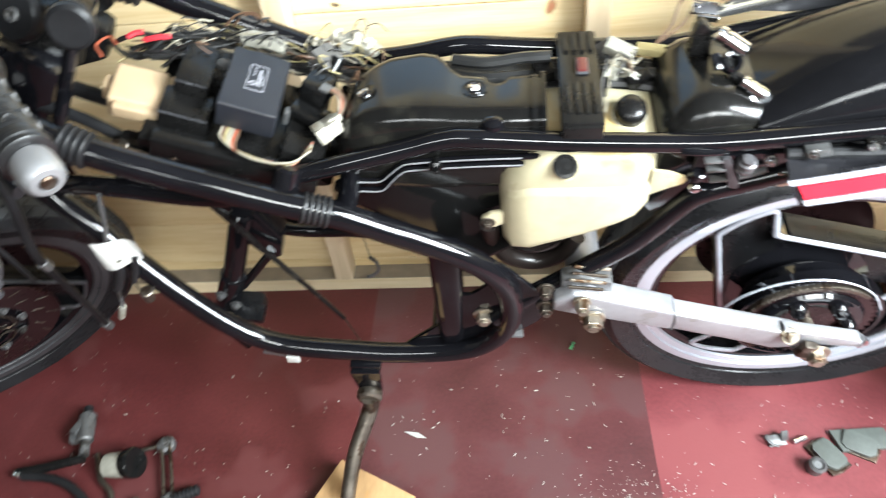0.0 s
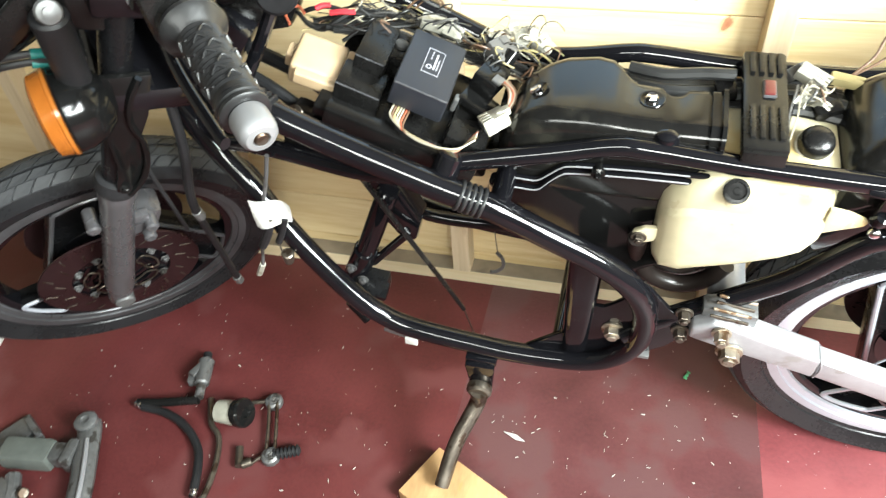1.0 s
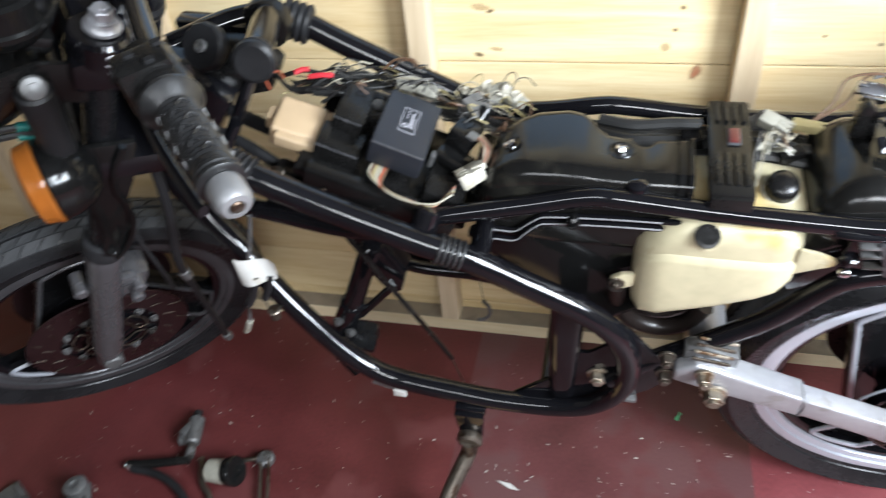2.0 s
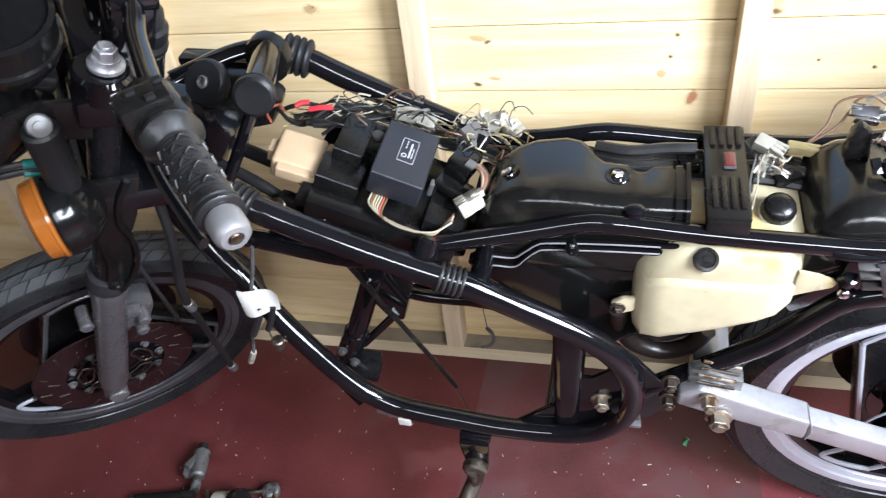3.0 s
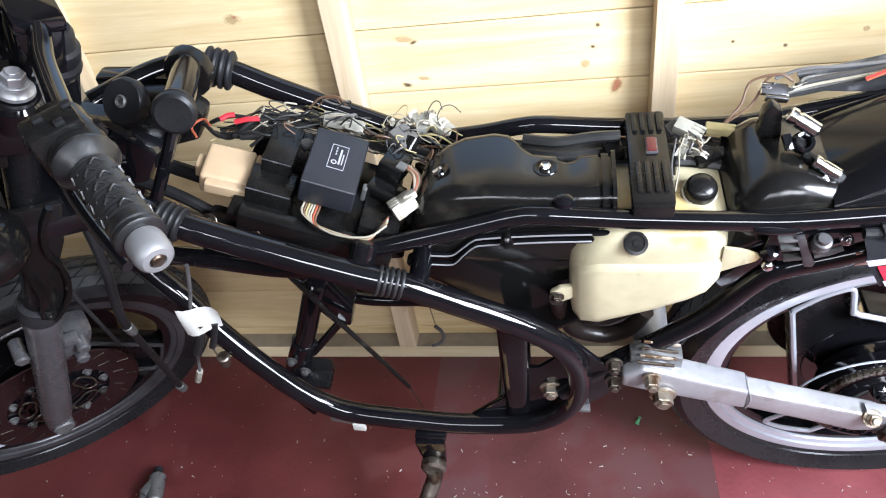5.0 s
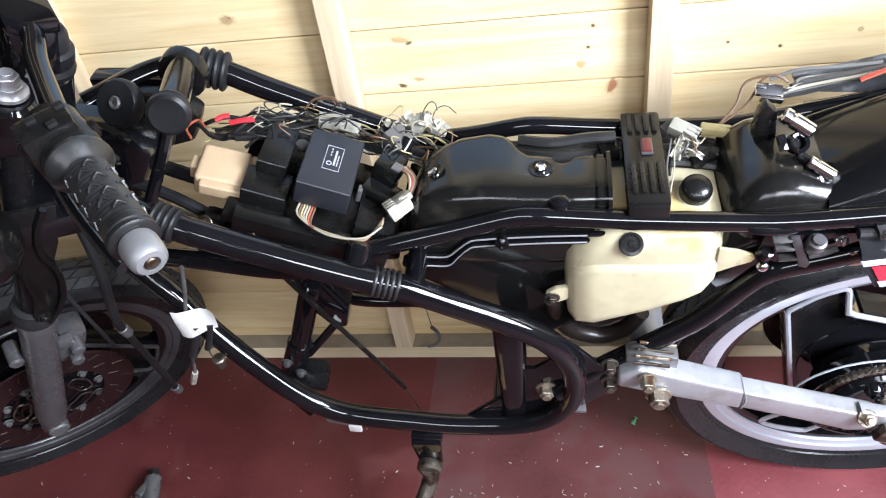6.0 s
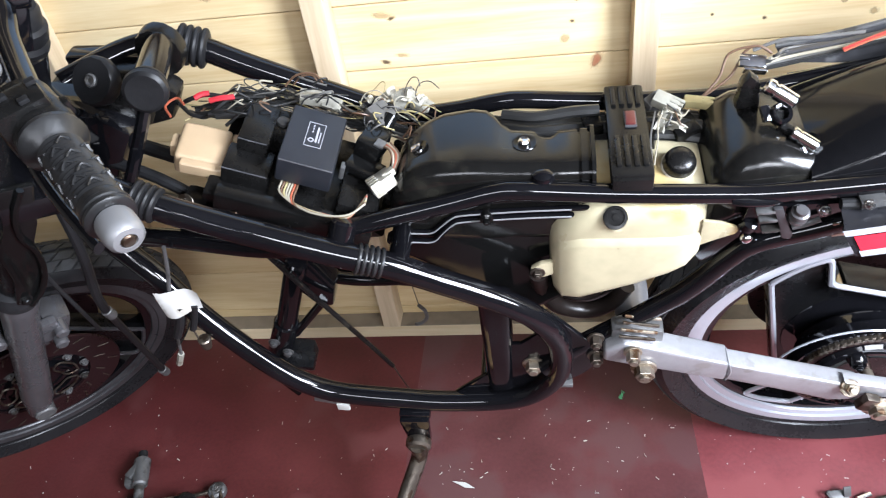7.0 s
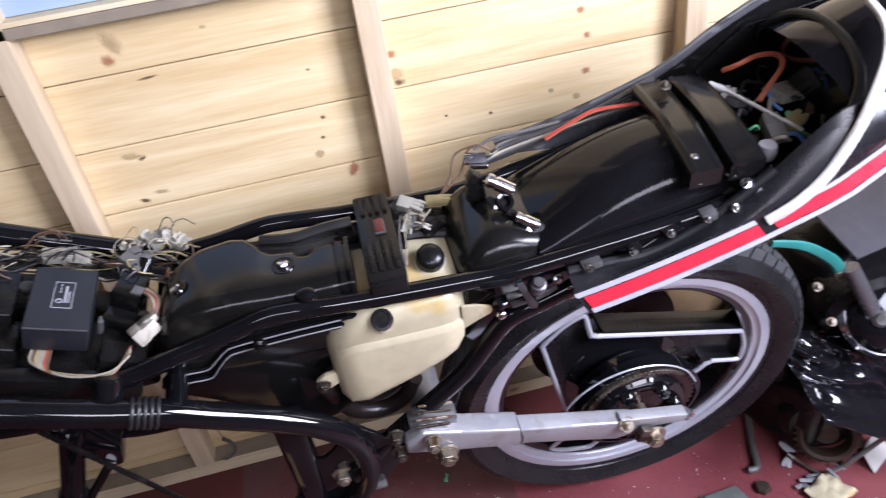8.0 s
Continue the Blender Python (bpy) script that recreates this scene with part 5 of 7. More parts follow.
for x, z in ((-0.518, 0.671), (-0.636, 0.636)):
    bm = B()
    cyl(bm, P(x, -0.074, z), P(x, -0.088, z), 0.0085, seg=18, bevel=0.002)
    bolt(bm, P(x, -0.088, z), YNEG, 0.004, 0.005)
    part("seam_lug", bm, PLASTIC, case)

# ---- strap over the tank, with its red badge ----
bm = B()
box(bm, (0.046, 0.156, 0.016), pose(-0.355, -0.004, 0.722), 0.004)
box(bm, (0.044, 0.012, 0.03), pose(-0.355, -0.080, 0.712), 0.003)
box(bm, (0.044, 0.012, 0.03), pose(-0.355, 0.072, 0.712), 0.003)
strap = part("seat_strap", bm, PLASTIC_DULL, bike, "ribbed black plastic bridge between the rails")
for k in range(4):
    for y0, y1 in ((-0.068, -0.018), (0.034, 0.070)):
        bm = B()
        box(bm, (0.0058, y1 - y0, 0.0045), pose(-0.3685 + 0.0095 * k, (y0 + y1) / 2, 0.7308), 0.0016)
        part("strap_rib", bm, PLASTIC_DULL, strap)
bm = B()
box(bm, (0.0138, 0.0268, 0.0035), pose(-0.3515, 0.009, 0.7315), 0.0017)
badge = part("badge_plate", bm, GREY_TRIM, strap, "worn grey rim of the badge")
bm = B()
box(bm, (0.0115, 0.024, 0.005), pose(-0.3515, 0.009, 0.7325), 0.0024)
part("badge_lens", bm, LENS_RED, badge, "dark red badge")
bm = B()
for k in range(9):
    box(bm, (0.0022, 0.0006, 0.003), pose(-0.372 + 0.0045 * k, -0.0872, 0.705), 0)
part("strap_marks", bm, CREAM, strap, "row of small pale moulded marks")

# ---- electrics on the tray between the main tubes ----
TRAY = pose(-0.76, 0.0, 0.735, 0, 24, 0)


def T(x, y, z, rx=0, ry=0, rz=0):
    return TRAY @ pose(x, y, z, rx, ry, rz)


bm = B()
box(bm, (0.20, 0.15, 0.016), T(0.02, -0.012, -0.045), 0.004)
box(bm, (0.19, 0.02, 0.03), T(0.03, -0.085, -0.04), 0.004)
box(bm, (0.05, 0.06, 0.05), T(0.10, -0.05, -0.03), 0.006)
tray = part("electrics_tray", bm, PLASTIC_DULL, bike, "dusty black plastic electrics tray")
bm = B()
box(bm, (0.066, 0.097, 0.036), T(0.030, -0.018, 0.012), 0.0035, 3)
cdi = part("control_unit", bm, CDI, bike, "square blue-black ignition control unit")
bm = B()
for x, y, sx, sy in ((0.0, 0.019, 0.026, 0.0007), (0.0, -0.019, 0.026, 0.0007), (0.0127, 0, 0.0007, 0.038), (-0.0127, 0, 0.0007, 0.038)):
    box(bm, (sx if sx < 0.001 else sx * 0.78, sy if sy < 0.001 else sy * 1.06, 0.0005), T(0.031 + x * 0.78, -0.014 + y * 1.06, 0.0302), 0)
for k in range(3):
    box(bm, (0.0016, 0.0028, 0.0005), T(0.0275, 0.001 - 0.005 * k, 0.0302), 0)
for k in range(2):
    box(bm, (0.0024 - 0.0010 * k, 0.026 - 0.008 * k, 0.0005), T(0.0335 + 0.0036 * k, -0.013 - 0.004 * k, 0.0302), 0)
ring(bm, [(0.0022, 0), (0.0036, 0), (0.0036, 0.0005), (0.0022, 0.0005)], T(0.0275, -0.0235, 0.030), 16)
part("printed_label", bm, SILVER, cdi, "small silver printed label")
# pale strip along the front edge, a highlight made as geometry
bm = B()
tube(bm, [T(-0.001, -0.0658, 0.0292).translation, T(0.030, -0.0661, 0.0294).translation, T(0.061, -0.0658, 0.0292).translation], 0.0011, 6, 3)
part("worn_edge", bm, GREY_TRIM, cdi, "pale grey strip painted as the edge highlight")
bm = B()
box(bm, (0.006, 0.012, 0.02), T(0.072, -0.03, 0.0), 0.002)
part("unit_tab", bm, CAST, cdi)
bm = B()
box(bm, (0.038, 0.07, 0.036), T(-0.038, 0.006, -0.010), 0.004)
fuse = part("fuse_box", bm, PLASTIC_DULL, bike, "dusty black fuse box")
bm = B()
box(bm, (0.056, 0.045, 0.04), T(-0.038, -0.040, -0.032), 0.004)
part("fuse_base", bm, PLASTIC_DULL, fuse)
# pale strips on two front edges in place of their highlights
for x0, x1, y, z in ((-0.056, -0.021, -0.0285, 0.0072), (-0.065, -0.012, -0.0620, -0.0128)):
    bm = B()
    tube(bm, [T(x0, y, z).translation, T((x0 + x1) / 2, y - 0.0003, z + 0.0002).translation, T(x1, y, z).translation], 0.0009, 6, 3)
    part("worn_edge", bm, GREY_TRIM, fuse, "pale grey strip painted as the edge highlight")
bm = B()
box(bm, (0.028, 0.05, 0.03), T(-0.010, 0.02, -0.012), 0.004)
part("fuse_bridge", bm, PLASTIC_DULL, fuse)
bm = B()
lathe(bm, [(0.001, 0), (0.008, 0), (0.008, 0.004), (0.005, 0.006), (0.001, 0.006)], T(-0.012, 0.02, 0.003), 14)
part("fuse_screw", bm, CAST, fuse)
bm = B()
box(bm, (0.060, 0.058, 0.034), T(-0.097, -0.018, -0.042, 3, 0, 4), 0.007, 4)
box(bm, (0.063, 0.012, 0.018), T(-0.085, -0.051, -0.037, 3, 0, 4), 0.004, 3)
box(bm, (0.012, 0.020, 0.020), T(-0.063, 0.004, -0.040, 3, 0, 4), 0.003)
box(bm, (0.012, 0.022, 0.020), T(-0.131, -0.016, -0.046, 3, 0, 4), 0.003)
beige = part("relay_box", bm, BEIGE, bike, "beige plastic relay box with faint lettering")
bm = B()
for j, (w, n) in enumerate(((0.036, 1), (0.022, 1))):
    box(bm, (w, 0.0022, 0.0004), T(-0.104 + 0.01 * j, 0.004 - 0.006 * j, -0.0242 - 0.0003 * j, 3, 0, 4), 0)
part("faded_print", bm, STEEL, beige, "faded unreadable print")
bm = B()
box(bm, (0.032, 0.04, 0.03), T(0.10, 0.005, 0.022, 0, 0, -18), 0.004)
box(bm, (0.045, 0.03, 0.012), T(0.098, -0.022, 0.006, 0, 0, -18), 0.003)
cyl(bm, T(0.11, 0.03, 0.03).translation, T(0.115, 0.045, 0.04).translation, 0.009)
relay = part("flasher_relay", bm, PLASTIC, bike, "black relay on its bracket")
bm = B()
box(bm, (0.012, 0.014, 0.003), T(0.108, -0.008, 0.0385, 0, 0, -18), 0.001)
part("relay_tab", bm, CAST, relay)


def connector(m, sx, sy, sz, pins, parent, mat=CREAM):
    bm = B()
    box(bm, (sx, sy, sz), m, 0.002)
    for k in range(pins):
        box(bm, (sx * 0.5, sy / pins * 0.7, sz * 1.15), m @ pose(sx * 0.4, sy * ((k + 0.5) / pins - 0.5), 0), 0.0015)
    c = part("connector", bm, mat, parent, "cream plastic wire connector")
    bm = B()
    for k in range(pins):
        box(bm, (0.002, sy / pins * 0.35, sz * 0.5), m @ pose(sx * 0.66, sy * ((k + 0.5) / pins - 0.5), 0), 0)
    part("contact", bm, W_BLACK, c)
    return c


connector(pose(-0.640, -0.052, 0.706, 25, 12, 215), 0.026, 0.034, 0.016, 4, bike, CONNECTOR_WHITE)
connector(pose(-0.632, -0.046, 0.714, 25, 12, 215), 0.014, 0.016, 0.008, 1, bike, CONNECTOR_WHITE)
connector(pose(-0.738, 0.060, 0.748, 10, 22, 10), 0.034, 0.018, 0.012, 2, bike)
connector(pose(-0.715, 0.056, 0.741, 30, 12, -14), 0.022, 0.016, 0.010, 2, bike)
connector(pose(-0.655, 0.045, 0.725, 30, 10, 60), 0.025, 0.03, 0.018, 2, bike, W_GREY)
connector(pose(-0.635, 0.105, 0.702, 20, -10, 20), 0.026, 0.024, 0.014, 2, bike)
connector(pose(-0.61, 0.095, 0.700, -10, 20, -30), 0.024, 0.022, 0.012, 2, bike)
connector(pose(-0.308, 0.040, 0.728, 10, 12, -28), 0.030, 0.018, 0.013, 3, bike)
connector(pose(-0.322, 0.052, 0.722, 25, -8, 40), 0.020, 0.014, 0.010, 2, bike, W_GREY)
connector(pose(-0.270, 0.052, 0.716, 0, 5, -8), 0.030, 0.014, 0.010, 2, bike, W_YELLOW)


def wire(pts, r, mat, parent=None, name="wire", n=6):
    return part(name, tube(B(), pts, r, 7, n), mat, parent or bike)


# ribbon from the control unit to its connector
for k, mt in enumerate((W_WHITE, W_BROWN, W_YELLOW, W_WHITE, W_WHITE, W_ORANGE, W_BROWN)):
    o = 0.0032 * (k - 3)
    wire([T(0.016 + o, -0.062, -0.008).translation, T(0.019 + o, -0.080 - 0.002 * k, -0.012).translation, P(-0.712 + o, -0.098 + 0.001 * k, 0.706 - 0.0022 * k), P(-0.68, -0.099 + 0.001 * k, 0.699 - 0.0018 * k), P(-0.658, -0.082 + 0.0025 * k, 0.700)], 0.0014, mt)
rng = random.Random(5)
# harness lying along the right main tube: taped bundles with fine strands over them
for k in range(6):
    pts = [P(x + rng.uniform(-0.008, 0.008), y - 0.026 + rng.uniform(-0.018, 0.012), z - 0.008 + rng.uniform(-0.008, 0.008)) for x, y, z in ((-0.905, 0.088, 0.746), (-0.85, 0.098, 0.750), (-0.79, 0.108, 0.742), (-0.73, 0.10, 0.725), (-0.68, 0.088, 0.715), (-0.63, 0.078, 0.710))]
    wire(pts[rng.randint(0, 1):], rng.uniform(0.0028, 0.0042), W_BLACK, name="taped_cable")
for k in range(34):
    mt = rng.choice((W_BLACK, W_BLACK, W_BLACK, W_WHITE, W_WHITE, W_BROWN, W_BROWN, W_GREY, W_YELLOW))
    pts = []
    for x, y, z in ((-0.905, 0.088, 0.742), (-0.85, 0.098, 0.748), (-0.79, 0.108, 0.742), (-0.73, 0.10, 0.725), (-0.68, 0.088, 0.715), (-0.63, 0.078, 0.712), (-0.585, 0.066, 0.708)):
        pts.append(P(x + rng.uniform(-0.014, 0.014), y - 0.028 + rng.uniform(-0.024, 0.018), z - 0.004 + rng.uniform(-0.012, 0.012)))
    a = rng.randint(0, 4)
    wire(pts[a:a + rng.randint(3, 5)], rng.uniform(0.0007, 0.0014), mt)
# loops of thin wire at both ends of the harness
for k in range(30):
    c = P(-0.632 + rng.uniform(-0.05, 0.04), 0.055 + rng.uniform(-0.05, 0.045), 0.718 + rng.uniform(-0.01, 0.014))
    a, w = rng.uniform(0, 6.3), rng.uniform(0.006, 0.017)
    wire([c + V(w * math.cos(a + t) * 1.2, w * math.sin(a + t) * 0.8, 0.010 * math.sin(1.4 * t)) for t in (0, 0.8, 1.6, 2.4, 3.2)], rng.uniform(0.0006, 0.0012), rng.choice((W_WHITE, W_WHITE, W_BROWN, W_YELLOW, W_BLACK, W_BLACK, W_GREY)))
for k in range(32):
    c = P(-0.775 + rng.uniform(-0.07, 0.06), 0.052 + rng.uniform(-0.025, 0.03), 0.755 + rng.uniform(-0.010, 0.012))
    a, w = rng.uniform(0, 6.3), rng.uniform(0.008, 0.019)
    wire([c + V(w * 1.5 * math.cos(a + t), w * 0.7 * math.sin(a + t), 0.009 * math.sin(1.3 * t)) for t in (0, 0.9, 1.8, 2.7)], rng.uniform(0.0007, 0.0015), rng.choice((W_WHITE, W_BROWN, W_BLACK, W_BLACK, W_BLACK, W_GREY)))
# torn pale paper and tape ends at the rear of the harness
for k, (x, y, z, w, a) in enumerate(((-0.655, 0.100, 0.712, 0.022, 20), (-0.632, 0.104, 0.708, 0.026, -25), (-0.612, 0.098, 0.706, 0.018, 60), (-0.675, 0.092, 0.716, 0.016, 110))):
    t0 = bmesh.new()
    bmesh.ops.create_grid(t0, x_segments=7, y_segments=5, size=0.5)
    for v in t0.verts:
        u, q = v.co.x, v.co.y
        v.co = V(w * 1.3 * u, w * 0.8 * q * (1 - 0.3 * u), 0.006 * noise.noise(V(5 * u + k, 5 * q, 0.7 * k)) + 0.005 * math.sin(4 * u + k))
    bmesh.ops.solidify(t0, geom=t0.faces[:], thickness=0.0006)
    part("torn_tape", absorb(B(), t0, pose(x, y, z, 18, -10, a)), CONNECTOR_WHITE, bike, "torn pale tape on the wiring loom")
for k in range(6):
    x = -0.655 + 0.004 * k
    wire([P(x, 0.0, 0.72), P(-0.632 + 0.002 * k, -0.02, 0.725 - 0.002 * k), P(-0.63, -0.04 - 0.002 * k, 0.712), P(-0.643, -0.05, 0.706)], 0.0013, (W_BROWN, W_WHITE, W_BROWN, W_ORANGE, W_WHITE, W_BROWN)[k])
wire([P(-0.322, 0.024, 0.728), P(-0.326, 0.004, 0.734), P(-0.331, -0.020, 0.727), P(-0.331, -0.044, 0.716), P(-0.334, -0.062, 0.702)], 0.0011, W_GREY)
wire([P(-0.314, 0.020, 0.730), P(-0.322, -0.004, 0.734), P(-0.324, -0.026, 0.728), P(-0.329, -0.050, 0.714)], 0.0009, W_WHITE)
for k in range(6):
    x, y = -0.312 + rng.uniform(-0.010, 0.014), 0.018 + rng.uniform(-0.016, 0.016)
    wire([P(x, y + 0.014, 0.727), P(x + rng.uniform(-0.004, 0.010), y, 0.732 + rng.uniform(-0.003, 0.004)), P(x + rng.uniform(0, 0.018), y - rng.uniform(0.006, 0.016), 0.727), P(x + rng.uniform(0.006, 0.026), y - rng.uniform(-0.004, 0.014), 0.720)], rng.uniform(0.0007, 0.0012), rng.choice((W_WHITE, W_YELLOW, W_GREY, W_GREY, W_BROWN)))
for k, (x, y, z, w, a) in enumerate(((-0.314, 0.012, 0.726, 0.022, 70), (-0.300, 0.004, 0.722, 0.018, -35))):
    t0 = bmesh.new()
    bmesh.ops.create_grid(t0, x_segments=8, y_segments=5, size=0.5)
    for v in t0.verts:
        u, q = v.co.x, v.co.y
        v.co = V(w * 1.4 * u, w * 0.5 * q * (1 - 0.5 * u), 0.007 * noise.noise(V(5 * u + 3 * k, 5 * q, 1.7 * k + 9)) + 0.004 * math.sin(5 * u + k))
    bmesh.ops.solidify(t0, geom=t0.faces[:], thickness=0.0007)
    part("torn_tape", absorb(B(), t0, pose(x, y, z, 20, -8, a)), CREAM, bike, "torn pale tape on the wiring loom")
# battery lead with red sleeves, black leads by the relay box
wire([P(-0.90, 0.045, 0.765), P(-0.885, 0.042, 0.772), P(-0.868, 0.05, 0.770), P(-0.84, 0.052, 0.762), P(-0.80, 0.06, 0.755)], 0.003, W_BLACK)
wire([P(-0.882, 0.040, 0.773), P(-0.874, 0.046, 0.774), P(-0.866, 0.050, 0.772)], 0.0036, W_RED, name="red_sleeve")
wire([P(-0.864, 0.040, 0.768), P(-0.85, 0.044, 0.768), P(-0.835, 0.05, 0.764)], 0.0036, W_RED, name="red_sleeve")
wire([P(-0.905, 0.01, 0.77), P(-0.915, 0.025, 0.775), P(-0.905, 0.04, 0.775), P(-0.893, 0.03, 0.772)], 0.0016, W_ORANGE)
for k in range(7):
    wire([P(-0.92 + 0.012 * k, 0.06 - 0.006 * k, 0.75 + rng.uniform(-0.01, 0.01)), P(-0.89 + 0.012 * k, 0.04, 0.745 + rng.uniform(-0.01, 0.015)), P(-0.85 + 0.01 * k, 0.055, 0.745 + rng.uniform(-0.01, 0.015)), P(-0.82 + 0.01 * k, 0.07, 0.738)], rng.uniform(0.002, 0.004), W_BLACK)
# black pipes and the dark mass under the tray
bm = B()
tube(bm, [P(-1.0, -0.02, 0.73), P(-0.93, -0.04, 0.715), P(-0.86, -0.055, 0.67), P(-0.81, -0.06, 0.635)], 0.008, 10, 4)
part("breather_pipe", bm, RUBBER, bike)
bm = B()
tube(bm, [P(-0.98, 0.02, 0.72), P(-0.90, 0.0, 0.70), P(-0.84, -0.02, 0.665)], 0.010, 10, 4)
part("breather_pipe", bm, RUBBER, bike)
bm = B()
box(bm, (0.06, 0.05, 0.045), pose(-0.865, -0.075, 0.685, 10, 25, 0), 0.01)
cyl(bm, P(-0.90, -0.08, 0.715), P(-0.90, -0.098, 0.708), 0.014, bevel=0.003)
part("rectifier", bm, PLASTIC_DULL, bike, "dark finned rectifier")
for x, z in ((-0.872, 0.722), (-0.818, 0.700)):
    bm = B()
    bolt(bm, P(x, -0.092, z), (0, -0.8, 0.6), 0.007, 0.007, 1.6)
    part("tray_bolt", bm, STEEL, bike)
bm = B()
tube(bm, [P(-0.83, -0.09, 0.668), P(-0.815, -0.10, 0.672), P(-0.80, -0.10, 0.668), P(-0.792, -0.095, 0.66)], 0.004, 8, 4)
part("cable_clip", bm, CAST, bike, "pale cable clip")
bm = B()
slab(bm, [(-0.79, 0.60), (-0.80, 0.635), (-0.68, 0.625), (-0.66, 0.60)], -0.05, 0.04, bevel=0.006)
part("coil_pack", bm, BROWN_HOSE, bike, "dark reddish coil pack")

# ---- engine mount bracket, damper rod and bare cable below the main tube ----
bm = B()
cyl(bm, P(-0.812, -0.02, 0.52), P(-0.885, -0.02, 0.345), 0.017, seg=20, bevel=0.003)
cyl(bm, P(-0.878, -0.02, 0.362), P(-0.935, -0.02, 0.235), 0.021, seg=20, bevel=0.003)
mount = part("engine_mount", bm, FRAME_BLACK, bike, "worn black engine mount post")
bm = B()
slab(bm, [(-0.852, 0.53), (-0.836, 0.447), (-0.812, 0.40), (-0.788, 0.40), (-0.774, 0.448), (-0.805, 0.53)], -0.018, 0.02, bevel=0.006)
part("mount_plate", bm, FRAME_BLACK, mount)
bm = B()
cyl(bm, P(-0.800, -0.02, 0.418), P(-0.873, -0.02, 0.326), 0.007, seg=12)
part("mount_rod", bm, FRAME_BLACK, mount)
bm = B()
box(bm, (0.062, 0.045, 0.042), pose(-0.890, -0.02, 0.258, 8, 8, 0), 0.006)
box(bm, (0.06, 0.03, 0.014), pose(-0.880, -0.042, 0.276, 8, 8, 0), 0.003)
box(bm, (0.012, 0.05, 0.05), pose(-0.915, -0.03, 0.262, 8, 8, 0), 0.003)
cyl(bm, P(-0.94, -0.03, 0.20), P(-0.91, -0.04, 0.16), 0.010)
part("mount_block", bm, CAST_BLACK, mount, "dirty black mount block")
bm = B()
for x, z in ((-0.905, 0.33), (-0.89, 0.30), (-0.92, 0.275)):
    bolt(bm, P(x, -0.04, z), YNEG, 0.007, 0.008, 1.4)
part("mount_bolt", bm, CAST, mount)
bm = B()
tube(bm, [P(-0.86, 0.06, 0.40), P(-0.831, 0.06, 0.385), P(-0.775, 0.06, 0.368), P(-0.674, 0.06, 0.369), P(-0.600, 0.06, 0.383)], 0.011, 12, 4)
part("cross_tube", bm, FRAME_BLACK, bike)
wire([P(-0.850, -0.047, 0.610), P(-0.826, -0.045, 0.540), P(-0.788, -0.042, 0.436), P(-0.752, -0.036, 0.332), P(-0.722, -0.03, 0.237)], 0.0042, PLASTIC_DULL, name="choke_cable", n=4)
wire([P(-0.722, -0.03, 0.24), P(-0.714, -0.03, 0.19), P(-0.706, -0.025, 0.125)], 0.0014, STEEL, name="cable_core", n=4)
# inner cable with hook end hanging by the wall side
wire([P(-0.692, 0.08, 0.44), P(-0.688, 0.08, 0.35), P(-0.684, 0.08, 0.26)], 0.0009, STEEL, name="thin_cable", n=3)
bm = B()
tube(bm, [P(-0.685, 0.08, 0.262), P(-0.676, 0.08, 0.245), P(-0.676, 0.08, 0.222), P(-0.688, 0.08, 0.205), P(-0.70, 0.08, 0.20)], 0.0035, 8, 4)
part("cable_hook", bm, CAST, bike, "bright hooked cable end")
# white tag and cable ends by the down tube
bm = B()
t0 = bmesh.new()
g = bmesh.ops.create_grid(t0, x_segments=6, y_segments=5, size=0.5)["verts"]
for v in t0.verts:
    u, w = v.co.x, v.co.y
    v.co = P(-0.942 + 0.050 * u + 0.008 * w, -0.122 + 0.008 * math.sin(4 * u + w), 0.560 + (0.048 - 0.022 * u) * w - 0.012 * u + 0.003 * math.sin(4 * u))
bmesh.ops.solidify(t0, geom=t0.faces[:], thickness=0.0012)
absorb(bm, t0)
tag = part("paper_tag", bm, WHITE, bike, "white paper tag folded round a cable")
wire([P(-0.912, -0.12, 0.675), P(-0.928, -0.12, 0.63), P(-0.944, -0.122, 0.59)], 0.0028, CAST, n=4)
for pts, r in (([(-0.948, -0.12, 0.55), (-0.965, -0.12, 0.51), (-0.985, -0.12, 0.475)], 0.0065), ([(-0.93, -0.115, 0.545), (-0.945, -0.115, 0.51), (-0.958, -0.115, 0.485)], 0.005)):
    bm = B()
    tube(bm, [P(*q) for q in pts], r, 10, 4)
    part("cable_sleeve", bm, RUBBER, bike)
wire([P(-0.985, -0.12, 0.478), P(-0.995, -0.12, 0.445), P(-1.005, -0.12, 0.415)], 0.0025, CAST, name="cable_end", n=3)
wire([P(-1.002, -0.12, 0.425), P(-1.018, -0.12, 0.395)], 0.005, CREAM, name="cable_nipple", n=3)
wire([P(-0.958, -0.115, 0.488), P(-0.96, -0.115, 0.46), P(-0.955, -0.115, 0.445)], 0.0015, STEEL, name="cable_end", n=3)
bm = B()
cyl(bm, P(-0.952, -0.115, 0.46), P(-0.956, -0.115, 0.435), 0.010, 0.007, 12, 0.002)
part("cable_adjuster", bm, STEEL, bike)
bm = B()
box(bm, (0.02, 0.006, 0.018), pose(-0.780, -0.132, 0.285, 0, 4, 0), 0.001)
part("white_label", bm, WHITE, bike, "small white label hanging from the lower rail")
bm = B()
box(bm, (0.05, 0.014, 0.012), pose(-0.80, -0.125, 0.298, 0, 18, 0), 0.003)
part("rail_bracket", bm, CAST, bike)
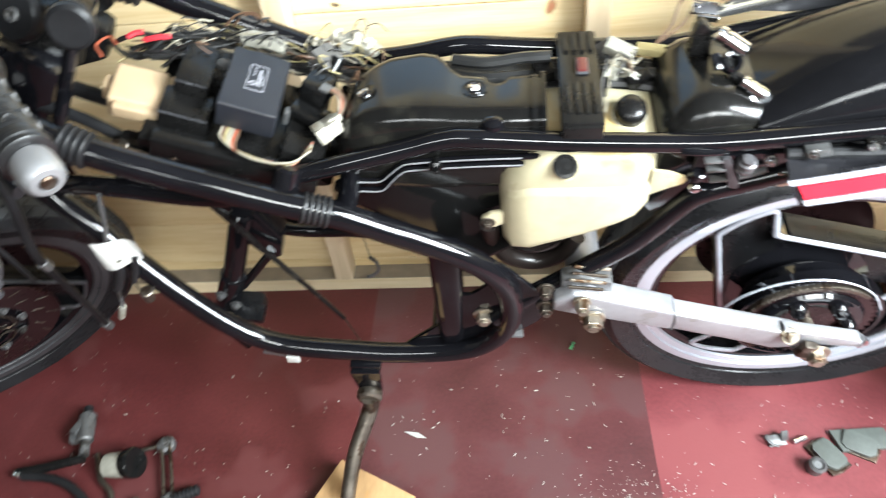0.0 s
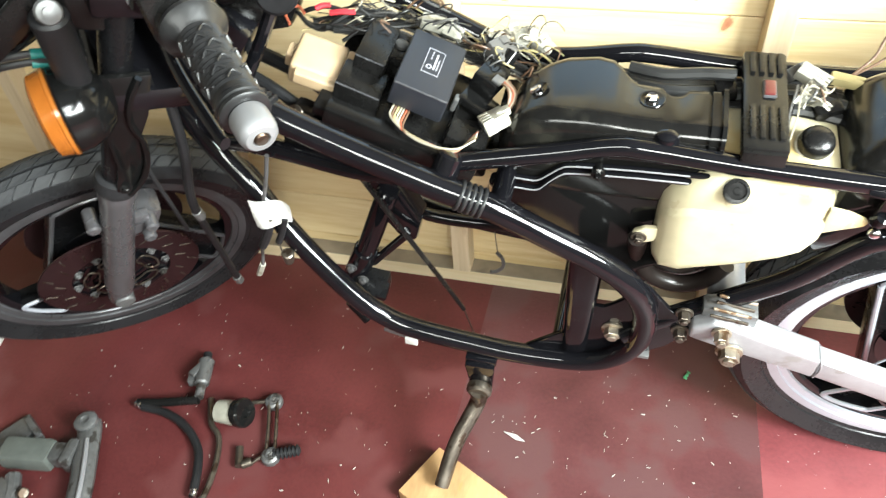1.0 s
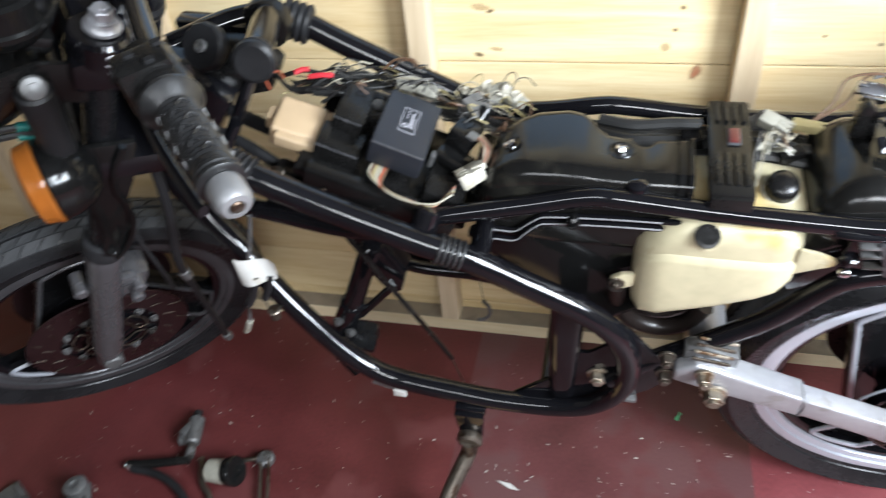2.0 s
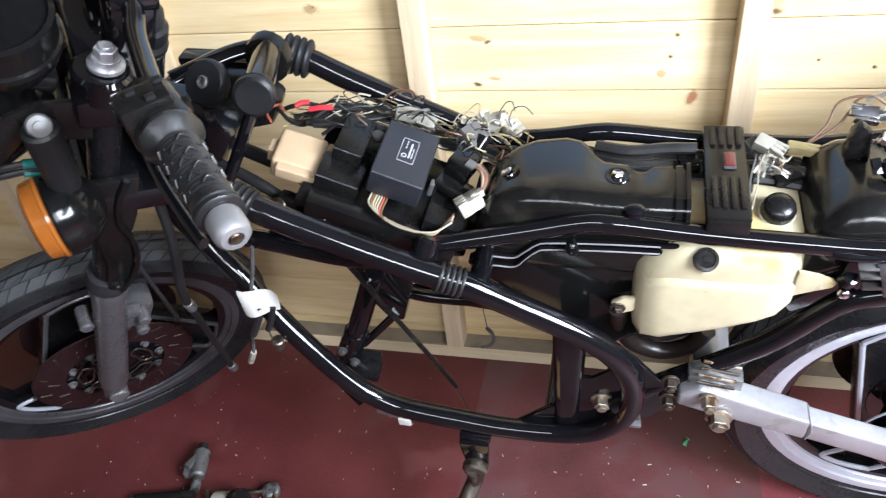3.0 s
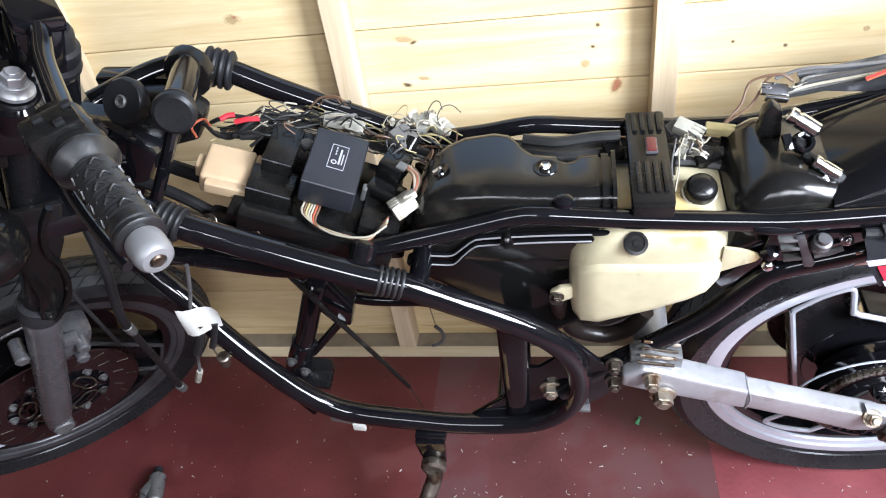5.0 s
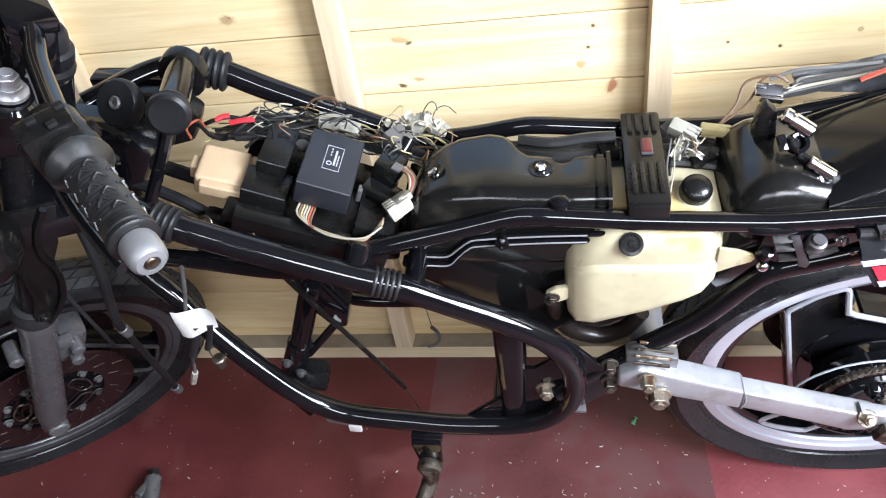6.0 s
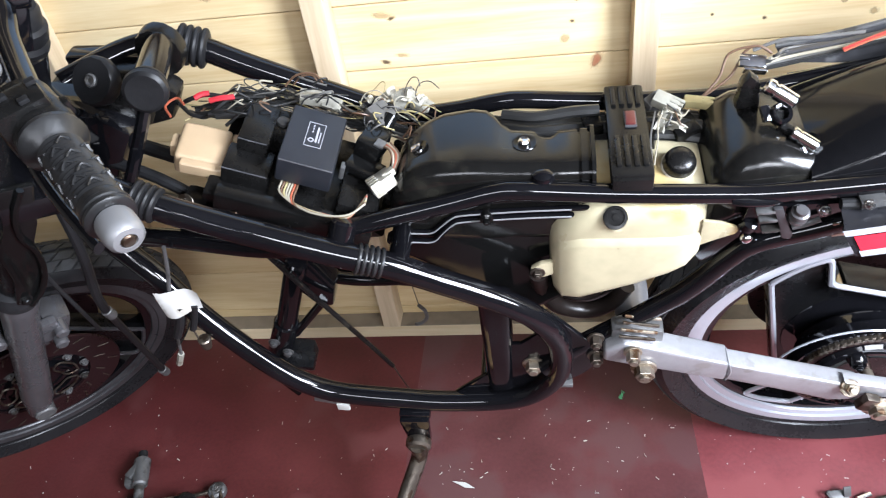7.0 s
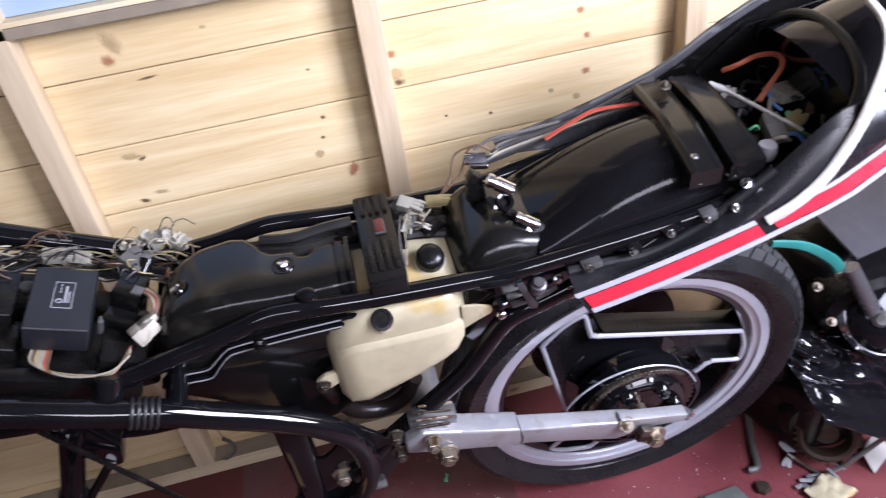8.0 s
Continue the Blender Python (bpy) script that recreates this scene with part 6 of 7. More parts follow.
# cables behind the fork
for pts, r in (([(0.122, -0.10, 0.44), (0.126, -0.11, 0.36), (0.135, -0.12, 0.27), (0.14, -0.12, 0.20)], 0.0032), ([(0.185, -0.08, 0.52), (0.18, -0.12, 0.42), (0.165, -0.12, 0.30), (0.163, -0.12, 0.24)], 0.007)):
    bm = B()
    tube(bm, [FRONT @ V(*q) for q in pts], r, 10, 5)
    part("brake_hose", bm, RUBBER, bike, "black rubber hose hanging beside the fork")
bm = B()
tube(bm, [FRONT @ V(0.163, -0.12, 0.245), FRONT @ V(0.168, -0.12, 0.18), FRONT @ V(0.178, -0.12, 0.06), FRONT @ V(0.186, -0.12, -0.045)], 0.0062, 10, 5)
part("hose_end", bm, RUBBER, bike, "grey hose end")
for q in ((0.163, -0.12, 0.245), (0.185, -0.12, -0.04)):
    a = FRONT @ V(*q)
    bm = B()
    cyl(bm, a, a + (FRONT.to_3x3() @ V(0.004, 0, -0.025)), 0.0085, seg=14, bevel=0.002)
    part("hose_collar", bm, CAST, bike)
for k in range(3):
    wire([F(0.03 + 0.01 * k, -0.10, 0.70), F(0.06 + 0.012 * k, -0.085, 0.62), F(0.085 + 0.01 * k, -0.07, 0.50), F(0.12 + 0.01 * k, -0.06, 0.40)], 0.0028, W_BLACK, name="control_cable")
wire([F(0.06, -0.12, 0.66), F(0.10, -0.10, 0.57), F(0.14, -0.09, 0.46), F(0.17, -0.08, 0.38)], 0.0045, FRAME_BLACK, name="control_cable")

# ---- side stand on its wood block ----
bm = B()
box(bm, (0.05, 0.03, 0.012), pose(-0.665, -0.128, 0.272), 0.003)
slab(bm, [(-0.69, 0.27), (-0.642, 0.27), (-0.648, 0.20), (-0.685, 0.195)], -0.15, -0.138, bevel=0.003)
part("stand_lug", bm, FRAME_BLACK, bike)
bm = B()
lathe(bm, [(0.001, 0), (0.019, 0), (0.021, 0.004), (0.021, 0.014), (0.017, 0.018), (0.001, 0.018)], axis(P(-0.668, -0.148, 0.205), YNEG), 24)
inv = BIKE.inverted()
foot = inv @ V(0.046, 0.809, 0.046)
knee = inv @ V(0.060, 0.860, 0.095)
tube(bm, [P(-0.668, -0.16, 0.205), P(-0.671, -0.168, 0.175), knee, foot], 0.0145, 14, 6, taper=0.85)
part("side_stand", bm, STEEL, bike, "scuffed steel side stand leg")

# ---- seat base, rear mudguard, latch ----
bm = B()
rings = []
for x, y0, y1, z0, z1, r in ((-0.270, -0.066, 0.060, 0.62, 0.690, 0.02), (-0.264, -0.073, 0.066, 0.62, 0.706, 0.026), (-0.252, -0.076, 0.068, 0.62, 0.722, 0.030), (-0.236, -0.077, 0.068, 0.63, 0.734, 0.032), (-0.218, -0.077, 0.068, 0.64, 0.739, 0.034), (-0.200, -0.077, 0.068, 0.65, 0.738, 0.034),
                             (-0.180, -0.077, 0.068, 0.66, 0.732, 0.032), (-0.160, -0.077, 0.068, 0.66, 0.727, 0.03), (-0.14, -0.076, 0.068, 0.66, 0.724, 0.028)):
    rings.append([V(x, y, z) for y, z in rrect(y0, y1, z0, z1, r, 7)])
loft(bm, rings)
bat = part("battery_cover", bm, AIRBOX, bike, "black moulded battery cover")
bm = B()
rings = []
for k in range(15):
    f = k / 14
    x = -0.172 + 0.235 * f
    crown = 0.728 + 0.074 * math.sin(min(1, f * 1.15) * math.pi / 2)
    arch = []
    for j in range(29):
        a = math.pi * j / 28
        y = 0.080 * math.copysign(abs(math.cos(a)) ** 0.75, math.cos(a))
        arch.append(V(x, -0.004 + y, 0.690 + (crown - 0.690) * (0.90 * math.sin(a) ** 0.40 + 0.10 * math.sin(a) ** 2)))
    rings.append(arch)
loft(bm, rings)
part("rear_mudguard", bm, SATIN, bike, "glossy black rear mudguard hump")
# chain-side inner guard below the rail
bm = B()
slab(bm, [(-0.27, 0.69), (-0.29, 0.60), (-0.26, 0.55), (-0.20, 0.60), (-0.12, 0.655), (0.03, 0.71), (0.03, 0.73)], -0.06, 0.06, bevel=0.005)
part("inner_mudguard", bm, PLASTIC, bike, "black inner mudguard above the wheel")
# seat latch in bright metal
bm = B()
slab(bm, [(-0.239, 0.738), (-0.237, 0.772), (-0.229, 0.783), (-0.217, 0.772), (-0.212, 0.736)], 0.008, 0.024, bevel=0.004)
latch = part("seat_latch", bm, PLASTIC_DULL, bat, "black and bright metal seat latch")
for p, q, r in (((-0.213, 0.004, 0.774), (-0.183, -0.010, 0.7585), 0.0088), ((-0.190, -0.038, 0.744), (-0.164, -0.050, 0.731), 0.0072)):
    bm = B()
    d = (P(*q) - P(*p)).normalized()
    L = (P(*q) - P(*p)).length
    lathe(bm, [(0.001, 0), (r * 0.8, 0), (r, 0.0015), (r, L * 0.2), (r * 0.82, L * 0.23), (r * 0.82, L * 0.30), (r, L * 0.33), (r, L - 0.0025), (r * 0.75, L), (0.001, L)], axis(P(*p), d), 22)
    part("latch_pin", bm, CHROME, latch, "bright plated pin")
eye_axis = axis(P(-0.199, -0.014, 0.746), (0.15, -0.55, 0.82))
bm = B()
ring(bm, [(0.0060, 0), (0.0115, 0), (0.0122, 0.003), (0.0118, 0.009), (0.0100, 0.011), (0.0072, 0.010), (0.0060, 0.006)], eye_axis, 32)
box(bm, (0.010, 0.018, 0.006), eye_axis @ pose(-0.015, 0.004, 0.005), 0.002)
part("latch_eye", bm, FRAME_BLACK, latch)
bm = B()
lathe(bm, [(0.001, 0.004), (0.0055, 0.004), (0.0060, 0.001)], eye_axis, 20)
part("latch_bush", bm, PLASTIC, latch)
bm = B()
cyl(bm, P(-0.180, -0.046, 0.728), P(-0.175, -0.058, 0.719), 0.0072, 0.0062, 16, 0.0015)
part("latch_nut", bm, CHROME, latch)
bm = B()
box(bm, (0.030, 0.012, 0.010), pose(-0.186, -0.030, 0.735, 10, 22, -25), 0.003)
part("latch_arm", bm, PLASTIC_DULL, latch)
bm = B()
box(bm, (0.030, 0.016, 0.006), pose(-0.210, 0.076, 0.752, 24, 6, -6), 0.002)
box(bm, (0.012, 0.006, 0.018), pose(-0.220, 0.080, 0.750, 20, 6, -6), 0.002)
box(bm, (0.026, 0.004, 0.010), pose(-0.208, 0.067, 0.745, 24, 6, -6), 0.0015)
part("cable_clamp", bm, CHROME, bike)
# brackets under the left rail
bm = B()
slab(bm, [(-0.232, 0.685), (-0.235, 0.66), (-0.215, 0.64), (-0.18, 0.645), (-0.135, 0.662), (-0.13, 0.69)], -0.092, -0.084, bevel=0.002)
br = part("rail_gusset", bm, FRAME_BLACK, bike)
for x, z in ((-0.2155, 0.6845), (-0.2105, 0.671), (-0.2045, 0.6545)):
    bm = B()
    box(bm, (0.019, 0.010, 0.0034), pose(x, -0.096, z, 0, -6, 0), 0.001)
    part("gusset_slat", bm, CAST, br, "bare metal slat")
bm = B()
slab(bm, [(-0.2085, 0.689), (-0.199, 0.690), (-0.190, 0.668), (-0.180, 0.647), (-0.182, 0.640), (-0.191, 0.642), (-0.198, 0.664)], -0.100, -0.094, bevel=0.0015)
part("gusset_bracket", bm, RIM_DARK, br, "scuffed grey bracket")
bm = B()
lathe(bm, [(0.001, 0), (0.0085, 0), (0.0095, 0.004), (0.0075, 0.007), (0.0092, 0.011), (0.0070, 0.016), (0.001, 0.017)], axis(P(-0.2275, -0.088, 0.650), (0.1, -0.45, 0.88)), 20)
part("rubber_bush", bm, FRAME_BLACK, br)
bm = B()
lathe(bm, [(0.001, 0.019), (0.006, 0.019), (0.007, 0.015), (0.0095, 0.014), (0.0105, 0.010), (0.0088, 0.008), (0.0105, 0.006), (0.0105, 0.0), (0.001, 0.0)], axis(P(-0.1808, -0.096, 0.672), (0, -0.3, 1)), 22)
part("stepped_bush", bm, FORK_GREY, br, "stepped grey metal bush")
bm = B()
tube(bm, [P(-0.184, -0.099, 0.660), P(-0.170, -0.099, 0.665), P(-0.1575, -0.098, 0.6715)], 0.0036, 8, 3)
part("clip_rod", bm, CAST, br)
bm = B()
bolt(bm, P(-0.155, -0.096, 0.6816), (0, -0.8, 0.6), 0.0042, 0.005, 1.5)
part("clip_bolt", bm, CHROME, br)
bm = B()
tube(bm, [P(-0.250, -0.093, 0.6965), P(-0.236, -0.097, 0.698), P(-0.215, -0.097, 0.698), P(-0.202, -0.093, 0.697)], 0.0042, 9, 4)
part("gusset_rib", bm, FRAME_BLACK, br)
bm = B()
box(bm, (0.016, 0.006, 0.022), pose(-0.133, -0.096, 0.653, 0, -10, 0), 0.002)
part("brass_tab", bm, ZINC, br, "dull brass tab")

for x, z, sx, sz, mt in ((-0.118, 0.706, 0.024, 0.010, CAST), (-0.066, 0.716, 0.016, 0.012, PLASTIC_DULL), (-0.02, 0.733, 0.026, 0.009, FRAME_BLACK), (0.022, 0.744, 0.018, 0.012, CAST), (0.055, 0.752, 0.022, 0.010, PLASTIC_DULL)):
    bm = B()
    box(bm, (sx, 0.016, sz), pose(x, -0.104, z, 0, -12, 0), 0.002)
    clip = part("rail_clip", bm, mt, bike, "small clip on the seat rail")
    bm = B()
    bolt(bm, P(x - sx * 0.2, -0.112, z + 0.001), (0, -0.8, 0.6), 0.0038, 0.004, 1.5)
    part("clip_screw", bm, CHROME, clip)
for k in range(5):
    bm = B()
    tube(bm, [P(-0.13 + 0.05 * k, -0.085, 0.690 + 0.010 * k), P(-0.10 + 0.05 * k, -0.096, 0.688 + 0.011 * k), P(-0.075 + 0.05 * k, -0.088, 0.694 + 0.012 * k)], 0.0022, 7, 4)
    part("rail_cable", bm, W_BLACK, bike)

# ---- tail unit: side shells with stripes, tail hump, cross bar ----
def tail_pt(f, v, s):
    """A point on the tail shell: f from nose to tail, v from rim (0) over the shoulder (0.5) to the lower edge (1), s the side."""
    x = -0.148 + 0.50 * f
    d = x + 0.139
    rim = V(x + 0.002, 0.105 - 0.03 * max(0, f - 0.5), 0.697 + 1.75 * max(0.0, min(x, 0.15) + 0.05) ** 1.5 + 0.2 * max(0.0, x - 0.15))
    mid = V(x, 0.130 - 0.10 * max(0, f - 0.6), 0.690 + 0.2 * d + 0.37 * d * d)
    low = V(x + 0.018, 0.141 - 0.10 * max(0, f - 0.6), 0.661 + 0.21 * d + 0.42 * d * d)
    p = rim.lerp(mid, v * 2) if v < 0.5 else mid.lerp(low, v * 2 - 1)
    if v < 0.5:
        p.y += 0.010 * math.sin(math.pi * v * 2)
    return V(p.x, s * p.y, p.z)


def shell(f0, f1, v0, v1, s, th, n=18, k=6, lift=0.0):
    bm = B()
    g = [[tail_pt(f0 + (f1 - f0) * i / n, v0 + (v1 - v0) * j / k, s) for j in range(k + 1)] for i in range(n + 1)]
    outer = [[bm.verts.new(p + V(0, s * lift, 0)) for p in r] for r in g]
    inner = [[bm.verts.new(p + V(0, s * (lift - th), 0)) for p in r] for r in g]
    for i in range(n):
        for j in range(k):
            bm.faces.new((outer[i][j], outer[i + 1][j], outer[i + 1][j + 1], outer[i][j + 1]))
            bm.faces.new((inner[i][j], inner[i][j + 1], inner[i + 1][j + 1], inner[i + 1][j]))
    for i in range(n):
        for j in (0, k):
            bm.faces.new((outer[i][j], outer[i + 1][j], inner[i + 1][j], inner[i][j]))
    for i in (0, n):
        for j in range(k):
            bm.faces.new((outer[i][j], outer[i][j + 1], inner[i][j + 1], inner[i][j]))
    return bm


for s in (-1, 1):
    tail = part("tail_shell", shell(0.0, 1.0, 0.0, 1.0, s, 0.003, k=12), SHELL, bike, "black plastic tail side shell with red stripe")
    part("red_stripe", shell(0.014, 0.425, 0.63, 0.88, s, 0.001, lift=0.0016), RED, tail, "bright red stripe")
    part("red_stripe", shell(0.455, 1.0, 0.60, 0.86, s, 0.001, lift=0.0016), RED, tail, "bright red stripe")
    part("silver_stripe", shell(0.0, 0.425, 0.505, 0.60, s, 0.001, lift=0.0016), SILVER, tail, "silver pinstripe")
    part("silver_stripe", shell(0.01, 1.0, 0.90, 0.995, s, 0.001, lift=0.0016), SILVER, tail, "silver pinstripe")
    part("silver_stripe", shell(0.47, 1.0, 0.505, 0.58, s, 0.001, lift=0.0016), SILVER, tail, "silver pinstripe")
    bm = B()
    tube(bm, [tail_pt(f, 0.02, s) + V(0, -s * 0.004, 0.003) for f in (0.0, 0.1, 0.2, 0.3, 0.4, 0.48)], 0.006, 10, 4)
    part("edge_trim", bm, RUBBER, tail, "black rubber edge trim")
    bm = B()
    tube(bm, [tail_pt(f, 0.0, s) + V(0, -s * 0.022, -0.008) for f in (0.03, 0.12, 0.22, 0.32, 0.42)], 0.0045, 8, 4)
    part("inner_trim", bm, RUBBER, tail)
# white band that sweeps up over the tail
bm = B()
tube(bm, [P(0.080, -0.133, 0.742), P(0.110, -0.134, 0.762), P(0.140, -0.130, 0.790), P(0.168, -0.120, 0.835), P(0.190, -0.103, 0.872), P(0.210, -0.080, 0.900), P(0.226, -0.045, 0.915), P(0.23, 0.0, 0.925)], 0.009, 10, 6, flat=0.5)
part("white_band", bm, WHITE, tail, "white band sweeping over the tail")
# tail hump behind the opening
bm = B()
rings = []
for i in range(13):
    f = i / 12
    x = 0.165 + 0.28 * f
    w = 0.112 - 0.05 * f
    top = 0.875 + 0.055 * math.sin(f * math.pi * 0.6) + 0.02 * f
    rings.append([V(x + 0.03 * (1 - math.sin(math.pi * j / 16)) * (1 - f), w * math.cos(math.pi * j / 16), 0.80 + 0.10 * f + (top - 0.80 - 0.10 * f) * math.sin(math.pi * j / 16) ** 0.7) for j in range(17)])
loft(bm, rings)
part("tail_hump", bm, GLOSS, bike, "glossy black tail hump")
bm = B()
tube(bm, [P(0.155, -0.11, 0.825), P(0.185, -0.085, 0.865), P(0.20, -0.04, 0.885), P(0.205, 0.02, 0.89), P(0.20, 0.07, 0.878), P(0.185, 0.105, 0.85)], 0.006, 10, 6)
part("opening_trim", bm, RUBBER, bike, "black rubber trim of the tail opening")
# floor of the tail tray and its inner walls
bm = B()
slab(bm, [(0.04, 0.72), (0.05, 0.75), (0.16, 0.765), (0.30, 0.80), (0.30, 0.78), (0.06, 0.705)], -0.115, 0.115, bevel=0.003)
part("tail_tray", bm, PLASTIC, bike, "black tail tray")
# two cross bars over the mudguard
for x0, w in ((0.016, 0.038), (0.066, 0.042)):
    bm = B()
    rings = [[V(x0 + 0.012 * t + px, -0.095 + 0.19 * t, 0.785 + 0.016 * math.sin(math.pi * (0.15 + 0.7 * t)) + pz) for px, pz in ((-w / 2, -0.012), (-w / 2, 0.009), (-w / 2 + 0.002, 0.012), (-w / 2 + 0.007, 0.0125), (-w / 2 + 0.009, 0.0105), (w / 2 - 0.006, 0.0105), (w / 2 - 0.004, 0.013), (w / 2 - 0.001, 0.012), (w / 2, 0.009), (w / 2, -0.012))] for t in (0, 0.08, 0.2, 0.4, 0.6, 0.8, 0.92, 1)]
    loft(bm, rings)
    part("cross_bar", bm, PLASTIC, bike, "black pressed cross bar")
for x, y, z, mt in ((0.012, -0.07, 0.807, CHROME), (0.010, -0.088, 0.792, CHROME), (0.052, -0.088, 0.792, CHROME), (0.062, -0.105, 0.786, CHROME), (0.032, 0.055, 0.826, STEEL)):
    bm = B()
    bolt(bm, P(x, y, z - 0.006), (0, -0.3, 1), 0.0048, 0.007, 1.6)
    part("bar_bolt", bm, mt, bike)
# loom along the right rail and in the tail
for k in range(9):
    mt = (W_BLACK, W_BLACK, W_GREY, W_WHITE, W_BLACK, W_BLACK, W_WHITE, W_BLACK, W_GREY)[k]
    wire([P(-0.215 + 0.004 * k, 0.078, 0.735 + 0.003 * k), P(-0.16, 0.082 + 0.003 * k, 0.742 + 0.004 * rng.random()), P(-0.08, 0.084 + 0.002 * k, 0.757 + 0.006 * rng.random()), P(0.01, 0.072 + 0.004 * k, 0.782 + 0.008 * rng.random())], 0.0019, mt)
for k in range(3):
    wire([P(-0.115, 0.074 + 0.0022 * k, 0.760), P(-0.08, 0.080 + 0.002 * k, 0.772), P(-0.045, 0.082 + 0.0024 * k, 0.783), P(0.0, 0.070 + 0.002 * k, 0.790), P(0.02, 0.06 + 0.002 * k, 0.795)], 0.0014, (W_ORANGE, W_RED, W_ORANGE)[k])
for k in range(2):
    wire([P(-0.265, 0.058, 0.716), P(-0.245 + 0.012 * k, 0.072, 0.735), P(-0.235 + 0.016 * k, 0.085, 0.758), P(-0.205, 0.085, 0.766), P(-0.19, 0.078, 0.76)], 0.0016, W_BROWN)
wire([P(-0.21, 0.083, 0.762), P(-0.18, 0.088, 0.770), P(-0.14, 0.092, 0.768), P(-0.09, 0.094, 0.770)], 0.0022, W_GREY)
wire([P(0.120, 0.070, 0.815), P(0.132, 0.060, 0.826), P(0.160, 0.063, 0.832), P(0.182, 0.056, 0.832), P(0.178, 0.036, 0.828), P(0.150, 0.016, 0.815), P(0.135, 0.006, 0.805)], 0.0034, W_ORANGE, name="orange_tube")
bm = B()
cyl(bm, P(0.112, 0.045, 0.803), P(0.157, -0.056, 0.798), 0.0024, seg=10)
cyl(bm, P(0.098, 0.062, 0.804), P(0.112, 0.045, 0.803), 0.0050, 0.0042, 12, 0.001)
part("screwdriver_shaft", bm, WHITE, bike, "thin pale rod lying in the tail tray")
for k in range(26):
    c = P(rng.uniform(0.10, 0.24), rng.uniform(-0.08, 0.09), 0.782 + rng.uniform(0, 0.012))
    a, w = rng.uniform(0, 6.3), rng.uniform(0.01, 0.03)
    wire([c + V(w * math.cos(a + t), w * math.sin(a + t), 0.008 * math.sin(2 * t)) for t in (0, 0.8, 1.6, 2.4)], rng.uniform(0.0012, 0.003), rng.choice((W_BLACK, W_BLACK, W_BLACK, W_WHITE, W_GREEN, W_BLUE, W_BROWN, W_GREY)))
connector(pose(0.120, 0.048, 0.793, 10, 10, 50), 0.024, 0.016, 0.010, 2, bike, WHITE)
connector(pose(0.190, 0.032, 0.790, 0, 10, 15), 0.040, 0.030, 0.014, 2, bike, CREAM)
connector(pose(0.125, 0.035, 0.79, 0, 20, 20), 0.025, 0.02, 0.01, 2, bike, W_GREY)
connector(pose(0.135, -0.035, 0.79, 0, -10, 80), 0.035, 0.022, 0.014, 2, bike, W_GREY)
connector(pose(0.165, -0.028, 0.79, 10, 0, 30), 0.03, 0.02, 0.01, 2, bike, W_YELLOW)
bm = B()
lathe(bm, [(0.001, 0), (0.011, 0), (0.012, 0.008), (0.010, 0.018), (0.001, 0.018)], pose(0.108, -0.065, 0.778), 18)
part("tail_nut", bm, ALU, bike)
# far rim of the tail, worn to bare grey along its edge
UP = ((-0.175, 0.742), (-0.12, 0.752), (-0.07, 0.764), (-0.01, 0.782), (0.046, 0.802), (0.085, 0.824), (0.116, 0.846), (0.150, 0.866), (0.185, 0.884), (0.225, 0.898))
bm = B()
slab(bm, [(x, z) for x, z in UP] + [(x + 0.012, z - 0.022 - 0.10 * (x + 0.175)) for x, z in reversed(UP)], 0.112, 0.118, bevel=0.0015)
rim = part("tail_rim", bm, GREY_TRIM, bike, "worn grey plastic rim of the tail")
bm = B()
tube(bm, [P(x, 0.116, z + 0.001) for x, z in UP], 0.0032, 8, 3)
part("rim_edge", bm, CAST, rim, "bare grey edge of the tail rim")
bm = B()
slab(bm, [(0.03, 0.735), (0.05, 0.795), (0.085, 0.815), (0.116, 0.838), (0.150, 0.858), (0.185, 0.876), (0.225, 0.890), (0.30, 0.88), (0.30, 0.78), (0.16, 0.755)], 0.1075, 0.1110, bevel=0.001)
part("tail_inner_wall", bm, PLASTIC, rim, "dark inner wall of the tail")
# right bracket below the tail rim, pale plastic
bm = B()
slab(bm, [(-0.178, 0.732), (-0.173, 0.744), (-0.120, 0.753), (-0.074, 0.762), (-0.02, 0.780), (0.041, 0.806), (0.056, 0.770), (0.010, 0.735), (-0.105, 0.726)], 0.097, 0.106, bevel=0.003)
part("seat_bracket", bm, GREY_TRIM, bike, "grey plastic seat bracket")


# ---- loose things on the floor ----
def W(x, y, z):
    return Vector((x, y, z))


# wood block under the side stand
blk = part("wood_block", box(B(), (0.150, 0.105, 0.030), pose(0.0645, 0.8065, 0.0155, 0, 0, -26.5), 0.002), CARD)
tagged(blk, "light brown plywood offcut under the side stand", "wood block")

# rear brake master cylinder with hose, reservoir and pedal
mc = thing("brake_master_cylinder", pose(-0.484, 0.956, 0.0), "greasy brake master cylinder with hose and reservoir on floor", "brake part")
MI = pose(-0.49, 0.965, 0.0).inverted()


def mcp(name, bm, mat, label=""):
    bm.transform(MI)
    return part(name, bm, mat, mc, label)


bm = B()
cyl(bm, W(-0.497, 0.992, 0.022), W(-0.478, 0.935, 0.022), 0.016, 0.014, 20, 0.003)
cyl(bm, W(-0.478, 0.935, 0.022), W(-0.470, 0.908, 0.020), 0.009, seg=14)
box(bm, (0.05, 0.016, 0.012), pose(-0.496, 0.97, 0.030, 0, 0, 70), 0.004)
box(bm, (0.018, 0.03, 0.018), pose(-0.505, 0.950, 0.018, 0, 0, 20), 0.004)
mcp("cylinder_body", bm, CAST, "grey cast cylinder body")
bm = B()
cyl(bm, W(-0.503, 1.008, 0.022), W(-0.497, 0.992, 0.022), 0.009, seg=12)
mcp("rubber_boot", bm, RUBBER)
bm = B()
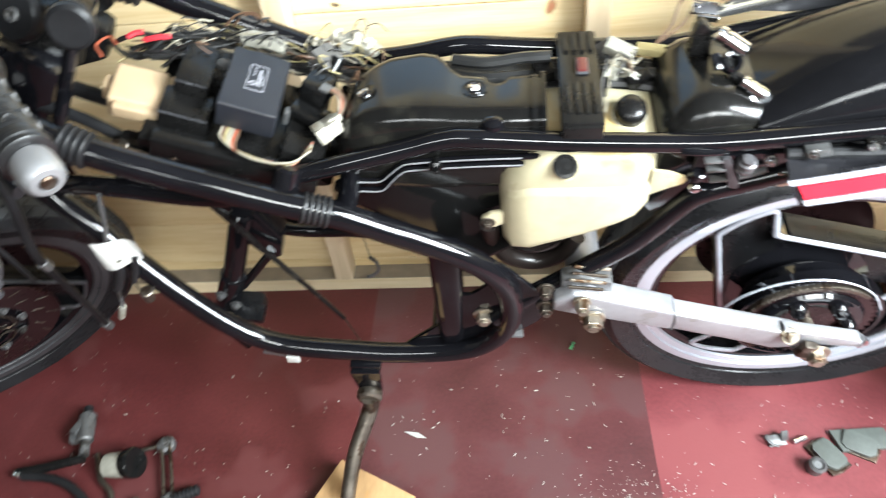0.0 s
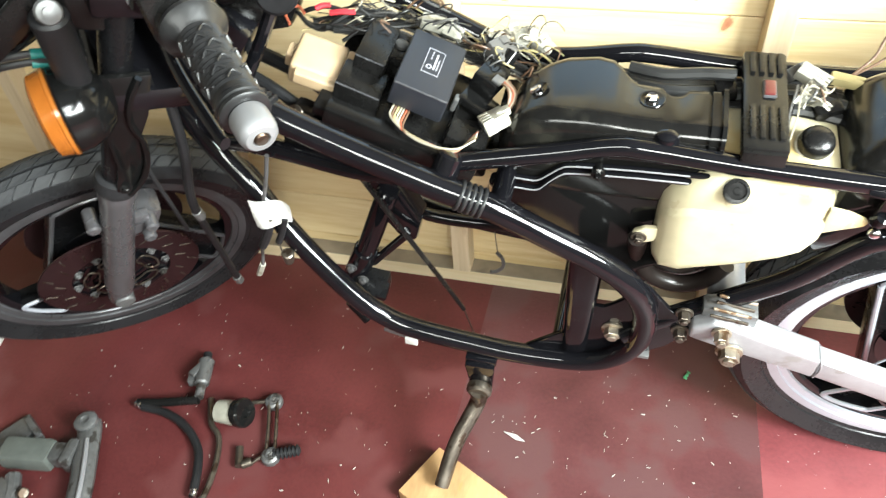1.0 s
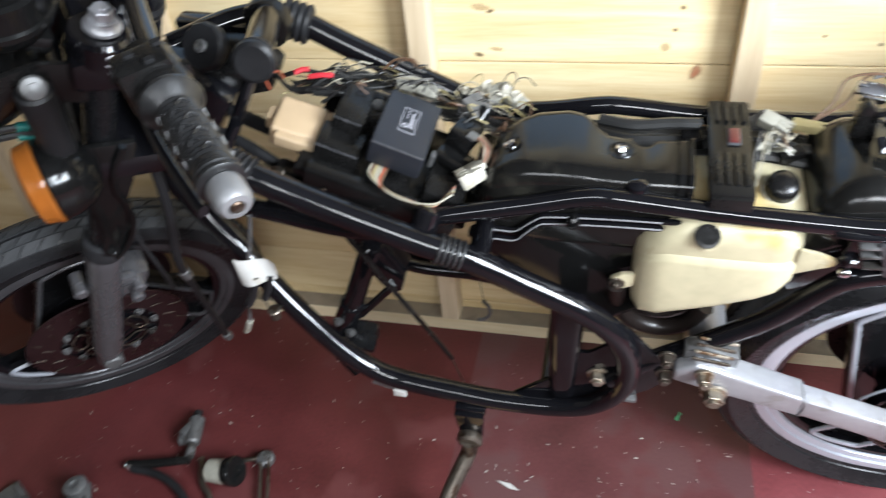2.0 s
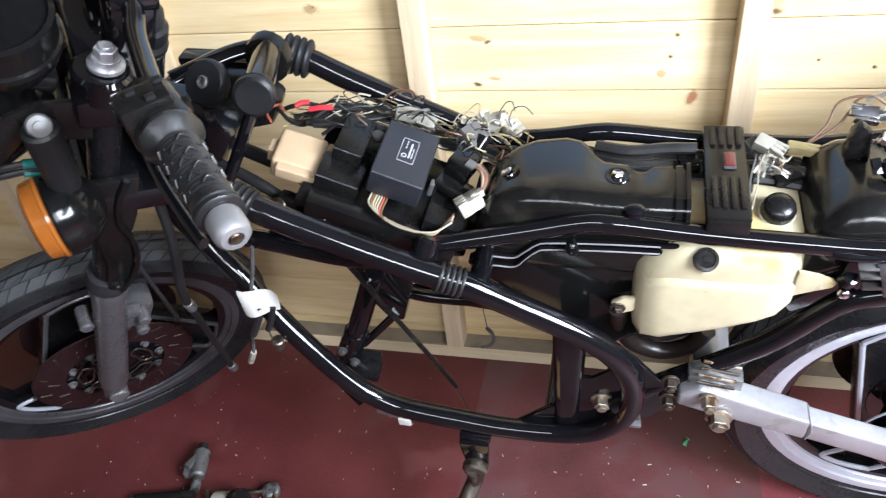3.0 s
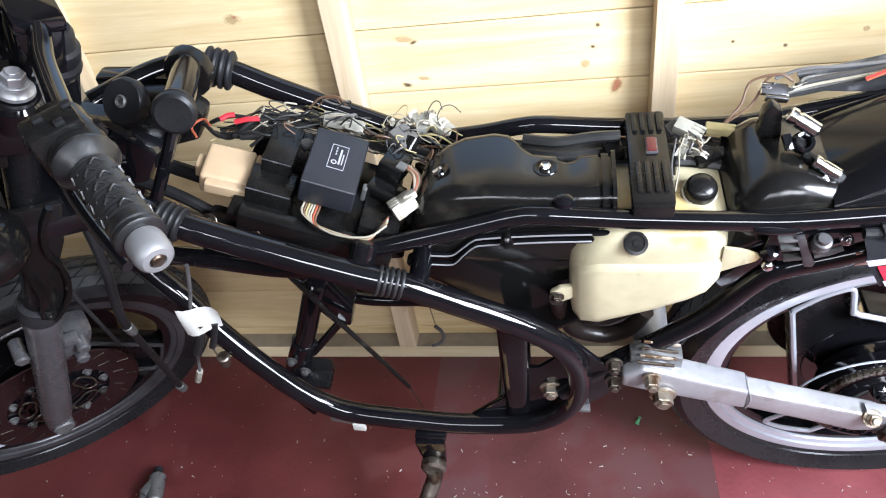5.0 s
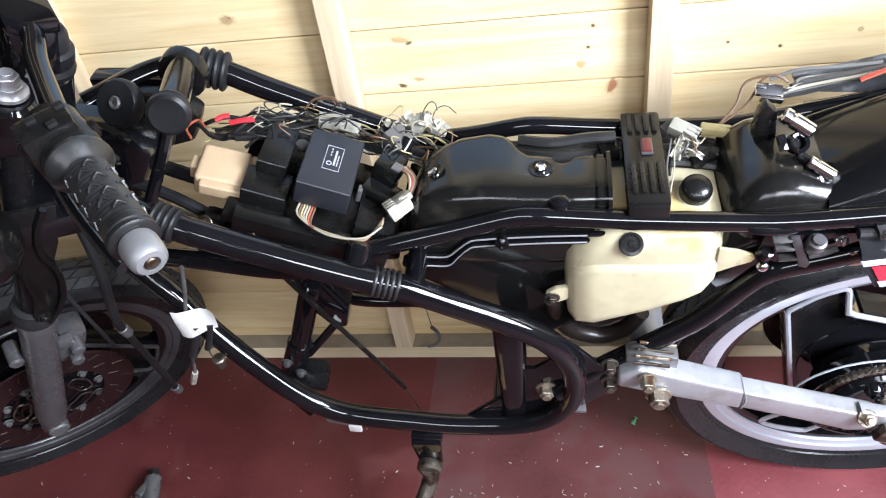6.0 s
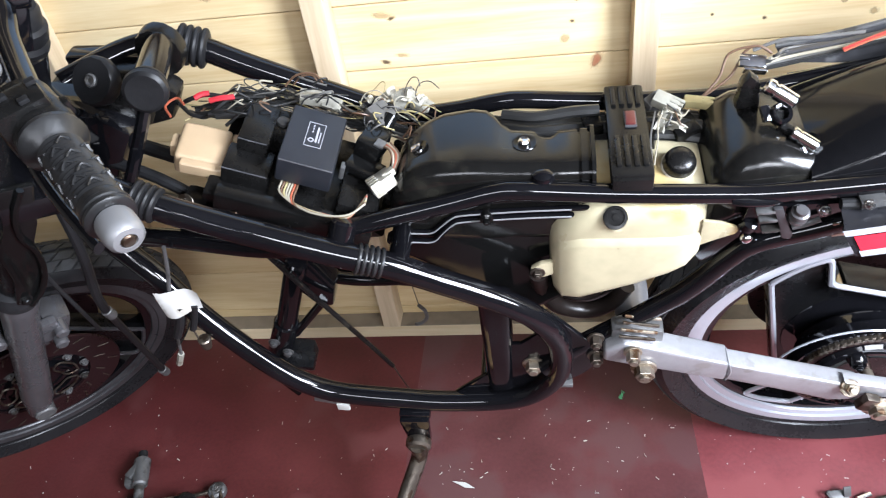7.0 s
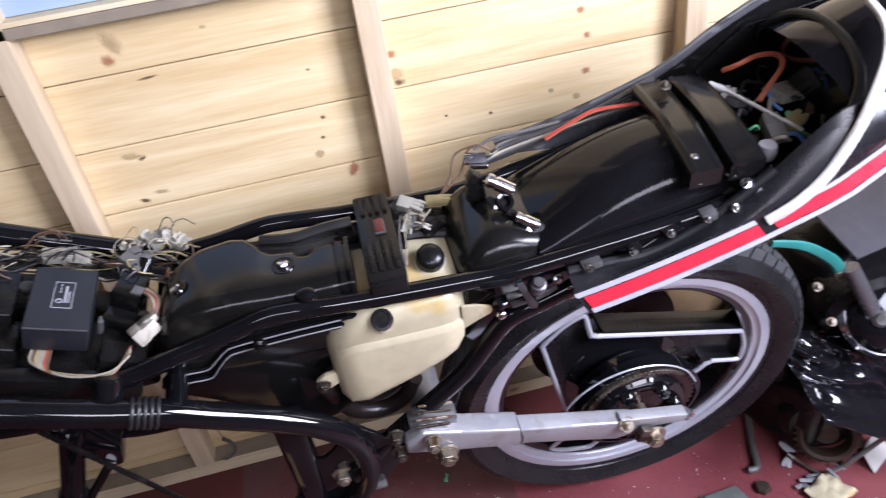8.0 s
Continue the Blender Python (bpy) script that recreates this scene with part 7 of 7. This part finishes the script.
tube(bm, [W(-0.588, 0.877, 0.012), W(-0.53, 0.889, 0.014), W(-0.47, 0.905, 0.016)], 0.0085, 10, 4)
mcp("pipe", bm, PLASTIC_DULL, "straight dark brake pipe")
bm = B()
tube(bm, [W(-0.575, 0.872, 0.010), W(-0.52, 0.868, 0.010), W(-0.47, 0.850, 0.010), W(-0.425, 0.815, 0.010), W(-0.402, 0.775, 0.010), W(-0.388, 0.735, 0.010)], 0.0080, 10, 5)
mcp("hose", bm, RUBBER, "black rubber brake hose")
for a, b in (((-0.592, 0.877, 0.012), (-0.578, 0.874, 0.012)), ((-0.387, 0.737, 0.011), (-0.380, 0.705, 0.011))):
    bm = B()
    lathe(bm, [(0.005, 0), (0.008, 0.002), (0.008, 0.006), (0.006, 0.008), (0.008, 0.010), (0.008, 0.014), (0.005, 0.016)], axis(W(*a), W(*b) - W(*a)), 14)
    mcp("banjo_end", bm, CHROME, "bright banjo end")
bm = B()
cyl(bm, W(-0.418, 0.886, 0.024), W(-0.376, 0.888, 0.026), 0.021, 0.024, 24, 0.004)
mcp("reservoir", bm, CREAM, "stained white reservoir")
bm = B()
lathe(bm, [(0.001, 0), (0.027, 0), (0.028, 0.004), (0.028, 0.014), (0.025, 0.018), (0.010, 0.018), (0.008, 0.014), (0.001, 0.014)], axis(W(-0.372, 0.888, 0.028), (0.90, -0.02, 0.32)), 28)
mcp("reservoir_cap", bm, PLASTIC, "round black cap")
bm = B()
tube(bm, [W(-0.450, 0.915, 0.012), W(-0.425, 0.868, 0.010), W(-0.398, 0.845, 0.010), W(-0.382, 0.815, 0.010), W(-0.370, 0.772, 0.010), W(-0.366, 0.725, 0.010), W(-0.380, 0.690, 0.010)], 0.0055, 10, 5)
mcp("pedal_arm", bm, STEEL, "rusty pedal arm")
bm = B()
for k in range(6):
    box(bm, (0.004, 0.036, 0.008), pose(-0.418 + 0.0085 * k, 0.672 + 0.002 * k, 0.012, 0, 0, 14), 0.001, 1)
box(bm, (0.058, 0.040, 0.010), pose(-0.398, 0.670, 0.0075, 0, 0, 14), 0.004)
mcp("pedal_pad", bm, CAST, "ribbed pedal pad")

# gear linkage
gl = thing("gear_linkage", pose(-0.295, 0.866, 0.0), "steel gear change linkage with ribbed rubber peg on floor", "gear part")
GI = pose(-0.30, 0.88, 0.0).inverted()


def glp(name, bm, mat, label=""):
    bm.transform(GI)
    return part(name, bm, mat, gl, label)


for o in (-0.008, 0.008):
    bm = B()
    tube(bm, [W(-0.322 + o, 0.935, 0.016), W(-0.302 + o, 0.885, 0.014), W(-0.284 + o, 0.835, 0.012)], 0.0035, 8, 3)
    glp("link_bar", bm, STEEL)
for x, y in ((-0.324, 0.94), (-0.281, 0.83)):
    bm = B()
    lathe(bm, [(0.004, 0), (0.015, 0), (0.017, 0.004), (0.017, 0.014), (0.013, 0.018), (0.004, 0.018)], pose(x, y, 0.001), 20)
    bolt(bm, W(x, y, 0.018), (0, 0, 1), 0.007, 0.008, 1.3)
    glp("link_joint", bm, CAST, "greasy link joint")
bm = B()
cyl(bm, W(-0.375, 0.925, 0.012), W(-0.335, 0.938, 0.012), 0.004)
glp("link_rod", bm, STEEL)
bm = B()
n = 7
prof = []
for k in range(n):
    prof += [(0.0075, 0.007 * k), (0.0105, 0.007 * k + 0.0015), (0.0105, 0.007 * k + 0.004), (0.0075, 0.007 * k + 0.0055)]
lathe(bm, [(0.004, 0)] + prof + [(0.004, 0.05)], axis(W(-0.277, 0.832, 0.013), (0.9, 0.42, 0)), 18)
glp("toe_peg", bm, RUBBER, "ribbed rubber toe peg")
bm = B()
cyl(bm, W(-0.345, 0.835, 0.010), W(-0.330, 0.800, 0.010), 0.007)
cyl(bm, W(-0.326, 0.805, 0.008), W(-0.312, 0.815, 0.008), 0.008)
tube(bm, [W(-0.31, 0.812, 0.008), W(-0.30, 0.822, 0.012), W(-0.292, 0.828, 0.014)], 0.003, 8, 3)
glp("return_spring", bm, STEEL)

# footrest hanger castings
fh = thing("footrest_hanger", pose(-0.594, 0.716, 0.0), "grey cast alloy footrest hanger lying on the floor", "footrest")
HI = pose(-0.62, 0.74, 0.0).inverted()


def fhp(name, bm, mat, label=""):
    bm.transform(HI)
    return part(name, bm, mat, fh, label)


bm = B()
tube(bm, [W(-0.664, 0.822, 0.022), W(-0.648, 0.80, 0.026), W(-0.622, 0.75, 0.026), W(-0.598, 0.70, 0.024), W(-0.575, 0.64, 0.020)], 0.017, 12, 5, flat=1.35)
fhp("hanger_arm", bm, CAST, "pale grey cast arm")
bm = B()
tube(bm, [W(-0.634, 0.785, 0.043), W(-0.610, 0.745, 0.045), W(-0.588, 0.70, 0.043), W(-0.566, 0.645, 0.039)], 0.004, 8, 4)
fhp("arm_rib", bm, ALU)
bm = B()
lathe(bm, [(0.001, 0.0), (0.019, 0.0), (0.021, 0.004), (0.021, 0.012), (0.015, 0.016), (0.008, 0.016), (0.007, 0.012), (0.001, 0.012)], pose(-0.660, 0.818, 0.034), 24)
fhp("arm_boss", bm, CAST, "round boss of the hanger arm")
for k in range(5):
    bm = B()
    box(bm, (0.020, 0.006, 0.012), pose(-0.600 + 0.006 * k, 0.668 - 0.012 * k, 0.030, 0, 0, -22), 0.002, 1)
    fhp("arm_tooth", bm, CAST)
bm = B()
box(bm, (0.055, 0.036, 0.034), pose(-0.672, 0.756, 0.022, 0, 0, 8), 0.007)
box(bm, (0.02, 0.05, 0.04), pose(-0.655, 0.758, 0.024, 0, 0, 8), 0.006)
fhp("peg_joint", bm, CAST)
bm = B()
box(bm, (0.10, 0.05, 0.04), pose(-0.738, 0.744, 0.024, 0, 0, 8), 0.010)
fhp("foot_peg", bm, GREY_PAD, "grey rubber foot peg")
bm = B()
box(bm, (0.07, 0.05, 0.012), pose(-0.80, 0.78, 0.012, 0, 0, 60), 0.003)
box(bm, (0.012, 0.06, 0.02), pose(-0.77, 0.795, 0.016, 0, 0, 60), 0.003)
box(bm, (0.05, 0.04, 0.03), pose(-0.735, 0.665, 0.018, 0, 0, -20), 0.006)
tube(bm, [W(-0.74, 0.70, 0.02), W(-0.72, 0.67, 0.02), W(-0.70, 0.62, 0.018)], 0.014, 10, 4)
fhp("hanger_plate", bm, CAST)
bm = B()
cyl(bm, W(-0.705, 0.675, 0.02), W(-0.69, 0.672, 0.03), 0.010, bevel=0.002)
fhp("hanger_bolt", bm, STEEL)

# brake pads and clip by the rear wheel
def brake_pad(m, label):
    ob = thing("brake_pad", m, label, "brake pad", "loose brake pads")
    bm = B()
    slab(bm, [(-0.034, -0.018), (-0.024, -0.024), (0.024, -0.024), (0.034, -0.016), (0.034, 0.014), (0.022, 0.023), (-0.022, 0.023), (-0.034, 0.014)], -0.005, 0.005, pose(0, 0, 0.014, 90, 0, 0), bevel=0.002)
    part("friction_pad", bm, GREY_PAD, ob, "grey friction pad")
    bm = B()
    slab(bm, [(-0.038, -0.026), (0.038, -0.026), (0.042, 0.0), (0.038, 0.026), (-0.038, 0.026), (-0.042, 0.0)], -0.003, 0.003, pose(0, 0, 0.006, 90, 0, 0), bevel=0.001)
    part("backing_plate", bm, STEEL, ob)
    return ob


brake_pad(pose(0.8400, 0.908, 0.0, 0, 0, -62) @ Matrix.Scale(0.78, 4), "grey brake pad on a dark steel backing plate")
brake_pad(pose(0.8960, 0.929, 0.0, 8, 0, -28) @ Matrix.Scale(0.78, 4), "grey brake pad on a dark steel backing plate")
bm = B()
lathe(bm, [(0.006, 0), (0.014, 0), (0.014, 0.02), (0.010, 0.024), (0.006, 0.02)], pose(0, 0, 0.001, 15, 0, 0), 20)
ob = part("piston_cup", bm, CAST)
ob.matrix_world = pose(0.812, 0.888, 0.002)
tagged(ob, "small hollow grey piston cup beside the pads", "piston")
bm = B()
box(bm, (0.030, 0.02, 0.003), pose(0, 0, 0.006, 20, 0, 10), 0.001)
box(bm, (0.012, 0.018, 0.003), pose(0.012, 0.004, 0.014, 60, 0, 10), 0.001)
tube(bm, [W(-0.014, 0.008, 0.008), W(-0.02, 0.0, 0.014), W(-0.012, -0.01, 0.010), W(0.0, -0.012, 0.006)], 0.002, 8, 3)
ob = part("spring_clip", bm, CAST)
ob.matrix_world = pose(0.766, 0.938, 0.0)
tagged(ob, "bent pale metal spring clip", "clip")
bm = B()
cyl(bm, W(-0.012, -0.004, 0.005), W(0.012, 0.006, 0.005), 0.0045, seg=10, bevel=0.001)
ob = part("retaining_pin", bm, CHROME)
ob.matrix_world = pose(0.804, 0.938, 0.0)
tagged(ob, "short bright retaining pin", "pin")

# wood chip, green scrap, white batten end
bm = B()
slab(bm, [(-0.022, -0.003), (0.002, -0.006), (0.021, 0.001), (0.004, 0.004)], 0.0, 0.0015, pose(0, 0, 0.0022, 90, 0, 0), bevel=0)
ob = part("wood_chip", bm, WHITE, None)
ob.matrix_world = pose(0.142, 0.95, 0.0, 0, 0, -12)
tagged(ob, "pale flat wood chip on the floor", "wood chip")
bm = B()
for k in range(4):
    box(bm, (0.008, 0.005, 0.002), pose(0.002 * k, 0.004 * k, 0.003 + 0.001 * k, 20 * k, 30, 40 * k), 0.0005, 1)
ob = part("green_scrap", bm, W_GREEN, None)
ob.matrix_world = pose(0.435, 1.143, 0.0)
tagged(ob, "crumpled green scrap on the floor", "scrap")
ob = part("pale_board", box(B(), (0.24, 0.42, 0.012), pose(-0.12, -0.21, 0.0065), 0.002), WHITE, None)
ob.matrix_world = pose(-0.984, 0.972, 0.0, 0, 0, 15.7)
tagged(ob, "pale grey flat board lying beside the front wheel", "board")

# saw dust and chips strewn over the floor
bm = B()
rng = random.Random(11)
for k in range(760):
    if k < 300 or k > 640:
        x, y = rng.uniform(-0.75, 1.25), rng.uniform(0.62, 1.27)
    elif k < 500:
        x, y = rng.gauss(0.52, 0.06), rng.gauss(0.83, 0.035)
    else:
        x, y = rng.uniform(0.1, 1.2), rng.uniform(0.75, 1.1)
    a, l, w = rng.uniform(0, 6.3), rng.choice((0.0004, 0.0005, 0.0005, 0.0006, 0.0007, 0.0009, 0.0013, 0.0026, 0.0034)) * (0.75 if 300 <= k < 500 else 1.0), rng.uniform(0.0004, 0.0008)
    c, d, n = W(x, y, 0.0012), W(math.cos(a), math.sin(a), 0) * l, W(-math.sin(a), math.cos(a), 0) * w
    top = [bm.verts.new(c + q + W(0, 0, 0.0012)) for q in (d + n, -d + n * 0.6, -d - n, d - n * 0.7)]
    low = [bm.verts.new(c + q) for q in (d + n, -d + n * 0.6, -d - n, d - n * 0.7)]
    bm.faces.new(top)
    for i in range(4):
        bm.faces.new((top[i], top[(i + 1) % 4], low[(i + 1) % 4], low[i]))
ob = part("floor_chips", bm, CHIP, None, "", False)
tagged(ob, "white chips and swarf strewn over the red floor", "debris", kind="stuff")

# ---- parts piled behind the rear wheel ----
eng = thing("spare_engine", pose(1.15, 1.06, 0.0), "black and chrome engine unit standing behind the wheel", "engine")
EI = pose(1.15, 1.06, 0.0).inverted()


def enp(name, bm, mat, label=""):
    bm.transform(EI)
    return part(name, bm, mat, eng, label)


bm = B()
box(bm, (0.30, 0.20, 0.17), pose(1.19, 1.10, 0.105, 0, 0, 18), 0.03, 4)
box(bm, (0.16, 0.16, 0.14), pose(1.10, 1.12, 0.20, 0, -20, 18), 0.03, 4)
cyl(bm, W(1.13, 1.02, 0.10), W(1.11, 0.97, 0.10), 0.075, 0.068, 36, 0.012)
enp("crankcase", bm, CAST_BLACK, "black crankcase")
bm = B()
box(bm, (0.22, 0.15, 0.24), pose(1.225, 1.135, 0.30, 0, -8, 14), 0.035, 4)
cyl(bm, W(1.19, 1.08, 0.33), W(1.185, 1.005, 0.315), 0.082, 0.078, 36, 0.012)
enp("side_case", bm, CAST_BLACK, "black engine side case")
bm = B()
lathe(bm, [(0.001, 0.045), (0.03, 0.043), (0.052, 0.034), (0.066, 0.016), (0.070, 0.0), (0.001, 0.0)], axis(W(1.195, 1.0, 0.315), (-0.05, -0.8, 0.6)), 36)
enp("round_cover", bm, GLOSS, "glossy black round cover")
bm = B()
ring(bm, [(0.060, -0.004), (0.073, -0.004), (0.075, 0.004), (0.070, 0.014), (0.060, 0.012)], axis(W(1.195, 1.0, 0.315), (-0.05, -0.8, 0.6)), 40)
enp("chrome_ring", bm, CHROME, "chromed ring of the cover")
bm = B()
tube(bm, [W(1.115, 1.0, 0.435), W(1.135, 0.99, 0.395), W(1.165, 0.98, 0.335), W(1.20, 0.975, 0.275)], 0.013, 16, 5)
enp("grey_pipe", bm, FORK_GREY, "dull grey pipe")
bm = B()
cyl(bm, W(1.172, 0.985, 0.328), W(1.162, 0.960, 0.343), 0.017, 0.014, 24, 0.005)
enp("round_knob", bm, CAST, "round bright knob")
for x, y, z in ((1.09, 1.03, 0.38), (1.12, 1.02, 0.40), (1.10, 0.995, 0.33)):
    bm = B()
    bolt(bm, W(x, y, z), (-0.2, -0.7, 0.7), 0.0055, 0.009, 1.5)
    enp("engine_bolt", bm, STEEL)
bm = B()
drum_axis = axis(W(1.122, 0.972, 0.078), (-0.45, -0.85, 0.28))
ring(bm, [(0.036, 0), (0.052, 0), (0.052, 0.020), (0.046, 0.024), (0.040, 0.022), (0.036, 0.012)], drum_axis, 36)
for k in range(26):
    box(bm, (0.006, 0.0055, 0.016), drum_axis @ pose(0, 0, 0, 0, 0, 360 / 26 * k) @ pose(0.0535, 0, 0.011), 0.001, 1)
cyl(bm, (drum_axis @ pose(0, 0, -0.01)).translation, (drum_axis @ pose(0, 0, 0.010)).translation, 0.020, seg=20)
enp("clutch_drum", bm, material("rusty_steel", (0.045, 0.027, 0.018), 0.5, 0.4, vary=0.4, grain=120, blot=30, bump=0.2, spots=(0.035, 0.024, 0.018), spot_scale=50, spot_cut=0.5), "rusty toothed clutch drum")

rod = part("bent_rod", tube(B(), [W(1.062, 1.128, 0.06), W(1.045, 1.08, 0.012), W(1.022, 1.03, 0.008), W(1.006, 0.988, 0.008), W(0.994, 0.982, 0.008), W(0.985, 0.984, 0.008)], 0.0065, 10, 4), W_GREY)
tagged(rod, "bent grey metal rod lying on the floor", "rod")
bm = B()
lathe(bm, [(0.0065, 0), (0.0125, 0), (0.0135, 0.002), (0.0135, 0.010), (0.0125, 0.012), (0.0065, 0.012)], pose(0, 0, 0.0005), 6)
nut = part("hexagon_nut", bm, STEEL, None, "", True, 25)
nut.matrix_world = pose(0.989, 0.943, 0.0, 0, 0, 20)
tagged(nut, "dark hexagon nut on the floor", "nut")
bm = B()
slab(bm, [(-0.05, -0.02), (0.04, -0.026), (0.05, 0.012), (-0.04, 0.02)], -0.004, 0.004, pose(0, 0, 0.006, 90, 0, 0), bevel=0.002)
ob = part("grey_offcut", bm, GREY_PAD, None)
ob.matrix_world = pose(0.905, 0.935, 0.0)
tagged(ob, "flat grey plastic offcut on the floor", "offcut")
# wing bolt: a shank with folded bright wings
wb = thing("wing_bolt", pose(1.070, 0.985, 0.0), "long wing bolt with bright metal wings", "bolt")
bm = B()
tube(bm, [V(0.0, 0.0, 0.016), V(0.014, -0.024, 0.010), V(0.032, -0.052, 0.006)], 0.0034, 8, 3)
cyl(bm, V(-0.002, 0.003, 0.018), V(0.003, -0.006, 0.013), 0.0062, seg=10)
part("shank", bm, STEEL, wb)
for a, c in ((52, 0), (72, 0), (92, 0), (112, 0), (135, 0), (-105, 1), (-80, 1)):
    bm = B()
    slab(bm, [(0.003, -0.0012), (0.014, -0.0040), (0.024, -0.0036), (0.026, 0.0), (0.024, 0.0036), (0.014, 0.0040), (0.003, 0.0012)], -0.0006, 0.0006, axis(V(-0.001, 0.002, 0.017), (-0.4, -0.5, 0.77)) @ pose(0, 0, 0.0006 * (a % 3), 0, 0, a) @ pose(0, 0, 0, 90, 0, 0), bevel=0.0003, seg=1)
    part("wing", bm, ALU, wb)
rag = B()
t0 = bmesh.new()
bmesh.ops.create_grid(t0, x_segments=10, y_segments=8, size=0.5)
for v in t0.verts:
    u, w = v.co.x, v.co.y
    v.co = W(0.07 * u, 0.055 * w, 0.012 + 0.010 * noise.noise(W(5 * u, 5 * w, 2)) + 0.008 * math.cos(3 * u))
bmesh.ops.solidify(t0, geom=t0.faces[:], thickness=0.002)
absorb(rag, t0)
ob = part("paper_scrap", rag, BOTTLE, None, "", True, 85)
ob.matrix_world = pose(1.090, 0.897, 0.0, 0, 0, 20)
tagged(ob, "crumpled yellowish paper scrap on the floor", "paper")
cl = thing("metal_clips", pose(1.095, 0.928, 0.0), "bright bent metal clips lying on the floor", "clip")
rng = random.Random(3)
for k in range(10):
    bm = B()
    box(bm, (rng.uniform(0.012, 0.03), rng.uniform(0.005, 0.010), 0.002), pose(-0.045 + 0.0095 * k, rng.uniform(-0.010, 0.010), 0.008 + 0.001 * k, rng.uniform(-30, 30), rng.uniform(-25, 25), rng.uniform(0, 180)), 0.001, 1)
    part("clip_leaf", bm, ALU, cl)
# crumpled glossy black sheet draped over the engine, in long folds that run down to its outer corner
t0 = bmesh.new()
bmesh.ops.create_grid(t0, x_segments=44, y_segments=44, size=0.5)
for v in t0.verts:
    u, w = v.co.x, v.co.y
    fold = 0.085 * abs(noise.noise(W(1.3 * u + 0.7 * w, 3.3 * w - 1.1 * u, 4.3))) + 0.040 * abs(noise.noise(W(3.2 * u, 4.6 * w + 1.6 * u, 1.1))) + 0.04 * noise.noise(W(2.0 * u, 2.2 * w, 8.2))
    v.co = W(1.160 + 0.235 * u - 0.015 * w, 0.965 + 0.15 * w - 0.06 * u, 0.185 - 0.105 * u + (0.115 + 0.05 * u) * w) + W(-0.35, -0.6, 0.7) * fold
bmesh.ops.solidify(t0, geom=t0.faces[:], thickness=0.0012)
ob = part("plastic_sheet", absorb(B(), t0), FILM, None, "", True, 60)
tagged(ob, "crumpled glossy black plastic sheet draped over the engine", "sheet")
# white bent sheet, teal strap, grey panel leaning by the pile
bm = B()
slab(bm, [(-0.030, 0.0), (0.035, 0.004), (0.038, 0.046), (0.004, 0.050), (-0.026, 0.040)], -0.001, 0.001, pose(0, 0, 0, -45, 0, 25), bevel=0.0005)
ob = part("folded_card", bm, WHITE, None)
ob.matrix_world = pose(1.218, 0.925, 0.002)
tagged(ob, "bent white card leaning on the engine", "card")
bar = part("metal_bar", tube(B(), [W(1.146, 0.938, 0.008), W(1.172, 0.935, 0.034), W(1.222, 0.932, 0.080)], 0.0058, 10, 3, flat=0.7), W_GREY)
tagged(bar, "grey metal bar leaning on the black sheet", "bar")
strap_ob = part("teal_strap", tube(B(), [W(0.968, 1.0, 0.520), W(0.996, 1.0, 0.512), W(1.032, 1.0, 0.496), W(1.076, 1.0, 0.462), W(1.105, 1.01, 0.428)], 0.0060, 8, 5, taper=1.7, flat=0.6), TEAL)
tagged(strap_ob, "teal fabric strap draped over the engine", "strap")
bm = B()
slab(bm, [(-0.09, -0.10), (0.12, -0.11), (0.14, 0.05), (-0.05, 0.08)], -0.003, 0.003, pose(0, 0, 0, 0, 0, 0), bevel=0.002)
ob = part("fairing_piece", bm, material("grey_plastic_panel", (0.045, 0.045, 0.052), 0.4, vary=0.3, spec=0.25), None)
ob.matrix_world = pose(1.20, 1.13, 0.455, -78, 0, 14)
tagged(ob, "dark grey plastic fairing piece propped on the engine", "fairing")
bm = B()
box(bm, (0.4, 0.16, 0.30), pose(0, 0, 0.15), 0.03, 3)
ob = part("dark_box", bm, PLASTIC_DULL, None)
ob.matrix_world = pose(1.30, 1.24, 0.0, 0, 0, 8)
tagged(ob, "dark plastic crate against the wall", "crate")

bx = thing("cardboard_box", pose(0.985, 1.255, 0.0, 0, 0, 4), "dim brown cardboard box standing behind the rear wheel", "box")
bm = B()
box(bm, (0.15, 0.11, 0.30), pose(0, 0, 0.1505), 0.004, 2)
part("carton", bm, CARTON, bx)
for a, x in ((-14, -0.040), (12, 0.040)):
    bm = B()
    box(bm, (0.070, 0.106, 0.003), pose(x, 0, 0.304 + 0.004, 0, a * 0.5, 0), 0.001, 1)
    part("flap", bm, CARTON, bx)

# ---- on the wall ----
bm = B()
box(bm, (1.5, 0.012, 0.32), pose(0, 0, 0.16), 0.003)
ob = part("blue_sheet", bm, BLUE_SHEET, None)
ob.matrix_world = pose(-0.40, WALL_Y - 0.012, 0.954)
tagged(ob, "pale blue sheet standing on the wall rail", "sheet")
vest = thing("safety_vest", pose(1.20, WALL_Y - 0.02, 0.72), "orange and yellow safety vest hung on the wall", "vest")
for k, mt in enumerate((material("hi_vis_orange", (0.8, 0.2, 0.03), 0.7), material("hi_vis_yellow", (0.7, 0.62, 0.05), 0.7))):
    bm = B()
    t0 = bmesh.new()
    bmesh.ops.create_grid(t0, x_segments=8, y_segments=10, size=0.5)
    for v in t0.verts:
        u, w = v.co.x, v.co.y
        v.co = V(0.05 * u + 0.05 * k, -0.012 - 0.010 * math.sin(9 * u + 2 * w), 0.12 + 0.26 * w)
    bmesh.ops.solidify(t0, geom=t0.faces[:], thickness=0.002)
    absorb(bm, t0)
    part("cloth_panel", bm, mt, vest)
